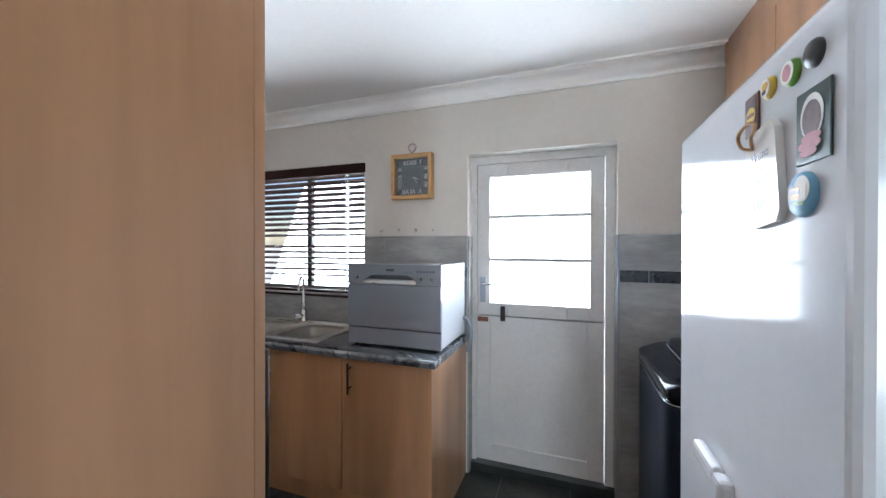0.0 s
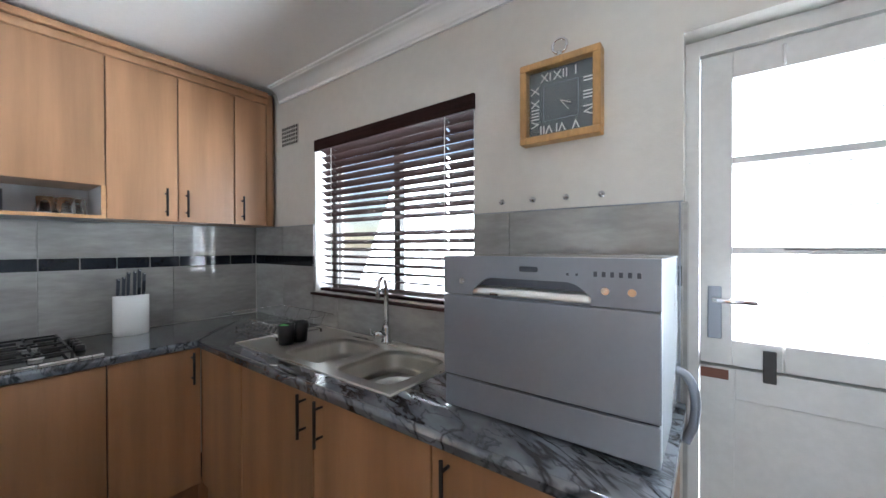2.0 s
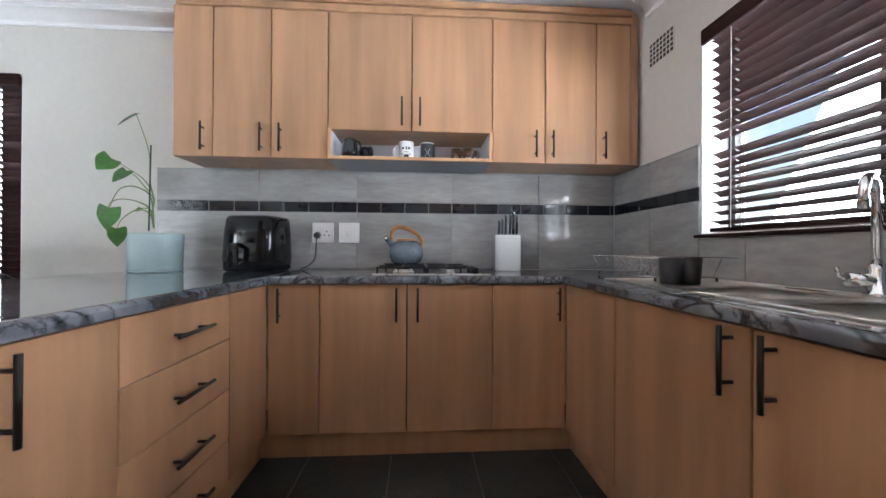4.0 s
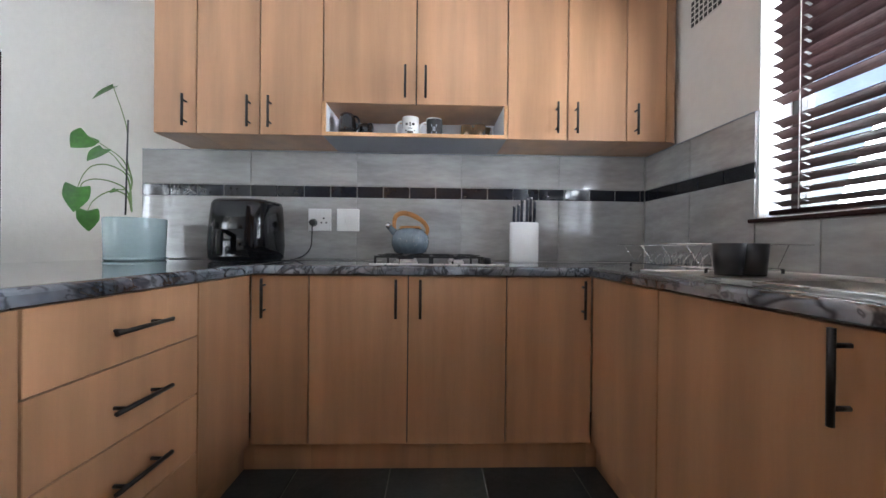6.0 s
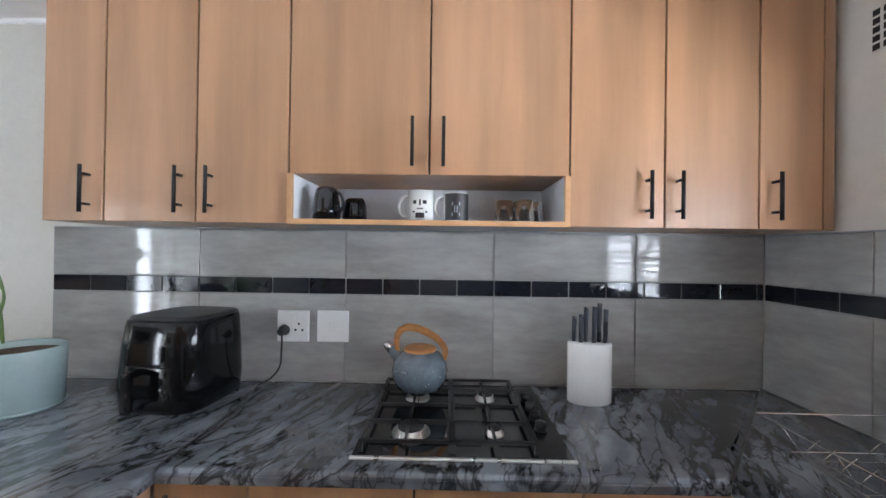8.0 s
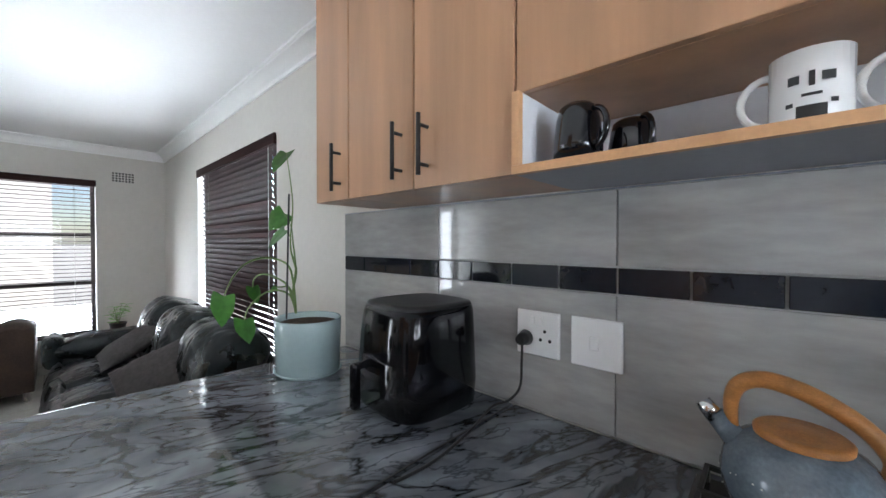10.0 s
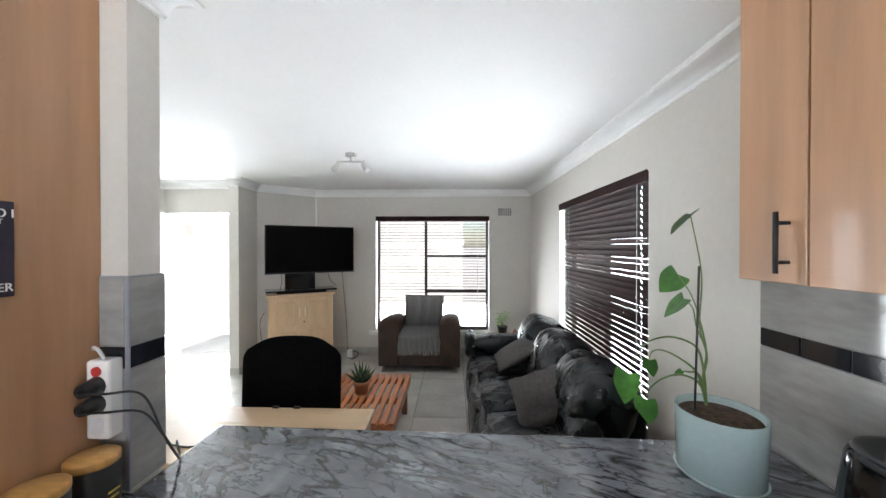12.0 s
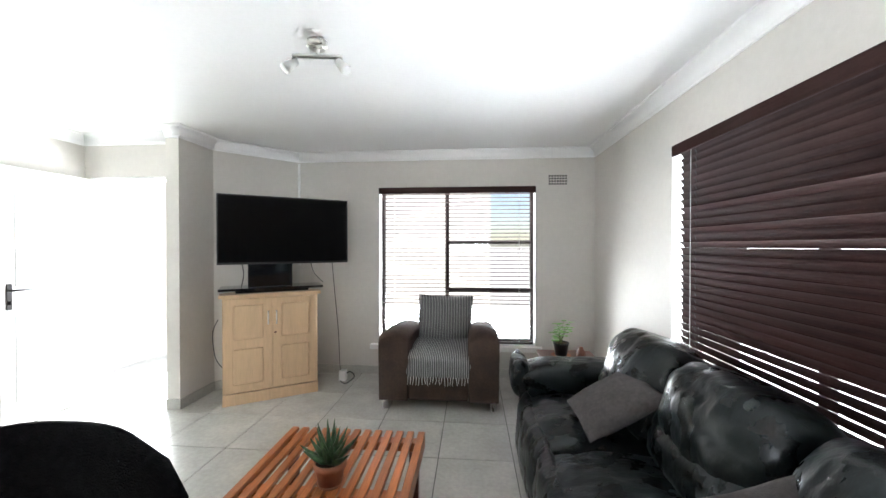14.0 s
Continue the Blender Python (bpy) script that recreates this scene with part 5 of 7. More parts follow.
pt = thing("potted_plant", "heart-leaved climbing plant in a pale blue pot on the worktop", "plant", (-3.15, -0.65, 0.886))
pc = (-3.15, -0.65, 0.886)
part("pot", lathe(bmesh.new(), [(0, 0.0), (0.118, 0.0), (0.132, 0.012), (0.138, 0.2), (0.136, 0.205), (0.129, 0.2), (0.123, 0.165), (0, 0.165)], pc, 40, sx=0.86, sy=0.93), CERAMIC, pt)
part("saucer", lathe(bmesh.new(), [(0, 0.0), (0.128, 0.0), (0.14, 0.012), (0.136, 0.014), (0.12, 0.004), (0, 0.004)], (pc[0], pc[1], pc[2] + 0.0006), 40, sx=0.86, sy=0.93), CERAMIC, pt)
part("soil", lathe(bmesh.new(), [(0.126, 0.182), (0.06, 0.189), (0, 0.186)], pc, 30, sx=0.86, sy=0.93), SOIL, pt)
part("stake", C((-3.054, -0.62, 1.101), (-3.065, -0.62, 1.546), 0.0034, n=8), BLACK, pt)
root = Vector((-3.089, -0.62, 1.117))
for pts, tip, w, nrm in (
        ([(-3.078, -0.62, 1.196), (-3.09, -0.62, 1.267), (-3.074, -0.63, 1.364), (-3.092, -0.65, 1.523), (-3.101, -0.72, 1.716)], (-3.079, -0.82, 1.65), 0.1, (0.2, 0.3, 1)),
        ([(-3.078, -0.62, 1.196), (-3.088, -0.62, 1.279), (-3.107, -0.68, 1.37), (-3.15, -0.79, 1.436), (-3.171, -0.9, 1.499)], (-3.105, -0.93, 1.42), 0.112, (0.75, 0.65, 0.25)),
        ([(-3.078, -0.62, 1.196), (-3.096, -0.63, 1.275), (-3.098, -0.68, 1.344), (-3.124, -0.74, 1.396), (-3.119, -0.78, 1.423)], (-3.05, -0.81, 1.348), 0.085, (-0.25, 0.35, 1)),
        ([(-3.079, -0.62, 1.231), (-3.061, -0.63, 1.296), (-2.999, -0.65, 1.32), (-2.937, -0.66, 1.303), (-2.895, -0.66, 1.259), (-2.868, -0.66, 1.198)], (-2.854, -0.665, 1.081), 0.094, (0.75, 0.65, 0.2)),
        ([(-3.067, -0.62, 1.184), (-3.016, -0.63, 1.207), (-2.976, -0.65, 1.188), (-2.945, -0.67, 1.148), (-2.935, -0.68, 1.107)], (-2.951, -0.69, 1.004), 0.084, (0.75, 0.65, 0.25)),
        ([(-3.062, -0.62, 1.213), (-3.032, -0.66, 1.249), (-3.01, -0.72, 1.258), (-2.997, -0.76, 1.239), (-2.995, -0.77, 1.207)], (-3.014, -0.78, 1.132), 0.056, (0.7, 0.7, 0.2)),
        ([(-3.067, -0.62, 1.208), (-3.038, -0.63, 1.216), (-3.025, -0.64, 1.215)], (-3.002, -0.65, 1.194), 0.022, (0.6, 0.6, 0.6))):
    cp = curve_pts([root, *pts], 7)
    part("stem", tube(bmesh.new(), cp, [0.0042 - 0.0026 * k / len(cp) for k in range(len(cp))], 6), STEM, pt)
    blade = tuple(p_ + 0.88 * (q_ - p_) for p_, q_ in zip(pts[-1], tip))
    part("leaf", heart_leaf(bmesh.new(), pts[-1], blade, w * 0.88, nrm), LEAF, pt)

# ---- coffee sign, canisters and plugs at the tall cupboard ----
sg = thing("hanging_sign", "dark plum wooden coffee sign hung from a hook", "sign", (-1.27, -0.185, 1.49))
part("board", B((-1.272, -0.302, 1.49), (-1.264, -0.068, 1.712), 0.001, 1), NAVY, sg)
SM = Matrix.Translation((-1.2735, -0.185, 0)) @ Matrix.Rotation(radians(-90), 4, "Z") @ ROT
for txt, z, s in (("MY COFFEE AND I", 1.683, 0.0285), ("ARE HAVING A MOMENT", 1.664, 0.0165), ("I WILL DEAL", 1.535, 0.0185), ("WITH YOU LATER", 1.511, 0.0275)):
    words("lettering", txt, s, Matrix.Translation((0, 0, z)) @ SM, CARD, sg)
PLUMGREY = mat("plum_grey_ink", (0.075, 0.06, 0.085), 0.5, vary=0.5, scale=60)
for y, z, w, h_ in ((-0.178, 1.64, 0.075, 0.014), (-0.178, 1.624, 0.088, 0.014), (-0.178, 1.608, 0.07, 0.014), (-0.215, 1.588, 0.075, 0.02), (-0.22, 1.566, 0.09, 0.02)):
    part("printed_shape", B((-1.2727, y - w / 2, z - h_ / 2), (-1.272, y + w / 2, z + h_ / 2), 0.0003, 1), PLUMGREY, sg)
part("lettering_bar", B((-1.2727, -0.215, 1.699), (-1.272, -0.15, 1.706)), PLUMGREY, sg)
cu = bmesh.new()
v = [cu.verts.new((-1.2738, y, z)) for y, z in ((-0.119, 1.545), (-0.139, 1.545), (-0.148, 1.592), (-0.11, 1.592))]
cu.faces.new(v)
part("printed_cup", cu, PINKINK, sg)
part("printed_cup_lid", B((-1.2742, -0.15, 1.591), (-1.2736, -0.108, 1.599)), CARD, sg)
part("rope", tube(bmesh.new(), [(-1.268, -0.11, 1.705), (-1.272, -0.183, 1.835), (-1.268, -0.26, 1.705)], 0.0028, 6), ROPE, sg)
part("hook", C((-1.2635, -0.183, 1.84), (-1.278, -0.183, 1.838), 0.016, 0.013), WHITE_CHINA, sg)
for i, y in enumerate((-0.155, -0.288, -0.42)):
    cn = thing("canister", "black storage canister with bamboo lid beside the tall cupboard", "canister", (-1.337, y, 0.887), group="canisters on the peninsula")
    part("jar", lathe(bmesh.new(), [(0, 0), (0.056, 0), (0.058, 0.004), (0.058, 0.132), (0.055, 0.136), (0, 0.136)], (-1.337, y, 0.887), 32), BLACK, cn)
    part("lid", lathe(bmesh.new(), [(0.0, 0), (0.0575, 0), (0.059, 0.004), (0.059, 0.018), (0.056, 0.021), (0, 0.021)], (-1.337, y, 1.0235), 32), BAMBOO, cn)
    for k in range(3):
        part("label_bar", B((-1.3962, y - 0.018 + 0.004 * k, 0.95 - 0.016 * k), (-1.3945, y + 0.016 - 0.003 * k, 0.9545 - 0.016 * k)), YELLOW, cn)
ps = thing("extension_socket", "white extension socket with red switch and two black plugs", "power strip", (-1.305, -0.53, 1.06))
part("body", B((-1.34, -0.511, 1.062), (-1.272, -0.462, 1.285), 0.008), WHITE_CHINA, ps)
part("switch", C((-1.306, -0.463, 1.255), (-1.306, -0.458, 1.255), 0.014), RED, ps)
for z in (1.215, 1.165):
    pg = part("plug", C((-1.306, -0.462, z), (-1.306, -0.415, z), 0.027, 0.017), BLACK, ps)
    e = [(-1.306, -0.42, z), (-1.32, -0.40, z), (-1.37, -0.42, z - 0.005), (-1.405, -0.50, z - 0.04), (-1.41, -0.57, 1.02), (-1.39, -0.66, 0.895), (-1.30, -0.76, 0.90 if z > 1.2 else 0.893)]
    part("cord", tube(bmesh.new(), curve_pts(e, 7), 0.0036, 8), BLACK, pg)
part("socket_face", B((-1.325, -0.4625, 1.08), (-1.287, -0.461, 1.125), 0.002, 1), INSIDE, ps)
part("lead", tube(bmesh.new(), curve_pts([(-1.31, -0.48, 1.285), (-1.30, -0.475, 1.31), (-1.28, -0.48, 1.318), (-1.268, -0.49, 1.31)], 5), 0.005, 8), WHITE_CHINA, ps)

# ---- fridge and washing machine ----
fg = thing("fridge", "tall white glossy fridge with magnets on its door", "fridge", (0.47, 0.70, 0))
part("cabinet", B((0.20, 0.37, 0.03), (0.80, 1.03, 1.72), 0.01), APPLIANCE, fg)
part("lower_door", B((0.132, 0.36, 0.04), (0.196, 1.035, 0.70), 0.022, 4), APPLIANCE, fg)
part("upper_door", B((0.132, 0.36, 0.708), (0.196, 1.035, 1.737), 0.022, 4), APPLIANCE, fg)
hh = bmesh.new()
box(hh, (0.104, 0.655, 0.86), (0.133, 0.70, 1.008), 0.01)
box(hh, (0.108, 0.70, 0.97), (0.133, 0.83, 1.008), 0.01)
box(hh, (0.126, 0.69, 0.86), (0.133, 0.83, 0.975), 0.002, 1)
part("handle", hh, APPLIANCE, fg)
for y in (0.42, 0.98):
    part("foot", C((0.25, y, 0.002), (0.25, y, 0.03), 0.02), BLACK, fg)


def magnet(label, y, z, w, hgt, base, marks=(), round_=False):
    m = thing("fridge_magnet", label, "magnet", (0.128, y, z - hgt / 2))
    front = 0.1245 if round_ else 0.1285
    if round_:
        part("disc", lathe(bmesh.new(), [(0, -0.001), (w / 2, -0.001), (w / 2, 0.003), (w / 2 - 0.003, 0.0065), (0, 0.007)], (0, 0, 0), 24), base, m, local=True)
        m.children[0].matrix_basis = pose(0.0035, 0, hgt / 2, 0, -90, 0)
    else:
        part("card", B((front, y - w / 2, z - hgt / 2), (0.1315, y + w / 2, z + hgt / 2), 0.001, 1), base, m)
    for k, (dy, dz, ww, h_, mt_, *shape) in enumerate(marks):
        f = front - 0.0004 - 0.0003 * k
        if shape:
            bm = cyl(bmesh.new(), (0, 0, 0), (-0.0005, 0, 0), 0.5, n=20)
            bm.transform(Matrix.Translation((f, y + dy, z + dz)) @ Matrix.Diagonal((1, ww, h_, 1)))
        else:
            bm = B((f - 0.0005, y + dy - ww / 2, z + dz - h_ / 2), (f, y + dy + ww / 2, z + dz + h_ / 2))
        part("print", bm, mt_, m)
    return m


PURPLE = mat("dim_purple_ink", (0.12, 0.07, 0.08), 0.5, vary=0.3, scale=60)
magnet("round black bottle-cap magnet on the fridge", 0.434, 1.674, 0.035, 0.035, BLACK, (), True)
magnet("round cream and green badge magnet on the fridge", 0.482, 1.672, 0.036, 0.036, LEAF_LIGHT, ((0, 0, 0.031, 0.031, CARD, 1), (0, 0, 0.02, 0.022, PINKINK, 1)), True)
magnet("round yellow badge magnet on the fridge", 0.541, 1.676, 0.033, 0.033, YELLOW, ((0, 0, 0.026, 0.026, CARD, 1), (0, 0.003, 0.018, 0.012, YELLOW, 1), (0.002, -0.006, 0.01, 0.006, GRAPHITE)), True)
magnet("small brown and yellow picture magnet on the fridge", 0.597, 1.653, 0.046, 0.066, REDWOOD, ((0, 0.0, 0.036, 0.056, PURPLE), (0, 0, 0.032, 0.026, YELLOW, 1), (0, 0, 0.026, 0.006, REDWOOD)))
magnet("dark green picture magnet with pink print on the fridge", 0.435, 1.588, 0.068, 0.092, mat("bottle_green_card", (0.02, 0.045, 0.042), 0.4), ((0, 0.01, 0.046, 0.056, CARD, 1), (0, 0.007, 0.037, 0.046, PURPLE, 1), (0, -0.015, 0.04, 0.012, PINKINK, 1), (0.003, -0.024, 0.046, 0.014, PINKINK, 1), (0.005, -0.033, 0.036, 0.01, PINKINK, 1)))
magnet("round pale blue souvenir magnet on the fridge", 0.455, 1.505, 0.058, 0.058, BLUEINK, ((-0.008, 0.006, 0.034, 0.034, CARD, 1), (0.006, 0.002, 0.024, 0.016, PINE), (-0.012, 0.002, 0.014, 0.02, CARD), (0.004, 0.004, 0.018, 0.006, REDWOOD), (-0.002, -0.012, 0.026, 0.005, LEAF)), True)
hm = thing("hanging_tag", "white wooden tag with rope reading Home Sweet Home", "tag", (0.125, 0.555, 1.48))
tg = bmesh.new()
poly = [(-0.046, 0.0), (-0.034, -0.015), (0.034, -0.015), (0.046, 0.0), (0.046, 0.12), (0.034, 0.135), (-0.034, 0.135), (-0.046, 0.12)]
TILT = Matrix.Translation((0, 0.555, 1.62)) @ Matrix.Rotation(radians(-7), 4, "X") @ Matrix.Translation((0, -0.555, -1.62))
vs = [[tg.verts.new((x, 0.555 + y, 1.484 + z)) for y, z in poly] for x in (0.1215, 0.1315)]
for k in range(8):
    tg.faces.new((vs[0][k], vs[0][(k + 1) % 8], vs[1][(k + 1) % 8], vs[1][k]))
tg.faces.new(vs[0])
tg.faces.new(vs[1][::-1])
bmesh.ops.recalc_face_normals(tg, faces=tg.faces[:])
tg.transform(TILT)
part("tag", tg, WHITE_CHINA, hm)
for k, s in enumerate(("Home", "Sweet", "Home")):
    words("lettering", s, 0.021, TILT @ Matrix.Translation((0.1213, 0.555, 1.577 - 0.036 * k)) @ Matrix.Rotation(radians(-90), 4, "Z") @ ROT, GRAPHITE, hm, 0.0003)
part("rope", tube(bmesh.new(), curve_pts([(0.121, 0.57, 1.592), (0.114, 0.592, 1.60), (0.112, 0.60, 1.622), (0.114, 0.572, 1.633), (0.112, 0.54, 1.622), (0.113, 0.556, 1.605), (0.121, 0.572, 1.592)], 5), 0.0026, 6), ROPE, hm)

wm = thing("washing_machine", "graphite top-loading washing machine with black lid", "washing machine", (0.5, 1.62, 0))
part("body", rounded_loft(bmesh.new(), [(0.30, 0.31, 0.02, 0), (0.31, 0.32, 0.05, 0), (0.31, 0.32, 0.8620, 0), (0.308, 0.318, 0.8920, 0)], (0.472, 1.625, 0), 0, 64, 0.17), WASHER, wm)
part("top_frame", rounded_loft(bmesh.new(), [(0.312, 0.322, 0.8910, 0), (0.313, 0.323, 0.9300, 0), (0.307, 0.317, 0.9390, 0.002), (0.262, 0.302, 0.9690, 0.024), (0.25, 0.295, 0.9720, 0.03)], (0.472, 1.625, 0), 0, 64, 0.17), SMOKED, wm, "dark control panel frame")
part("lid", rounded_loft(bmesh.new(), [(0.235, 0.285, 0.9770, 0.04), (0.24, 0.29, 0.9840, 0.04), (0.236, 0.286, 1.0000, 0.045), (0.2, 0.26, 1.0040, 0.05)], (0.472, 1.625, 0), 0, 64, 0.3), SMOKED, wm, "tinted black lid")
part("lid_trim", rounded_loft(bmesh.new(), [(0.243, 0.293, 0.9725, 0.038), (0.244, 0.294, 0.9765, 0.038), (0.238, 0.288, 0.9785, 0.04)], (0.472, 1.625, 0), 0, 64, 0.3), CHROME, wm)
part("edge_trim", rounded_loft(bmesh.new(), [(0.312, 0.322, 0.8865, 0), (0.3145, 0.3245, 0.8880, 0), (0.3145, 0.3245, 0.8905, 0)], (0.472, 1.625, 0), 0, 64, 0.17), CHROME, wm)
part("marking_line", B((0.163, 1.42, 0.9150), (0.1655, 1.8, 0.9180)), CARD, wm)
for y in (1.36, 1.89):
    part("foot", C((0.25, y, 0.002), (0.25, y, 0.03), 0.025), BLACK, wm)

# ---- living room: desk and office chair ----
dk = thing("desk", "pale maple laminate desk against the peninsula", "desk", (-1.2, -1.2, 0))
part("top", B((-1.87, -1.475, 0.675), (-0.42, -0.94, 0.703), 0.003, 1), DESKTOP, dk)
for x in (-1.85, -0.465):
    part("side", B((x, -1.45, 0.002), (x + 0.025, -0.95, 0.675)), DESKTOP, dk)
part("back", B((-1.825, -0.965, 0.3), (-0.466, -0.95, 0.675)), DESKTOP, dk)
for x in (-1.45, -1.33):
    part("cable_clip", B((x, -1.472, 0.7035), (x + 0.035, -1.455, 0.715), 0.002, 1), BLACK, dk)
mo = thing("computer_monitor", "black computer monitor turned to the chair on the desk", "monitor", (-0.795, -1.15, 0.703))
mm = pose(-0.795, -1.15, 0.703, 0, 0, -31)
bm_ = box(bmesh.new(), (-0.24, -0.012, 0.09), (0.24, 0.012, 0.375), 0.004)
bm_.transform(mm)
part("screen", bm_, BLACK, mo)
bm_ = cyl(bmesh.new(), (0, 0.03, 0.006), (0, 0.025, 0.2), 0.018)
bm_.transform(mm)
part("neck", bm_, BLACK, mo)
bm_ = box(bmesh.new(), (-0.11, -0.07, 0), (0.11, 0.09, 0.008), 0.003)
bm_.transform(mm)
part("base", bm_, BLACK, mo)
cb = thing("desk_cable", "loose black cable lying on the desk", "cable", (-1.2, -1.0, 0.703))
part("cord", tube(bmesh.new(), curve_pts([(-1.28, -0.97, 0.707), (-1.3, -1.03, 0.707), (-1.22, -1.08, 0.707), (-1.1, -1.06, 0.707), (-0.95, -1.1, 0.707)], 7), 0.004, 6), BLACK, cb)

oc = thing("office_chair", "black fabric office chair pushed up to the desk", "chair", (-1.365, -1.37, 0))
bk = bmesh.new()
n_, m_ = 14, 12
grid = []
for s in (0, 1):
    g = []
    for i in range(n_ + 1):
        row = []
        v = i / n_
        z = 0.53 + v * 0.542
        half = 0.288 * (1 - 0.0 * v)
        if v > 0.74:
            half *= math.sqrt(max(0.0, 1 - ((v - 0.74) / 0.26) ** 3 * 0.45))
        if v < 0.2:
            half *= 1 - 0.25 * (0.2 - v) / 0.2
        for j in range(m_ + 1):
            u = 2 * j / m_ - 1
            z2 = z - 0.035 * u ** 4 * max(0.0, (v - 0.7) / 0.3)
            y = -1.53 + 0.05 * (1 - u * u) * -1 + (0.03 if s else -0.03) * (1 - 0.75 * max(abs(u), abs(2 * v - 1)) ** 6) - 0.03 * v
            row.append(bk.verts.new((-1.365 + u * half, y, z2)))
        g.append(row)
    grid.append(g)
for s in (0, 1):
    for i in range(n_):
        for j in range(m_):
            q = (grid[s][i][j], grid[s][i][j + 1], grid[s][i + 1][j + 1], grid[s][i + 1][j])
            bk.faces.new(q).smooth = True
for i in range(n_):
    for j in (0, m_):
        bk.faces.new((grid[0][i][j], grid[0][i + 1][j], grid[1][i + 1][j], grid[1][i][j])).smooth = True
for j in range(m_):
    for i in (0, n_):
        bk.faces.new((grid[0][i][j], grid[0][i][j + 1], grid[1][i][j + 1], grid[1][i][j])).smooth = True
bmesh.ops.recalc_face_normals(bk, faces=bk.faces[:])
part("backrest", bk, CHAIRCLOTH, oc)
part("seat", rounded_loft(bmesh.new(), [(0.22, 0.21, 0.42, 0), (0.25, 0.24, 0.44, 0), (0.25, 0.24, 0.48, 0), (0.22, 0.21, 0.505, 0)], (-1.365, -1.28, 0)), CHAIRCLOTH, oc)
part("back_bar", tube(bmesh.new(), [(-1.365, -1.32, 0.42), (-1.365, -1.56, 0.42), (-1.365, -1.63, 0.5), (-1.365, -1.635, 0.72)], 0.02, 10), BLACK, oc)
part("gas_lift", C((-1.365, -1.28, 0.1), (-1.365, -1.28, 0.42), 0.027), BLACK, oc)
for k in range(5):
    a = 2 * math.pi * k / 5 + 0.3
    e = (-1.365 + 0.3 * math.cos(a), -1.28 + 0.3 * math.sin(a), 0.075)
    lg = part("leg", tube(bmesh.new(), [(-1.365, -1.28, 0.115), e], [0.024, 0.016], 8), BLACK, oc)
    part("castor", C((e[0] - 0.02 * math.sin(a), e[1] + 0.02 * math.cos(a), 0.029), (e[0] + 0.02 * math.sin(a), e[1] - 0.02 * math.cos(a), 0.029), 0.028), BLACK, lg)

# ---- coffee table and aloe ----
ct = thing("coffee_table", "low slatted coffee table of orange-stained timber", "table", (-1.48, -2.5, 0))
TX0, TX1, TY0, TY1, TZ = -1.885, -1.08, -3.0, -2.0, 0.36
wd = (TX1 - TX0) / 13
for k in range(13):
    x = TX0 + k * wd
    part("slat", B((x + 0.002, TY0, TZ - 0.022), (x + wd * 0.66, TY1, TZ), 0.003, 1), SLATS, ct)
for y in (TY0 + 0.06, (TY0 + TY1) / 2, TY1 - 0.06):
    part("cross_rail", B((TX0 + 0.01, y - 0.03, TZ - 0.07), (TX1 - 0.03, y + 0.03, TZ - 0.0225), 0.003, 1), SLATS, ct)
part("side_rail", B((TX0 + 0.002, TY0 + 0.001, TZ - 0.085), (TX0 + 0.022, TY1 - 0.001, TZ - 0.0225), 0.002, 1), SLATS, ct)
part("side_rail", B((TX1 - 0.04, TY0 + 0.001, TZ - 0.085), (TX1 - 0.02, TY1 - 0.001, TZ - 0.0225), 0.002, 1), SLATS, ct)
for x in (TX0 + 0.04, TX1 - 0.075):
    for y in (TY0 + 0.07, TY1 - 0.07):
        part("leg", B((x - 0.012, y - 0.025, 0.002), (x + 0.038, y + 0.025, TZ - 0.071), 0.003, 1), REDWOOD, ct)
al = thing("aloe_plant", "small spiky succulent in a terracotta pot on the coffee table", "plant", (-1.52, -2.52, 0.36))
c_ = (-1.52, -2.52, 0.361)
part("pot", lathe(bmesh.new(), [(0, 0), (0.05, 0), (0.062, 0.075), (0.071, 0.078), (0.073, 0.108), (0.067, 0.108), (0.06, 0.08), (0, 0.078)], c_, 28), TERRACOTTA, al)
part("saucer", lathe(bmesh.new(), [(0, -0.0004), (0.052, -0.0004), (0.06, 0.012), (0.056, 0.012), (0.05, 0.003), (0, 0.003)], (c_[0], c_[1], c_[2]), 28), TERRACOTTA, al)
part("soil", lathe(bmesh.new(), [(0.062, 0.092), (0, 0.096)], c_, 20), SOIL, al)
random.seed(5)
for k in range(19):
    a = 2.4 * k + random.uniform(-0.2, 0.2)
    up = 0.35 + 1.0 * k / 19
    L = 0.105 + 0.045 * random.random()
    d = Vector((math.cos(a) * math.cos(up), math.sin(a) * math.cos(up), math.sin(up)))
    p0 = Vector((c_[0], c_[1], c_[2] + 0.09)) + d * 0.008
    cp = [p0 + d * (L * t) + Vector((0, 0, 0.03 * t * t)) for t in (0, 0.25, 0.5, 0.75, 1)]
    part("leaf", tube(bmesh.new(), cp, [0.012, 0.0155, 0.012, 0.007, 0.0012], 6), ALOE, al)

# ---- sofa ----
sf = thing("leather_sofa", "worn black leather three-seat recliner sofa under the window", "sofa", (-2.93, -2.43, 0))
part("base", B((-3.36, -3.46, 0.05), (-2.50, -1.45, 0.32), 0.03, 3), LEATHER, sf)
SEATS = (-3.13, -2.46, -1.79)


def FACE(y, x, z, tilt):
    """A frame whose plane faces +x, leaning back by tilt degrees."""
    return Matrix.Translation((x, y, z)) @ Matrix.Rotation(radians(-tilt), 4, "Y") @ Matrix.Rotation(radians(90), 4, "Y") @ Matrix.Rotation(radians(90), 4, "Z")


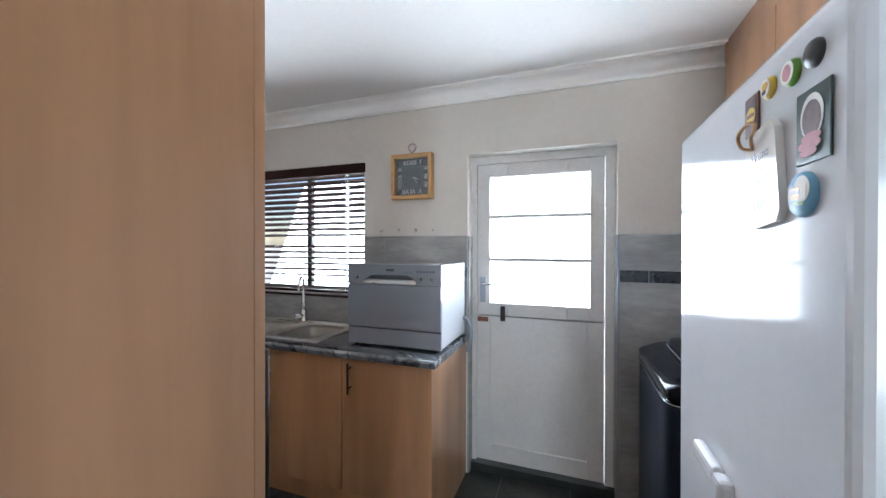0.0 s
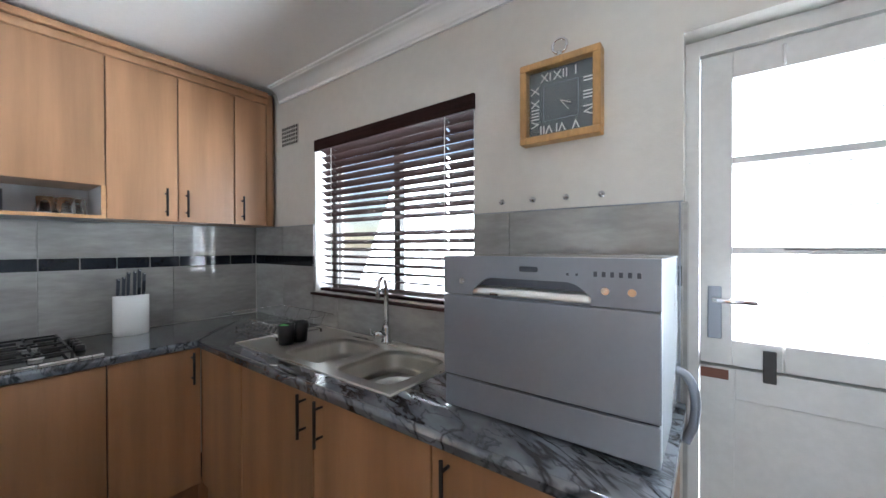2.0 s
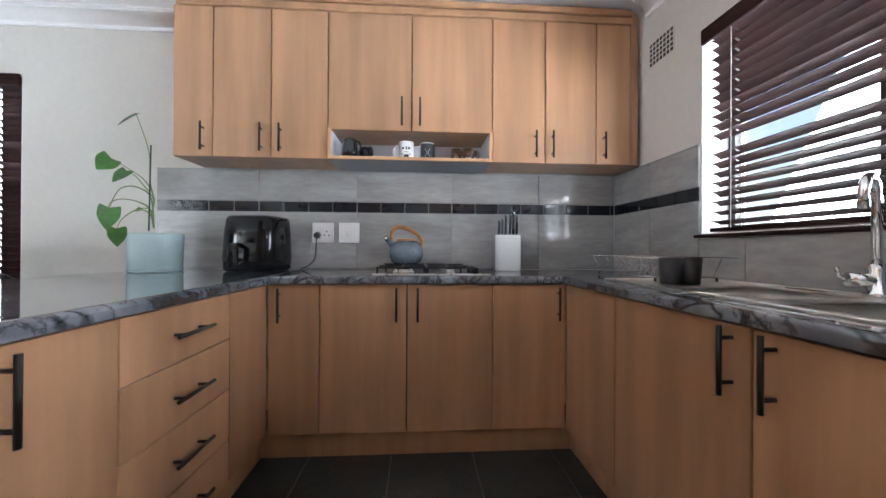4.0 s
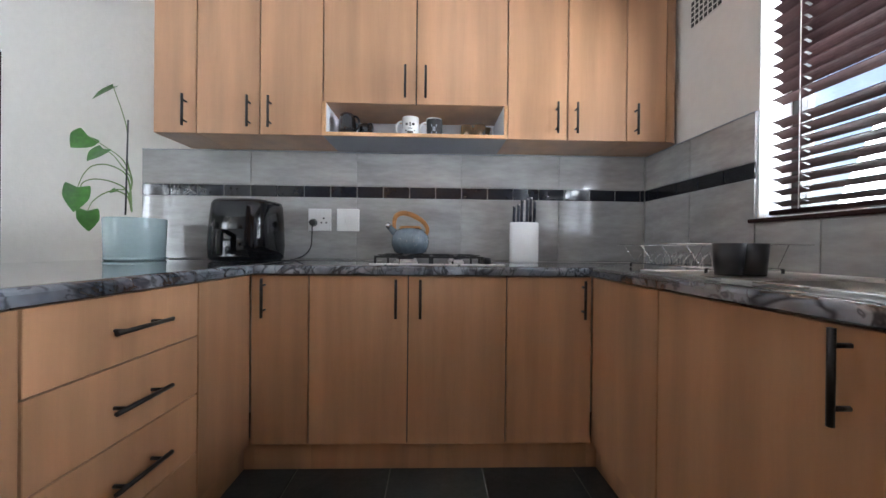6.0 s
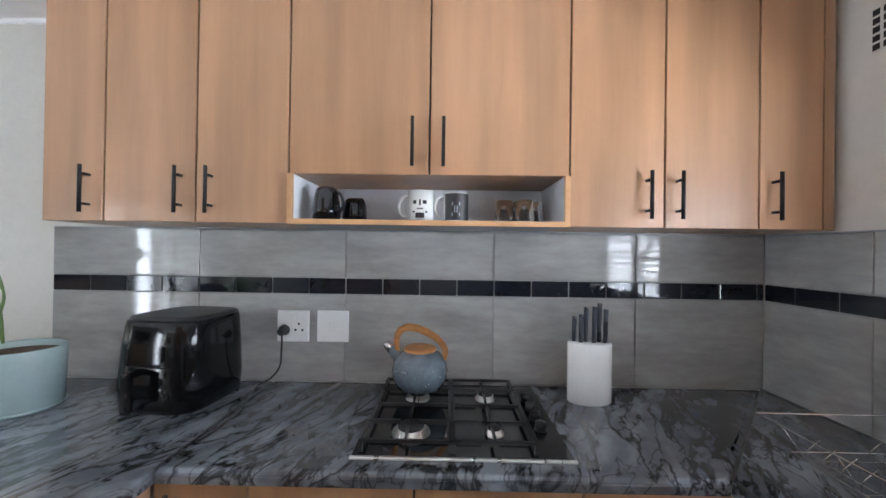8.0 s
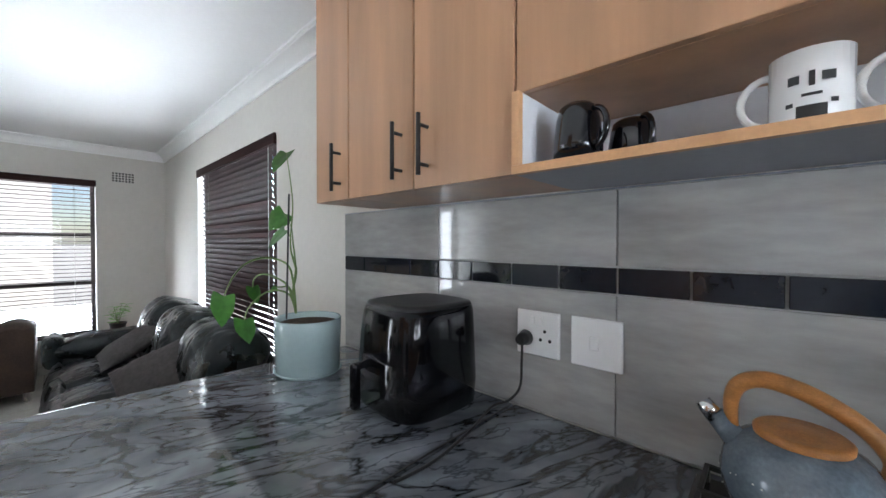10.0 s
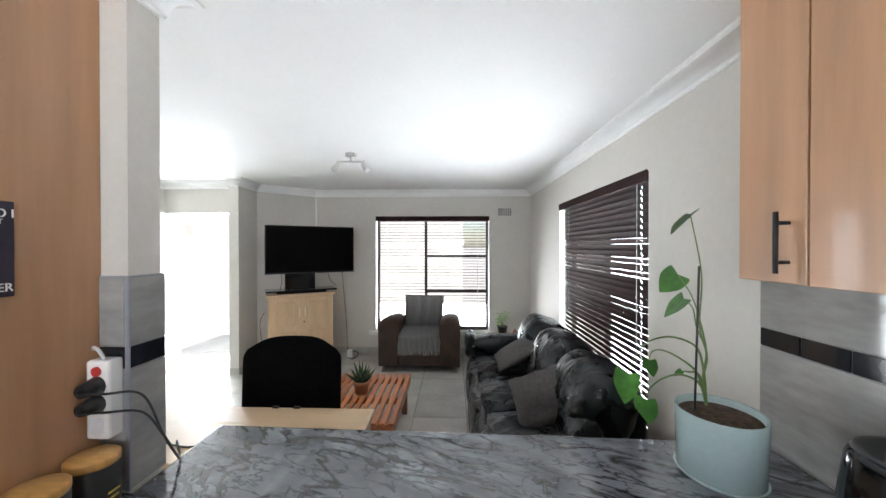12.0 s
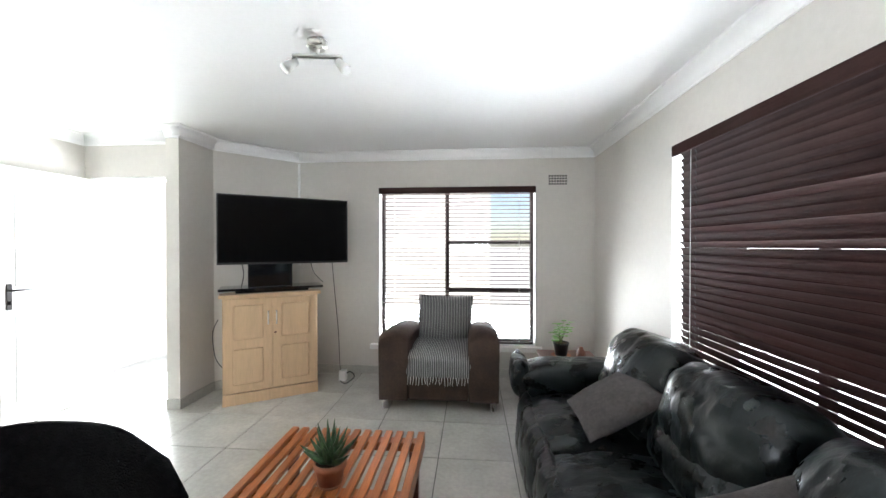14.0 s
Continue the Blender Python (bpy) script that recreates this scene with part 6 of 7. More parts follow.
def creased(bm, amount, freq):
    """Soft dents and sharp folds in stuffed leather."""
    for v in bm.verts:
        p = v.co
        soft = noise.noise((p.x * freq, p.y * freq * 1.3, p.z * freq * 1.6))
        fold = max(0.0, 0.16 - abs(noise.noise((p.x * freq * 1.1 + 9, p.y * freq * 1.9 + 0.5 * soft, p.z * freq * 0.9)))) / 0.16
        v.co = p + Vector((0.75, 0.1, 0.65)) * amount * (soft * 1.1 - fold * 0.65)
    return bm


for y in SEATS:
    part("seat_cushion", creased(pillow(bmesh.new(), (0.66, 0.665, 0.14), 0.105, Matrix.Translation((-2.80, y, 0.36)), 40, 0.5, 0.06), 0.01, 7), LEATHER, sf)
    part("back_cushion", creased(pillow(bmesh.new(), (0.665, 0.45, 0.2), 0.205, FACE(y, -3.185, 0.685, 16), 48, 0.48, 0.15), 0.009, 7), LEATHER, sf)
    part("lumbar_roll", creased(pillow(bmesh.new(), (0.68, 0.25, 0.14), 0.115, FACE(y, -3.06, 0.53, 12), 34, 0.5, 0.08), 0.009, 8), LEATHER, sf)
    part("footrest_panel", creased(pillow(bmesh.new(), (0.70, 0.40, 0.1), 0.07, FACE(y, -2.50, 0.24, 4), 14, 0.5), 0.01, 8), LEATHER, sf)
part("back", B((-3.40, -3.48, 0.06), (-3.26, -1.52, 0.72), 0.05, 4), LEATHER, sf)
for y0, y1 in ((-3.74, -3.47), (-1.45, -1.18)):
    ym = (y0 + y1) / 2
    ar = part("arm", creased(B((-3.12 if y0 > -2 else -3.34, y0 + 0.01, 0.05), (-2.50, y1 - 0.01, 0.48), 0.05, 4), 0.006, 6), LEATHER, sf)
    part("arm_pad", creased(pillow(bmesh.new(), (0.64 if y0 > -2 else 0.86, 0.31, 0.16), 0.10, Matrix.Translation((-2.81 if y0 > -2 else -2.92, ym, 0.505)), 30, 0.4), 0.009, 7), LEATHER, ar)
    part("arm_front", creased(pillow(bmesh.new(), (0.30, 0.26, 0.14), 0.06, FACE(ym, -2.49, 0.50, 0), 12, 0.4), 0.008, 8), LEATHER, ar)
for x in (-3.08, -2.58):
    for y in (-3.6, -1.3):
        part("foot", C((x, y, 0.001), (x, y, 0.06), 0.025), BLACK, sf)
for at, ex, ey, w in (((-2.885, -2.92, 0.605), (0, 1, -0.05), (-0.855, 0, 0.52), 0.42), ((-2.89, -1.895, 0.61), (-0.09, 0.83, -0.54), (-0.90, 0.16, 0.40), 0.39)):
    cu_ = thing("scatter_cushion", "square grey-brown cloth cushion on the leather sofa", "cushion", (at[0], at[1], at[2] - 0.18), group="cushions on the sofa")
    ex, ey = Vector(ex).normalized(), Vector(ey).normalized()
    ez = ex.cross(ey).normalized()
    ey = ez.cross(ex)
    lie = Matrix.Translation(at) @ Matrix((ex, ey, ez)).transposed().to_4x4()
    part("cover", pillow(bmesh.new(), (w, w, 0.05), 0.06, lie, 20, 0.7), CUSHION, cu_)

# ---- armchair ----
ac = thing("armchair", "brown suede armchair with a striped grey throw under the window", "armchair", (-1.85, -4.43, 0))
part("base", B((-2.12, -4.86, 0.09), (-1.60, -4.03, 0.36), 0.02, 3), SUEDE, ac)
for x0, x1 in ((-2.385, -2.115), (-1.605, -1.335)):
    bm_ = bmesh.new()
    nseg = 12
    rings = []
    for y, top in ((-4.02, 0.64), (-4.06, 0.685), (-4.3, 0.68), (-4.84, 0.62), (-4.87, 0.58)):
        r = (x1 - x0) / 2 * (0.94 if y in (-4.02, -4.87) else 1)
        cx_ = (x0 + x1) / 2
        ring = [(cx_ - r * 0.96, 0.09)] + [(cx_ - r * math.cos(a), top - r * 0.62 + r * 0.62 * math.sin(a)) for a in [k * math.pi / nseg for k in range(nseg + 1)]] + [(cx_ + r * 0.96, 0.09)]
        rings.append([bm_.verts.new((px, y, pz)) for px, pz in ring])
    for a, b in zip(rings, rings[1:]):
        for k in range(len(a)):
            bm_.faces.new((a[k], a[(k + 1) % len(a)], b[(k + 1) % len(a)], b[k])).smooth = True
    bm_.faces.new(rings[0])
    bm_.faces.new(rings[-1][::-1])
    bmesh.ops.recalc_face_normals(bm_, faces=bm_.faces[:])
    part("arm", bm_, SUEDE, ac)
part("back", B((-2.13, -4.88, 0.09), (-1.59, -4.68, 0.78), 0.05, 4), SUEDE, ac)
part("seat_cushion", pillow(bmesh.new(), (0.52, 0.62, 0.12), 0.07, Matrix.Translation((-1.86, -4.36, 0.40)), 12, 0.4), SUEDE, ac)
for x in (-2.33, -1.39):
    for y in (-4.08, -4.8):
        part("foot", C((x, y, 0.001), (x, y, 0.09), 0.022), STEEL, ac)
tw = thing("throw_blanket", "black and grey striped woven throw with fringe over the armchair", "throw", (-1.87, -4.2, 0.45))


def sheet(path, x0, x1, thick, wob):
    bm = bmesh.new()
    n = 20
    rows = []
    for i, (y, z) in enumerate(path):
        rows.append([bm.verts.new((x0 + (x1 - x0) * j / n + 0.01 * math.sin(i * 0.7 + j), y + wob * noise.noise((j * 0.4, i * 0.3, 1)), z + wob * noise.noise((j * 0.35, i * 0.4, 3)))) for j in range(n + 1)])
    for a, b in zip(rows, rows[1:]):
        for j in range(n):
            bm.faces.new((a[j], a[j + 1], b[j + 1], b[j])).smooth = True
    bmesh.ops.recalc_face_normals(bm, faces=bm.faces[:])
    bmesh.ops.solidify(bm, geom=bm.faces[:], thickness=thick)
    return bm


ptsb = [(v.y, v.z) for v in curve_pts([(0, -4.70, 0.48), (0, -4.6, 0.49), (0, -4.4, 0.50), (0, -4.15, 0.495), (0, -4.02, 0.465), (0, -4.0, 0.40), (0, -3.998, 0.30)], 5)]
part("cloth", sheet(ptsb, -2.13, -1.60, 0.006, 0.012), THROW, tw)
for k in range(44):
    x = -2.125 + k * 0.0121
    dz = random.uniform(0.045, 0.07)
    part("fringe", tube(bmesh.new(), [(x, -3.998, 0.305), (x + random.uniform(-0.004, 0.004), -3.993, 0.28), (x + random.uniform(-0.01, 0.01), -3.996, 0.30 - dz)], 0.0032, 4), CARD if k % 2 else CUSHION, tw)
bcs = thing("back_cushion", "tall striped grey cushion leaning in the armchair", "cushion", (-1.88, -4.6, 0.47))
part("cover", pillow(bmesh.new(), (0.54, 0.50, 0.08), 0.075, Matrix.Translation((-1.885, -4.575, 0.685)) @ Matrix.Rotation(radians(-12), 4, "X") @ Matrix.Rotation(radians(90), 4, "X") @ Matrix.Rotation(radians(2), 4, "Z"), 14, 0.55), THROW, bcs)

# ---- side table by the sofa ----
st = thing("side_table", "small dark red wooden side table in the corner", "table", (-2.98, -4.05, 0))
part("top", B((-3.25, -4.45, 0.41), (-2.76, -3.80, 0.435), 0.004, 1), REDWOOD, st)
for x in (-3.22, -2.83):
    for y in (-4.42, -3.87):
        part("leg", B((x, y, 0.001), (x + 0.04, y + 0.04, 0.41)), REDWOOD, st)
pb = thing("potted_herb", "small leafy herb in a black pot on the side table", "plant", (-2.94, -4.25, 0.435))
part("pot", lathe(bmesh.new(), [(0, 0), (0.05, 0), (0.066, 0.1), (0.07, 0.102), (0.07, 0.115), (0.062, 0.115), (0.058, 0.09), (0, 0.09)], (-2.94, -4.25, 0.446), 24), BLACK, pb)
part("saucer", lathe(bmesh.new(), [(0, 0), (0.07, 0), (0.085, 0.012), (0.08, 0.012), (0.066, 0.004), (0, 0.004)], (-2.94, -4.25, 0.436), 24), TERRACOTTA, pb)
part("soil", lathe(bmesh.new(), [(0.06, 0.105), (0, 0.108)], (-2.94, -4.25, 0.446), 20), SOIL, pb)
random.seed(9)
for k in range(9):
    a = 2.4 * k
    tipp = Vector((-2.94 + 0.085 * math.cos(a) * random.uniform(0.4, 1), -4.25 + 0.085 * math.sin(a) * random.uniform(0.4, 1), 0.62 + random.uniform(0, 0.16)))
    part("stem", tube(bmesh.new(), [(-2.94, -4.25, 0.55), tuple((Vector((-2.94, -4.25, 0.56)) + tipp) / 2 + Vector((0, 0, 0.02))), tuple(tipp)], 0.002, 5), STEM, pb)
    for j in range(4):
        b = a + j * 1.6
        base = tipp - Vector((0, 0, 0.025 * j))
        part("leaf", heart_leaf(bmesh.new(), base, base + Vector((0.062 * math.cos(b), 0.062 * math.sin(b), 0.008)), 0.045, (0, 0, 1), n=5), LEAF_LIGHT, pb)
bo = thing("small_bottle", "small dark brown bottle on the side table", "bottle", (-3.10, -4.2, 0.435))
part("bottle", lathe(bmesh.new(), [(0, 0), (0.036, 0), (0.038, 0.005), (0.038, 0.06), (0.02, 0.08), (0.016, 0.1), (0, 0.1)], (-3.10, -4.2, 0.436), 20), REDWOOD, bo)

# ---- television and its cabinet ----
CA = (0.03, -3.95, 0.0)
tc = thing("tv_cabinet", "pale maple corner cabinet with two panelled doors", "cabinet", CA, 211.2)
part("body", prism(bmesh.new(), [(0.0, 0.022), (0.80, 0.022), (0.80, 0.10), (0.62, 0.36), (0.22, 0.36), (0.0, 0.12)], 0.10, 0.955), MAPLE, tc, local=True)
part("plinth", prism(bmesh.new(), [(0.0, 0.0), (0.80, 0.0), (0.80, 0.1), (0.62, 0.35), (0.22, 0.35), (0.0, 0.12)], 0.001, 0.099), MAPLE, tc, local=True)
part("top", prism(bmesh.new(), [(-0.025, -0.02), (0.825, -0.02), (0.825, 0.11), (0.63, 0.38), (0.21, 0.38), (-0.025, 0.13)], 0.956, 0.985), MAPLE, tc, local=True)
for x0, x1, hx in ((0.012, 0.398, 0.365), (0.402, 0.788, 0.435)):
    d = part("door", B((x0, 0.0, 0.112), (x1, 0.021, 0.945), 0.003, 1), MAPLE, tc, local=True)
    for z0, z1 in ((0.18, 0.50), (0.58, 0.89)):
        pn = bmesh.new()
        box(pn, (x0 + 0.07, -0.012, z0), (x1 - 0.07, 0.001, z1), 0.01, 1)
        part("panel", pn, MAPLE, d, local=True)
    part("handle", tube(bmesh.new(), [(hx, 0.0, 0.70), (hx, -0.025, 0.71), (hx, -0.03, 0.76), (hx, -0.025, 0.81), (hx, 0.0, 0.82)], 0.006, 8), STEEL, d, "curved silver handle", local=True)
part("keyhole", C((0.425, -0.003, 0.62), (0.425, 0.001, 0.62), 0.01), REDWOOD, tc, local=True)
sb = thing("tv_shelf", "black glass stand shelf on the corner cabinet", "shelf", (0.03, -3.95, 0.985), 211.2)
part("shelf", B((-0.03, 0.0, 0.03), (0.85, 0.3, 0.052), 0.003, 1), GLOSS, sb, local=True)
part("shelf_block", B((0.1, 0.06, 0.001), (0.72, 0.26, 0.03)), GLOSS, sb, local=True)
TM = (0.073, -3.946, 1.25)
tv = thing("television", "large flat black television, switched off, on a stand", "television", TM, 213.3)
part("casing", B((0.0, 0.0, 0.0), (1.14, 0.035, 0.63), 0.004), BLACK, tv, local=True)
part("screen", B((0.012, -0.002, 0.02), (1.128, 0.0005, 0.618)), SCREEN, tv, local=True)
part("rear_housing", B((0.2, 0.034, 0.06), (0.94, 0.075, 0.45), 0.012), BLACK, tv, local=True)
part("stand", B((0.24, 0.045, -0.212), (0.62, 0.06, 0.1), 0.004), GLOSS, tv, local=True)
tcab = thing("tv_cables", "thin black cables hanging behind the television", "cable", (-0.7, -4.6, 0.2))
for pts in ([(-0.70, -4.60, 1.3), (-0.72, -4.64, 0.9), (-0.74, -4.68, 0.5), (-0.75, -4.70, 0.13), (-0.80, -4.66, 0.01)], [(0.14, -4.05, 0.75), (0.20, -4.06, 0.62), (0.19, -4.08, 0.4), (0.14, -4.10, 0.3)], [(-0.05, -4.11, 1.26), (-0.06, -4.12, 1.15), (-0.03, -4.13, 1.04)], [(-0.56, -4.42, 1.26), (-0.58, -4.45, 1.15), (-0.66, -4.47, 1.06)]):
    part("cord", tube(bmesh.new(), curve_pts(pts, 7), 0.004, 6), BLACK, tcab)
part("cord", tube(bmesh.new(), curve_pts([(-0.78, -4.62, 0.012), (-0.86, -4.56, 0.01), (-0.93, -4.62, 0.06), (-0.86, -4.68, 0.09), (-0.78, -4.66, 0.03)], 7), 0.006, 6), BLACK, tcab)
ad = thing("plug_adapter", "white multi-plug adapter on the floor", "power strip", (-0.78, -4.66, 0))
part("body", B((-0.83, -4.70, 0.002), (-0.76, -4.63, 0.11), 0.006), WHITE_CHINA, ad)
solo("cable_trunking", B((-0.222, YS + 0.001, 1.2), (-0.20, YS + 0.022, 2.337), 0.002, 1), WHITE, "white plastic cable trunking down the wall", "trunking")


# ---- ceiling lamps, mirror, side table at the entrance ----
def spot_bar(x, y, a, n, label):
    lt = thing("ceiling_lamp", label, "lamp", (x, y, ZC - 0.1), a)
    part("base", lathe(bmesh.new(), [(0, 0.1), (0.05, 0.1), (0.05, 0.075), (0.046, 0.07), (0, 0.07)], (0, 0, -0.001), 24), STEEL, lt, local=True)
    part("stem", C((0, 0, 0.03), (0, 0, 0.07), 0.01), STEEL, lt, local=True)
    w = 0.125 if n > 1 else 0.03
    part("bar", B((-w, -0.012, 0.018), (w, 0.012, 0.032), 0.003, 1), STEEL, lt, local=True)
    for s in ((-1, 1) if n > 1 else (1,)):
        p = Vector((s * (w - 0.02), 0, 0.02))
        sp_ = part("spot", C(p + Vector((0, 0, -0.02)), p + Vector((s * 0.045, 0.03, -0.075)), 0.02, 0.028), STEEL, lt, local=True)
        part("bulb", C(p + Vector((s * 0.0455, 0.0304, -0.0755)), p + Vector((s * 0.047, 0.0312, -0.077)), 0.024), WHITE_CHINA, sp_, local=True)
        part("arm", C(p, p + Vector((0, 0, -0.03)), 0.006), STEEL, lt, local=True)


spot_bar(-1.37, -2.74, 8, 2, "brushed steel two-spot ceiling lamp, switched off")
spot_bar(1.17, -3.2, 40, 1, "small brushed steel spotlight near the front door, off")
mr = thing("wall_mirror", "oak-framed mirror on the entrance wall", "mirror", (XE, -2.7, 1.29))
f = bmesh.new()
MY0, MY1, MZ0, MZ1 = -3.215, -2.25, 1.29, 1.895
for a, b in (((MY0, MZ0), (MY1, MZ0 + 0.065)), ((MY0, MZ1 - 0.065), (MY1, MZ1)), ((MY0, MZ0 + 0.065), (MY0 + 0.065, MZ1 - 0.065)), ((MY1 - 0.065, MZ0 + 0.065), (MY1, MZ1 - 0.065))):
    box(f, (XE - 0.03, a[0], a[1]), (XE - 0.001, b[0], b[1]), 0.004, 1)
part("frame", f, PINE, mr)
part("glass", B((XE - 0.014, MY0 + 0.06, MZ0 + 0.06), (XE - 0.008, MY1 - 0.06, MZ1 - 0.06)), MIRROR, mr)
hs = thing("half_moon_table", "black carved half-moon side table with cabriole legs", "table", (1.25, -2.7, 0))
tp_ = [(1.462, -3.1), (1.462, -2.3)] + [(1.462 - 0.43 * math.sin(a), -2.7 + 0.40 * math.cos(a)) for a in [k * math.pi / 16 for k in range(1, 16)]]
part("top", prism(bmesh.new(), tp_[::-1], 0.53, 0.552), GLOSS, hs)
ap_ = [(1.46, -3.07), (1.46, -2.33)] + [(1.46 - 0.395 * math.sin(a), -2.7 + 0.37 * math.cos(a)) for a in [k * math.pi / 16 for k in range(1, 16)]]
part("apron", prism(bmesh.new(), ap_[::-1], 0.46, 0.529), GLOSS, hs)
for k in range(13):
    a = (k + 1) * math.pi / 14
    part("carved_drop", lathe(bmesh.new(), [(0, 0), (0.02, 0.01), (0.022, 0.03), (0, 0.045)], (1.46 - 0.4 * math.sin(a), -2.7 + 0.375 * math.cos(a), 0.44), 10), GLOSS, hs)
for x, y, dx, dy in ((1.08, -2.97, -0.06, -0.05), (1.42, -3.03, 0.0, -0.05), (1.08, -2.43, -0.06, 0.05), (1.42, -2.37, 0.0, 0.05)):
    cp = curve_pts([(x, y, 0.47), (x + dx * 0.5, y + dy * 0.5, 0.38), (x + dx * 0.1, y + dy * 0.1, 0.2), (x - dx * 0.1, y - dy * 0.1, 0.07), (x + dx * 0.5, y + dy * 0.5, 0.02)], 5)
    lg = part("leg", tube(bmesh.new(), cp, [0.034 - 0.02 * min(1, k / 14) for k in range(len(cp))], 10), GLOSS, hs)
    part("pad_foot", lathe(bmesh.new(), [(0, 0), (0.035, 0), (0.036, 0.012), (0.02, 0.025), (0, 0.026)], (x + dx * 0.5, y + dy * 0.5, 0.002), 16), GLOSS, lg)
gp = thing("leafy_plant", "bushy bright green plant in a grey bowl on the carved table", "plant", (1.24, -2.75, 0.552))
part("pot", lathe(bmesh.new(), [(0, 0.014), (0.09, 0.014), (0.13, 0.07), (0.14, 0.15), (0.135, 0.152), (0.12, 0.12), (0, 0.12)], (1.24, -2.75, 0.552), 28), GRAPHITE, gp)
part("saucer", lathe(bmesh.new(), [(0, 0), (0.1, 0), (0.12, 0.013), (0.115, 0.013), (0.09, 0.004), (0, 0.004)], (1.24, -2.75, 0.553), 28), TERRACOTTA, gp)
random.seed(21)
for k in range(70):
    a, r = random.uniform(0, 2 * math.pi), random.uniform(0.02, 0.2)
    z = 0.89 - 1.6 * r * r * 2 + random.uniform(-0.12, 0.03)
    p = Vector((1.24 + min(0.18, r * math.cos(a)), -2.75 + r * math.sin(a), z))
    d = Vector((math.cos(a), math.sin(a), random.uniform(-0.7, 0.2))).normalized()
    part("leaf", heart_leaf(bmesh.new(), p, p + d * random.uniform(0.075, 0.11), random.uniform(0.065, 0.095), (d.x * 0.3, d.y * 0.3, 1), n=5), LEAF_LIGHT, gp)
    if k % 3 == 0:
        part("stem", tube(bmesh.new(), [(1.24, -2.75, 0.68), tuple((p + Vector((1.24, -2.75, 0.78))) / 2), tuple(p)], 0.002, 5), STEM, gp)

# ---- wall tiles ----
SHARED = {}


def piece(name, size, at, material, parent, bev=0.0015):
    """A tile as an object of its own; alike tiles share one mesh."""
    key = (name, material.name, *(round(s, 4) for s in size))
    if key not in SHARED:
        SHARED[key] = mesh_of(name, B([-s / 2 for s in size], [s / 2 for s in size], bev, 1), material)
    ob = new(name, SHARED[key])
    ob.parent = parent
    ob.matrix_basis = PLACED.get(parent, Matrix()).inverted() @ Matrix.Translation(at)
    return ob


J = 0.003


def tile_band(parent, axis, face, s, edges, z0, z1, material, name="tile"):
    """Tiles along x or y between the given edges, on the face of a wall that looks along s."""
    for a, b in zip(edges, edges[1:]):
        if b - a < 0.01:
            continue
        g = J if name == "tile" else 0.0055
        mid, w, h = (a + b) / 2, b - a - g, z1 - z0 - g
        d = face + s * 0.0085
        if axis == "y":
            piece(name, (0.007, w, h), (d, mid, (z0 + z1) / 2), material, parent)
        else:
            piece(name, (w, 0.007, h), (mid, d, (z0 + z1) / 2), material, parent)


def run(a, b, step, phase):
    e = [a]
    k = math.ceil((a - phase) / step + 0.05)
    while phase + k * step < b - 0.02:
        e.append(phase + k * step)
        k += 1
    return e + [b]


def splash(name, axis, face, s, a, b, z0, joints, phase, label, z1=1.507, strip=True):
    def P(u, d, z):
        return (face + s * d, u, z) if axis == "y" else (u, face + s * d, z)
    w = thing(name, label, "tiling", P((a + b) / 2, 0, z0), kind="structure")
    part("grout", B(P(a, 0.0, z0), P(b, 0.0055, z1)), GROUT, w)
    if z1 < 1.2:
        tile_band(w, axis, face, s, joints, z0, z1, TILE)
        return w
    if z0 < 0.5:
        tile_band(w, axis, face, s, joints, z0, 0.665, TILE)
        z0 = 0.665
    tile_band(w, axis, face, s, joints, z0, 1.245, TILE)
    tile_band(w, axis, face, s, run(a, b, 0.1515, phase), 1.245, 1.314, STRIP, "border_tile")
    tile_band(w, axis, face, s, joints, 1.314, z1, TILE)
    part("edge_trim", B(P(a, 0.0, z1), P(b, 0.0125, z1 + 0.003)), SILVER, w)
    return w


LT = "glossy mottled grey wall tiles with a black border strip"
splash("tiling_west", "y", XW, 1, -0.845, 2.064, 0.888, [-0.845, -0.234, 0.370, 0.974, 1.548, 2.064], 0.371, LT)
splash("tiling_north_left", "x", YN, -1, XW + 0.013, -2.701, 0.888, [XW + 0.013, -3.06, -2.701], -2.701, LT)
splash("tiling_under_window", "x", YN, -1, -2.699, -1.531, 0.888, [-2.699, -2.46, -1.531], 0, "glossy mottled grey wall tiles under the window", z1=1.071)
splash("tiling_north_middle", "x", YN, -1, -1.529, -0.778, 0.888, [-1.529, -1.36, -0.778], -0.778, LT)
splash("tiling_north_right", "x", YN, -1, 0.084, XK - 0.001, 0.002, [0.084, 0.63, XK - 0.001], 0.084, LT)
splash("tiling_pier_north", "x", -0.52, 1, -1.345, -1.265, 0.888, [-1.345, -1.265], -1.265, LT, z1=1.517)
splash("tiling_pier_west", "y", -1.345, -1, -0.645, -0.508, 0.888, [-0.645, -0.508], -0.508, LT, z1=1.517)
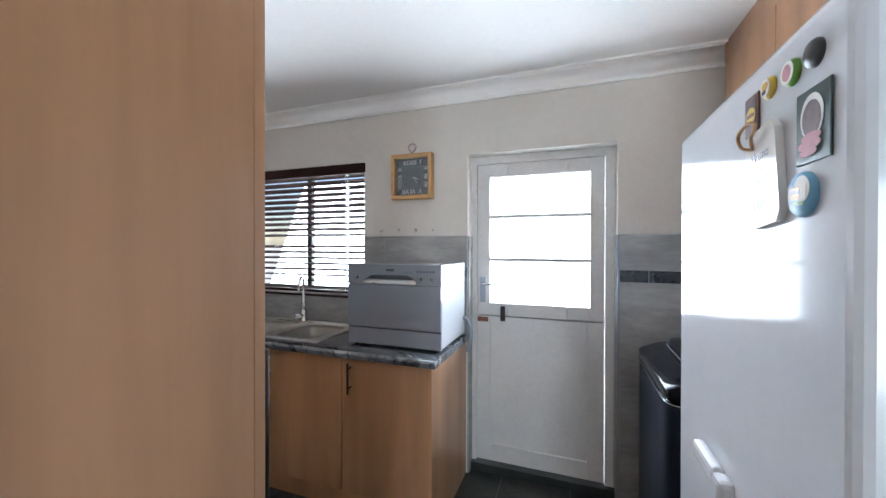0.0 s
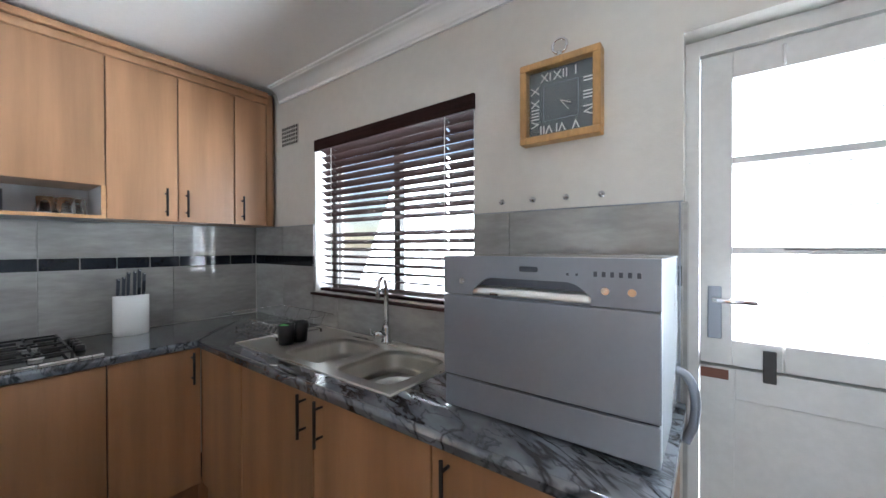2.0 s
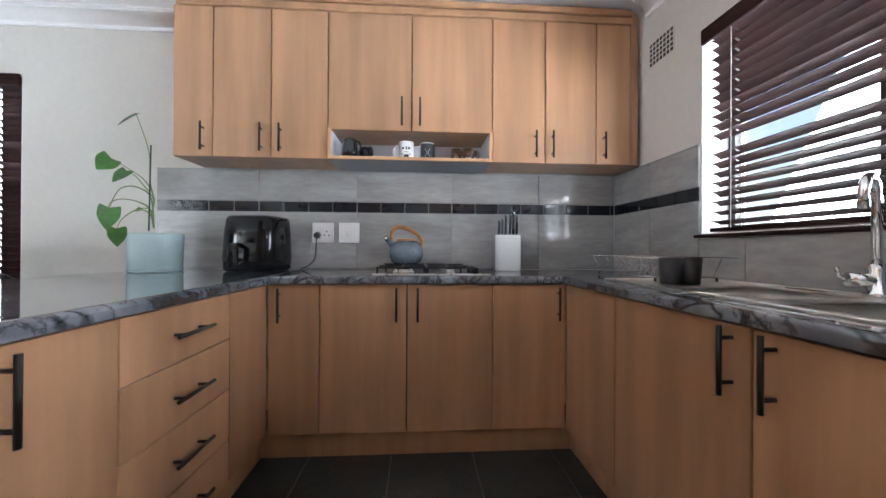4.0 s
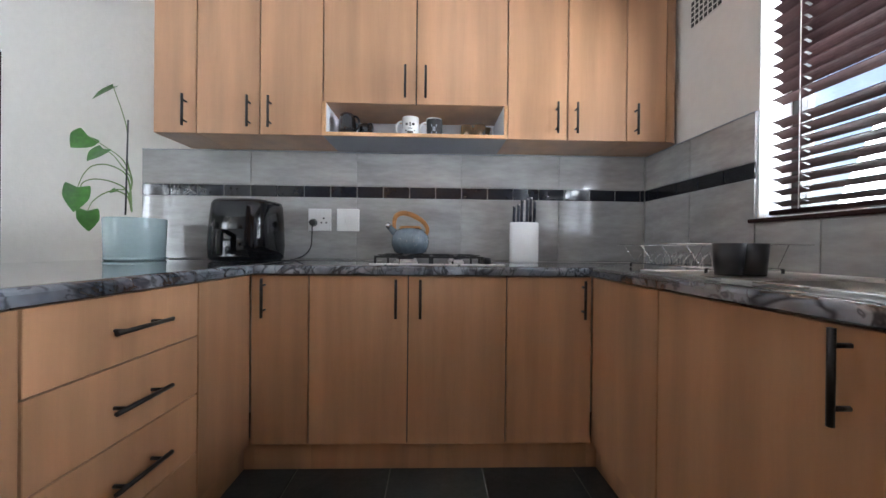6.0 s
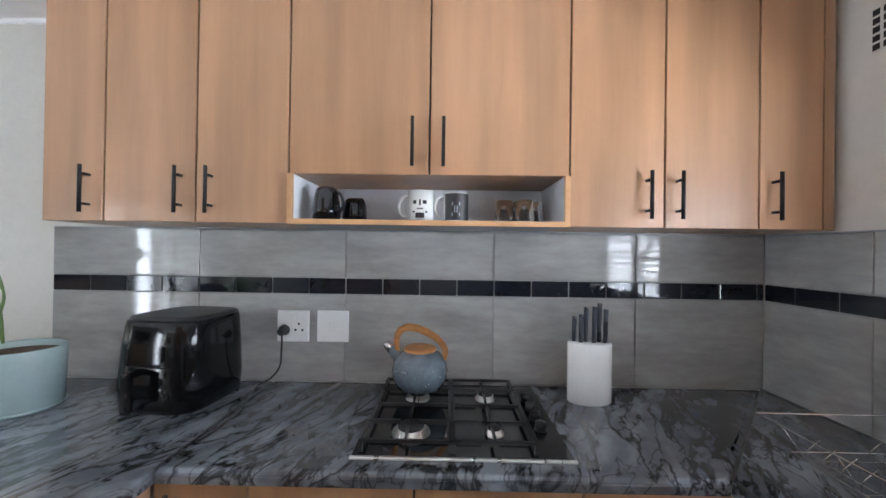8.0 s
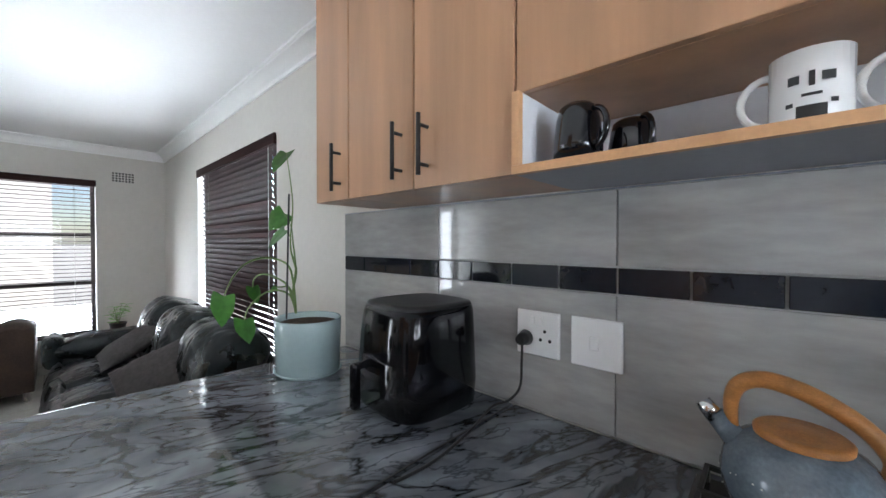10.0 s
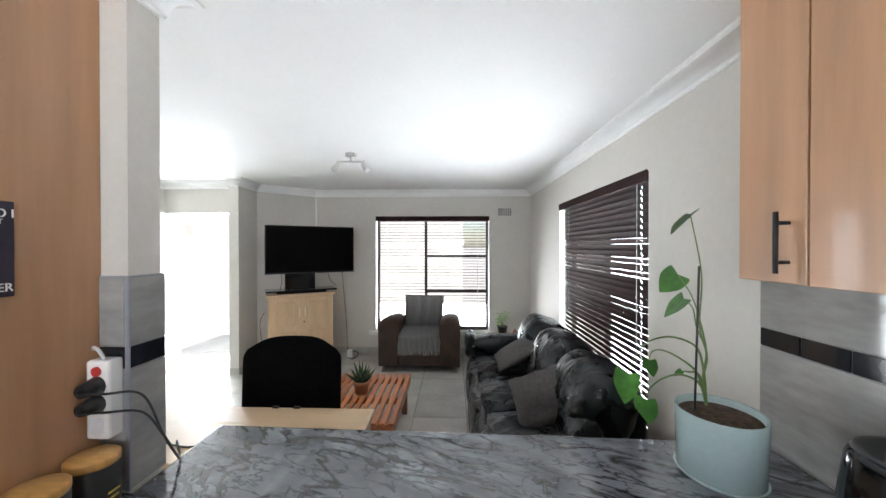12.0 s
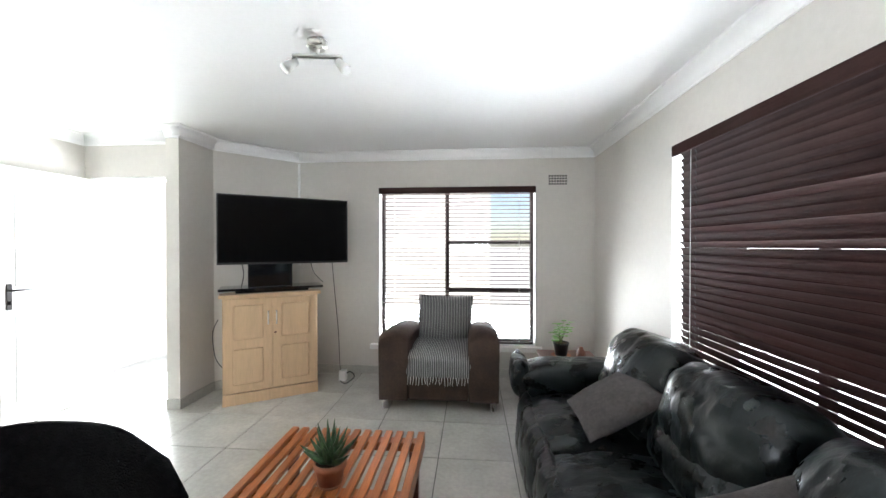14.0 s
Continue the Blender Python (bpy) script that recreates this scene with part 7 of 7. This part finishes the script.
for x, s in ((-0.778, -1), (0.084, 1)):
    solo("corner_trim", B((x - 0.004, YN - 0.014, 0.89 if s < 0 else 0.002), (x + 0.012 * s, YN - 0.0005, 1.51), 0.003, 1), SILVER, "silver edge trim where tiles meet the door reveal", "trim", "structure")
    solo("reveal_tile", B((x, YN + 0.001, 0.002), (x - 0.011 * s, YN + 0.078, 1.507)), TILE, "grey tile lining the door reveal", "tile", "structure")
solo("corner_trim", B((-1.36, -0.512, 0.888), (-1.348, -0.505, 1.518), 0.002, 1), SILVER, "silver trim on the tiled pier corner", "trim", "structure")

# ---- floors ----
fk = thing("floor_kitchen", "dark slate kitchen floor tiles with thin joints", "floor", (-1.2, 0.8, -0.02), kind="structure")
part("bed", B((XW, -0.52, -0.1), (XK, YN + 0.2, -0.0035)), DARK_GROUT, fk)
fx, fy = -2.96, 0.237
for i in range(10):
    for j in range(6):
        x0, y0 = fx + 0.4 * i, fy - 0.4 + 0.4 * j
        x1, y1 = min(x0 + 0.4, XK), min(y0 + 0.4, YN + 0.1)
        if x1 - x0 > 0.03 and y1 - y0 > 0.03:
            piece("floor_tile", (x1 - x0 - 0.004, y1 - y0 - 0.004, 0.006), ((x0 + x1) / 2, (y0 + y1) / 2, -0.002), SLATE, fk)
part("rest", B((XW + 0.001, -0.519, -0.0034), (XK - 0.001, fy - 0.403, 0.0)), SLATE, fk)
fl = thing("floor_living", "pale grey square floor tiles with dark joints", "floor", (-1, -2.7, -0.02), kind="structure")
part("bed", B((XW, YS - 0.01, -0.1), (XE, -0.521, -0.003)), FLOOR_GROUT, fl)
for i in range(-3, 9):
    for j in range(-3, 8):
        x0, y0 = -2.425 + 0.5 * i, -3.85 + 0.495 * j
        x1, y1 = min(x0 + 0.5, XE), min(y0 + 0.495, -0.522)
        x0, y0 = max(x0, XW), max(y0, YS)
        if x1 - x0 > 0.03 and y1 - y0 > 0.03:
            piece("floor_tile", (x1 - x0 - 0.005, y1 - y0 - 0.005, 0.006), ((x0 + x1) / 2, (y0 + y1) / 2, -0.002), FLOOR, fl)
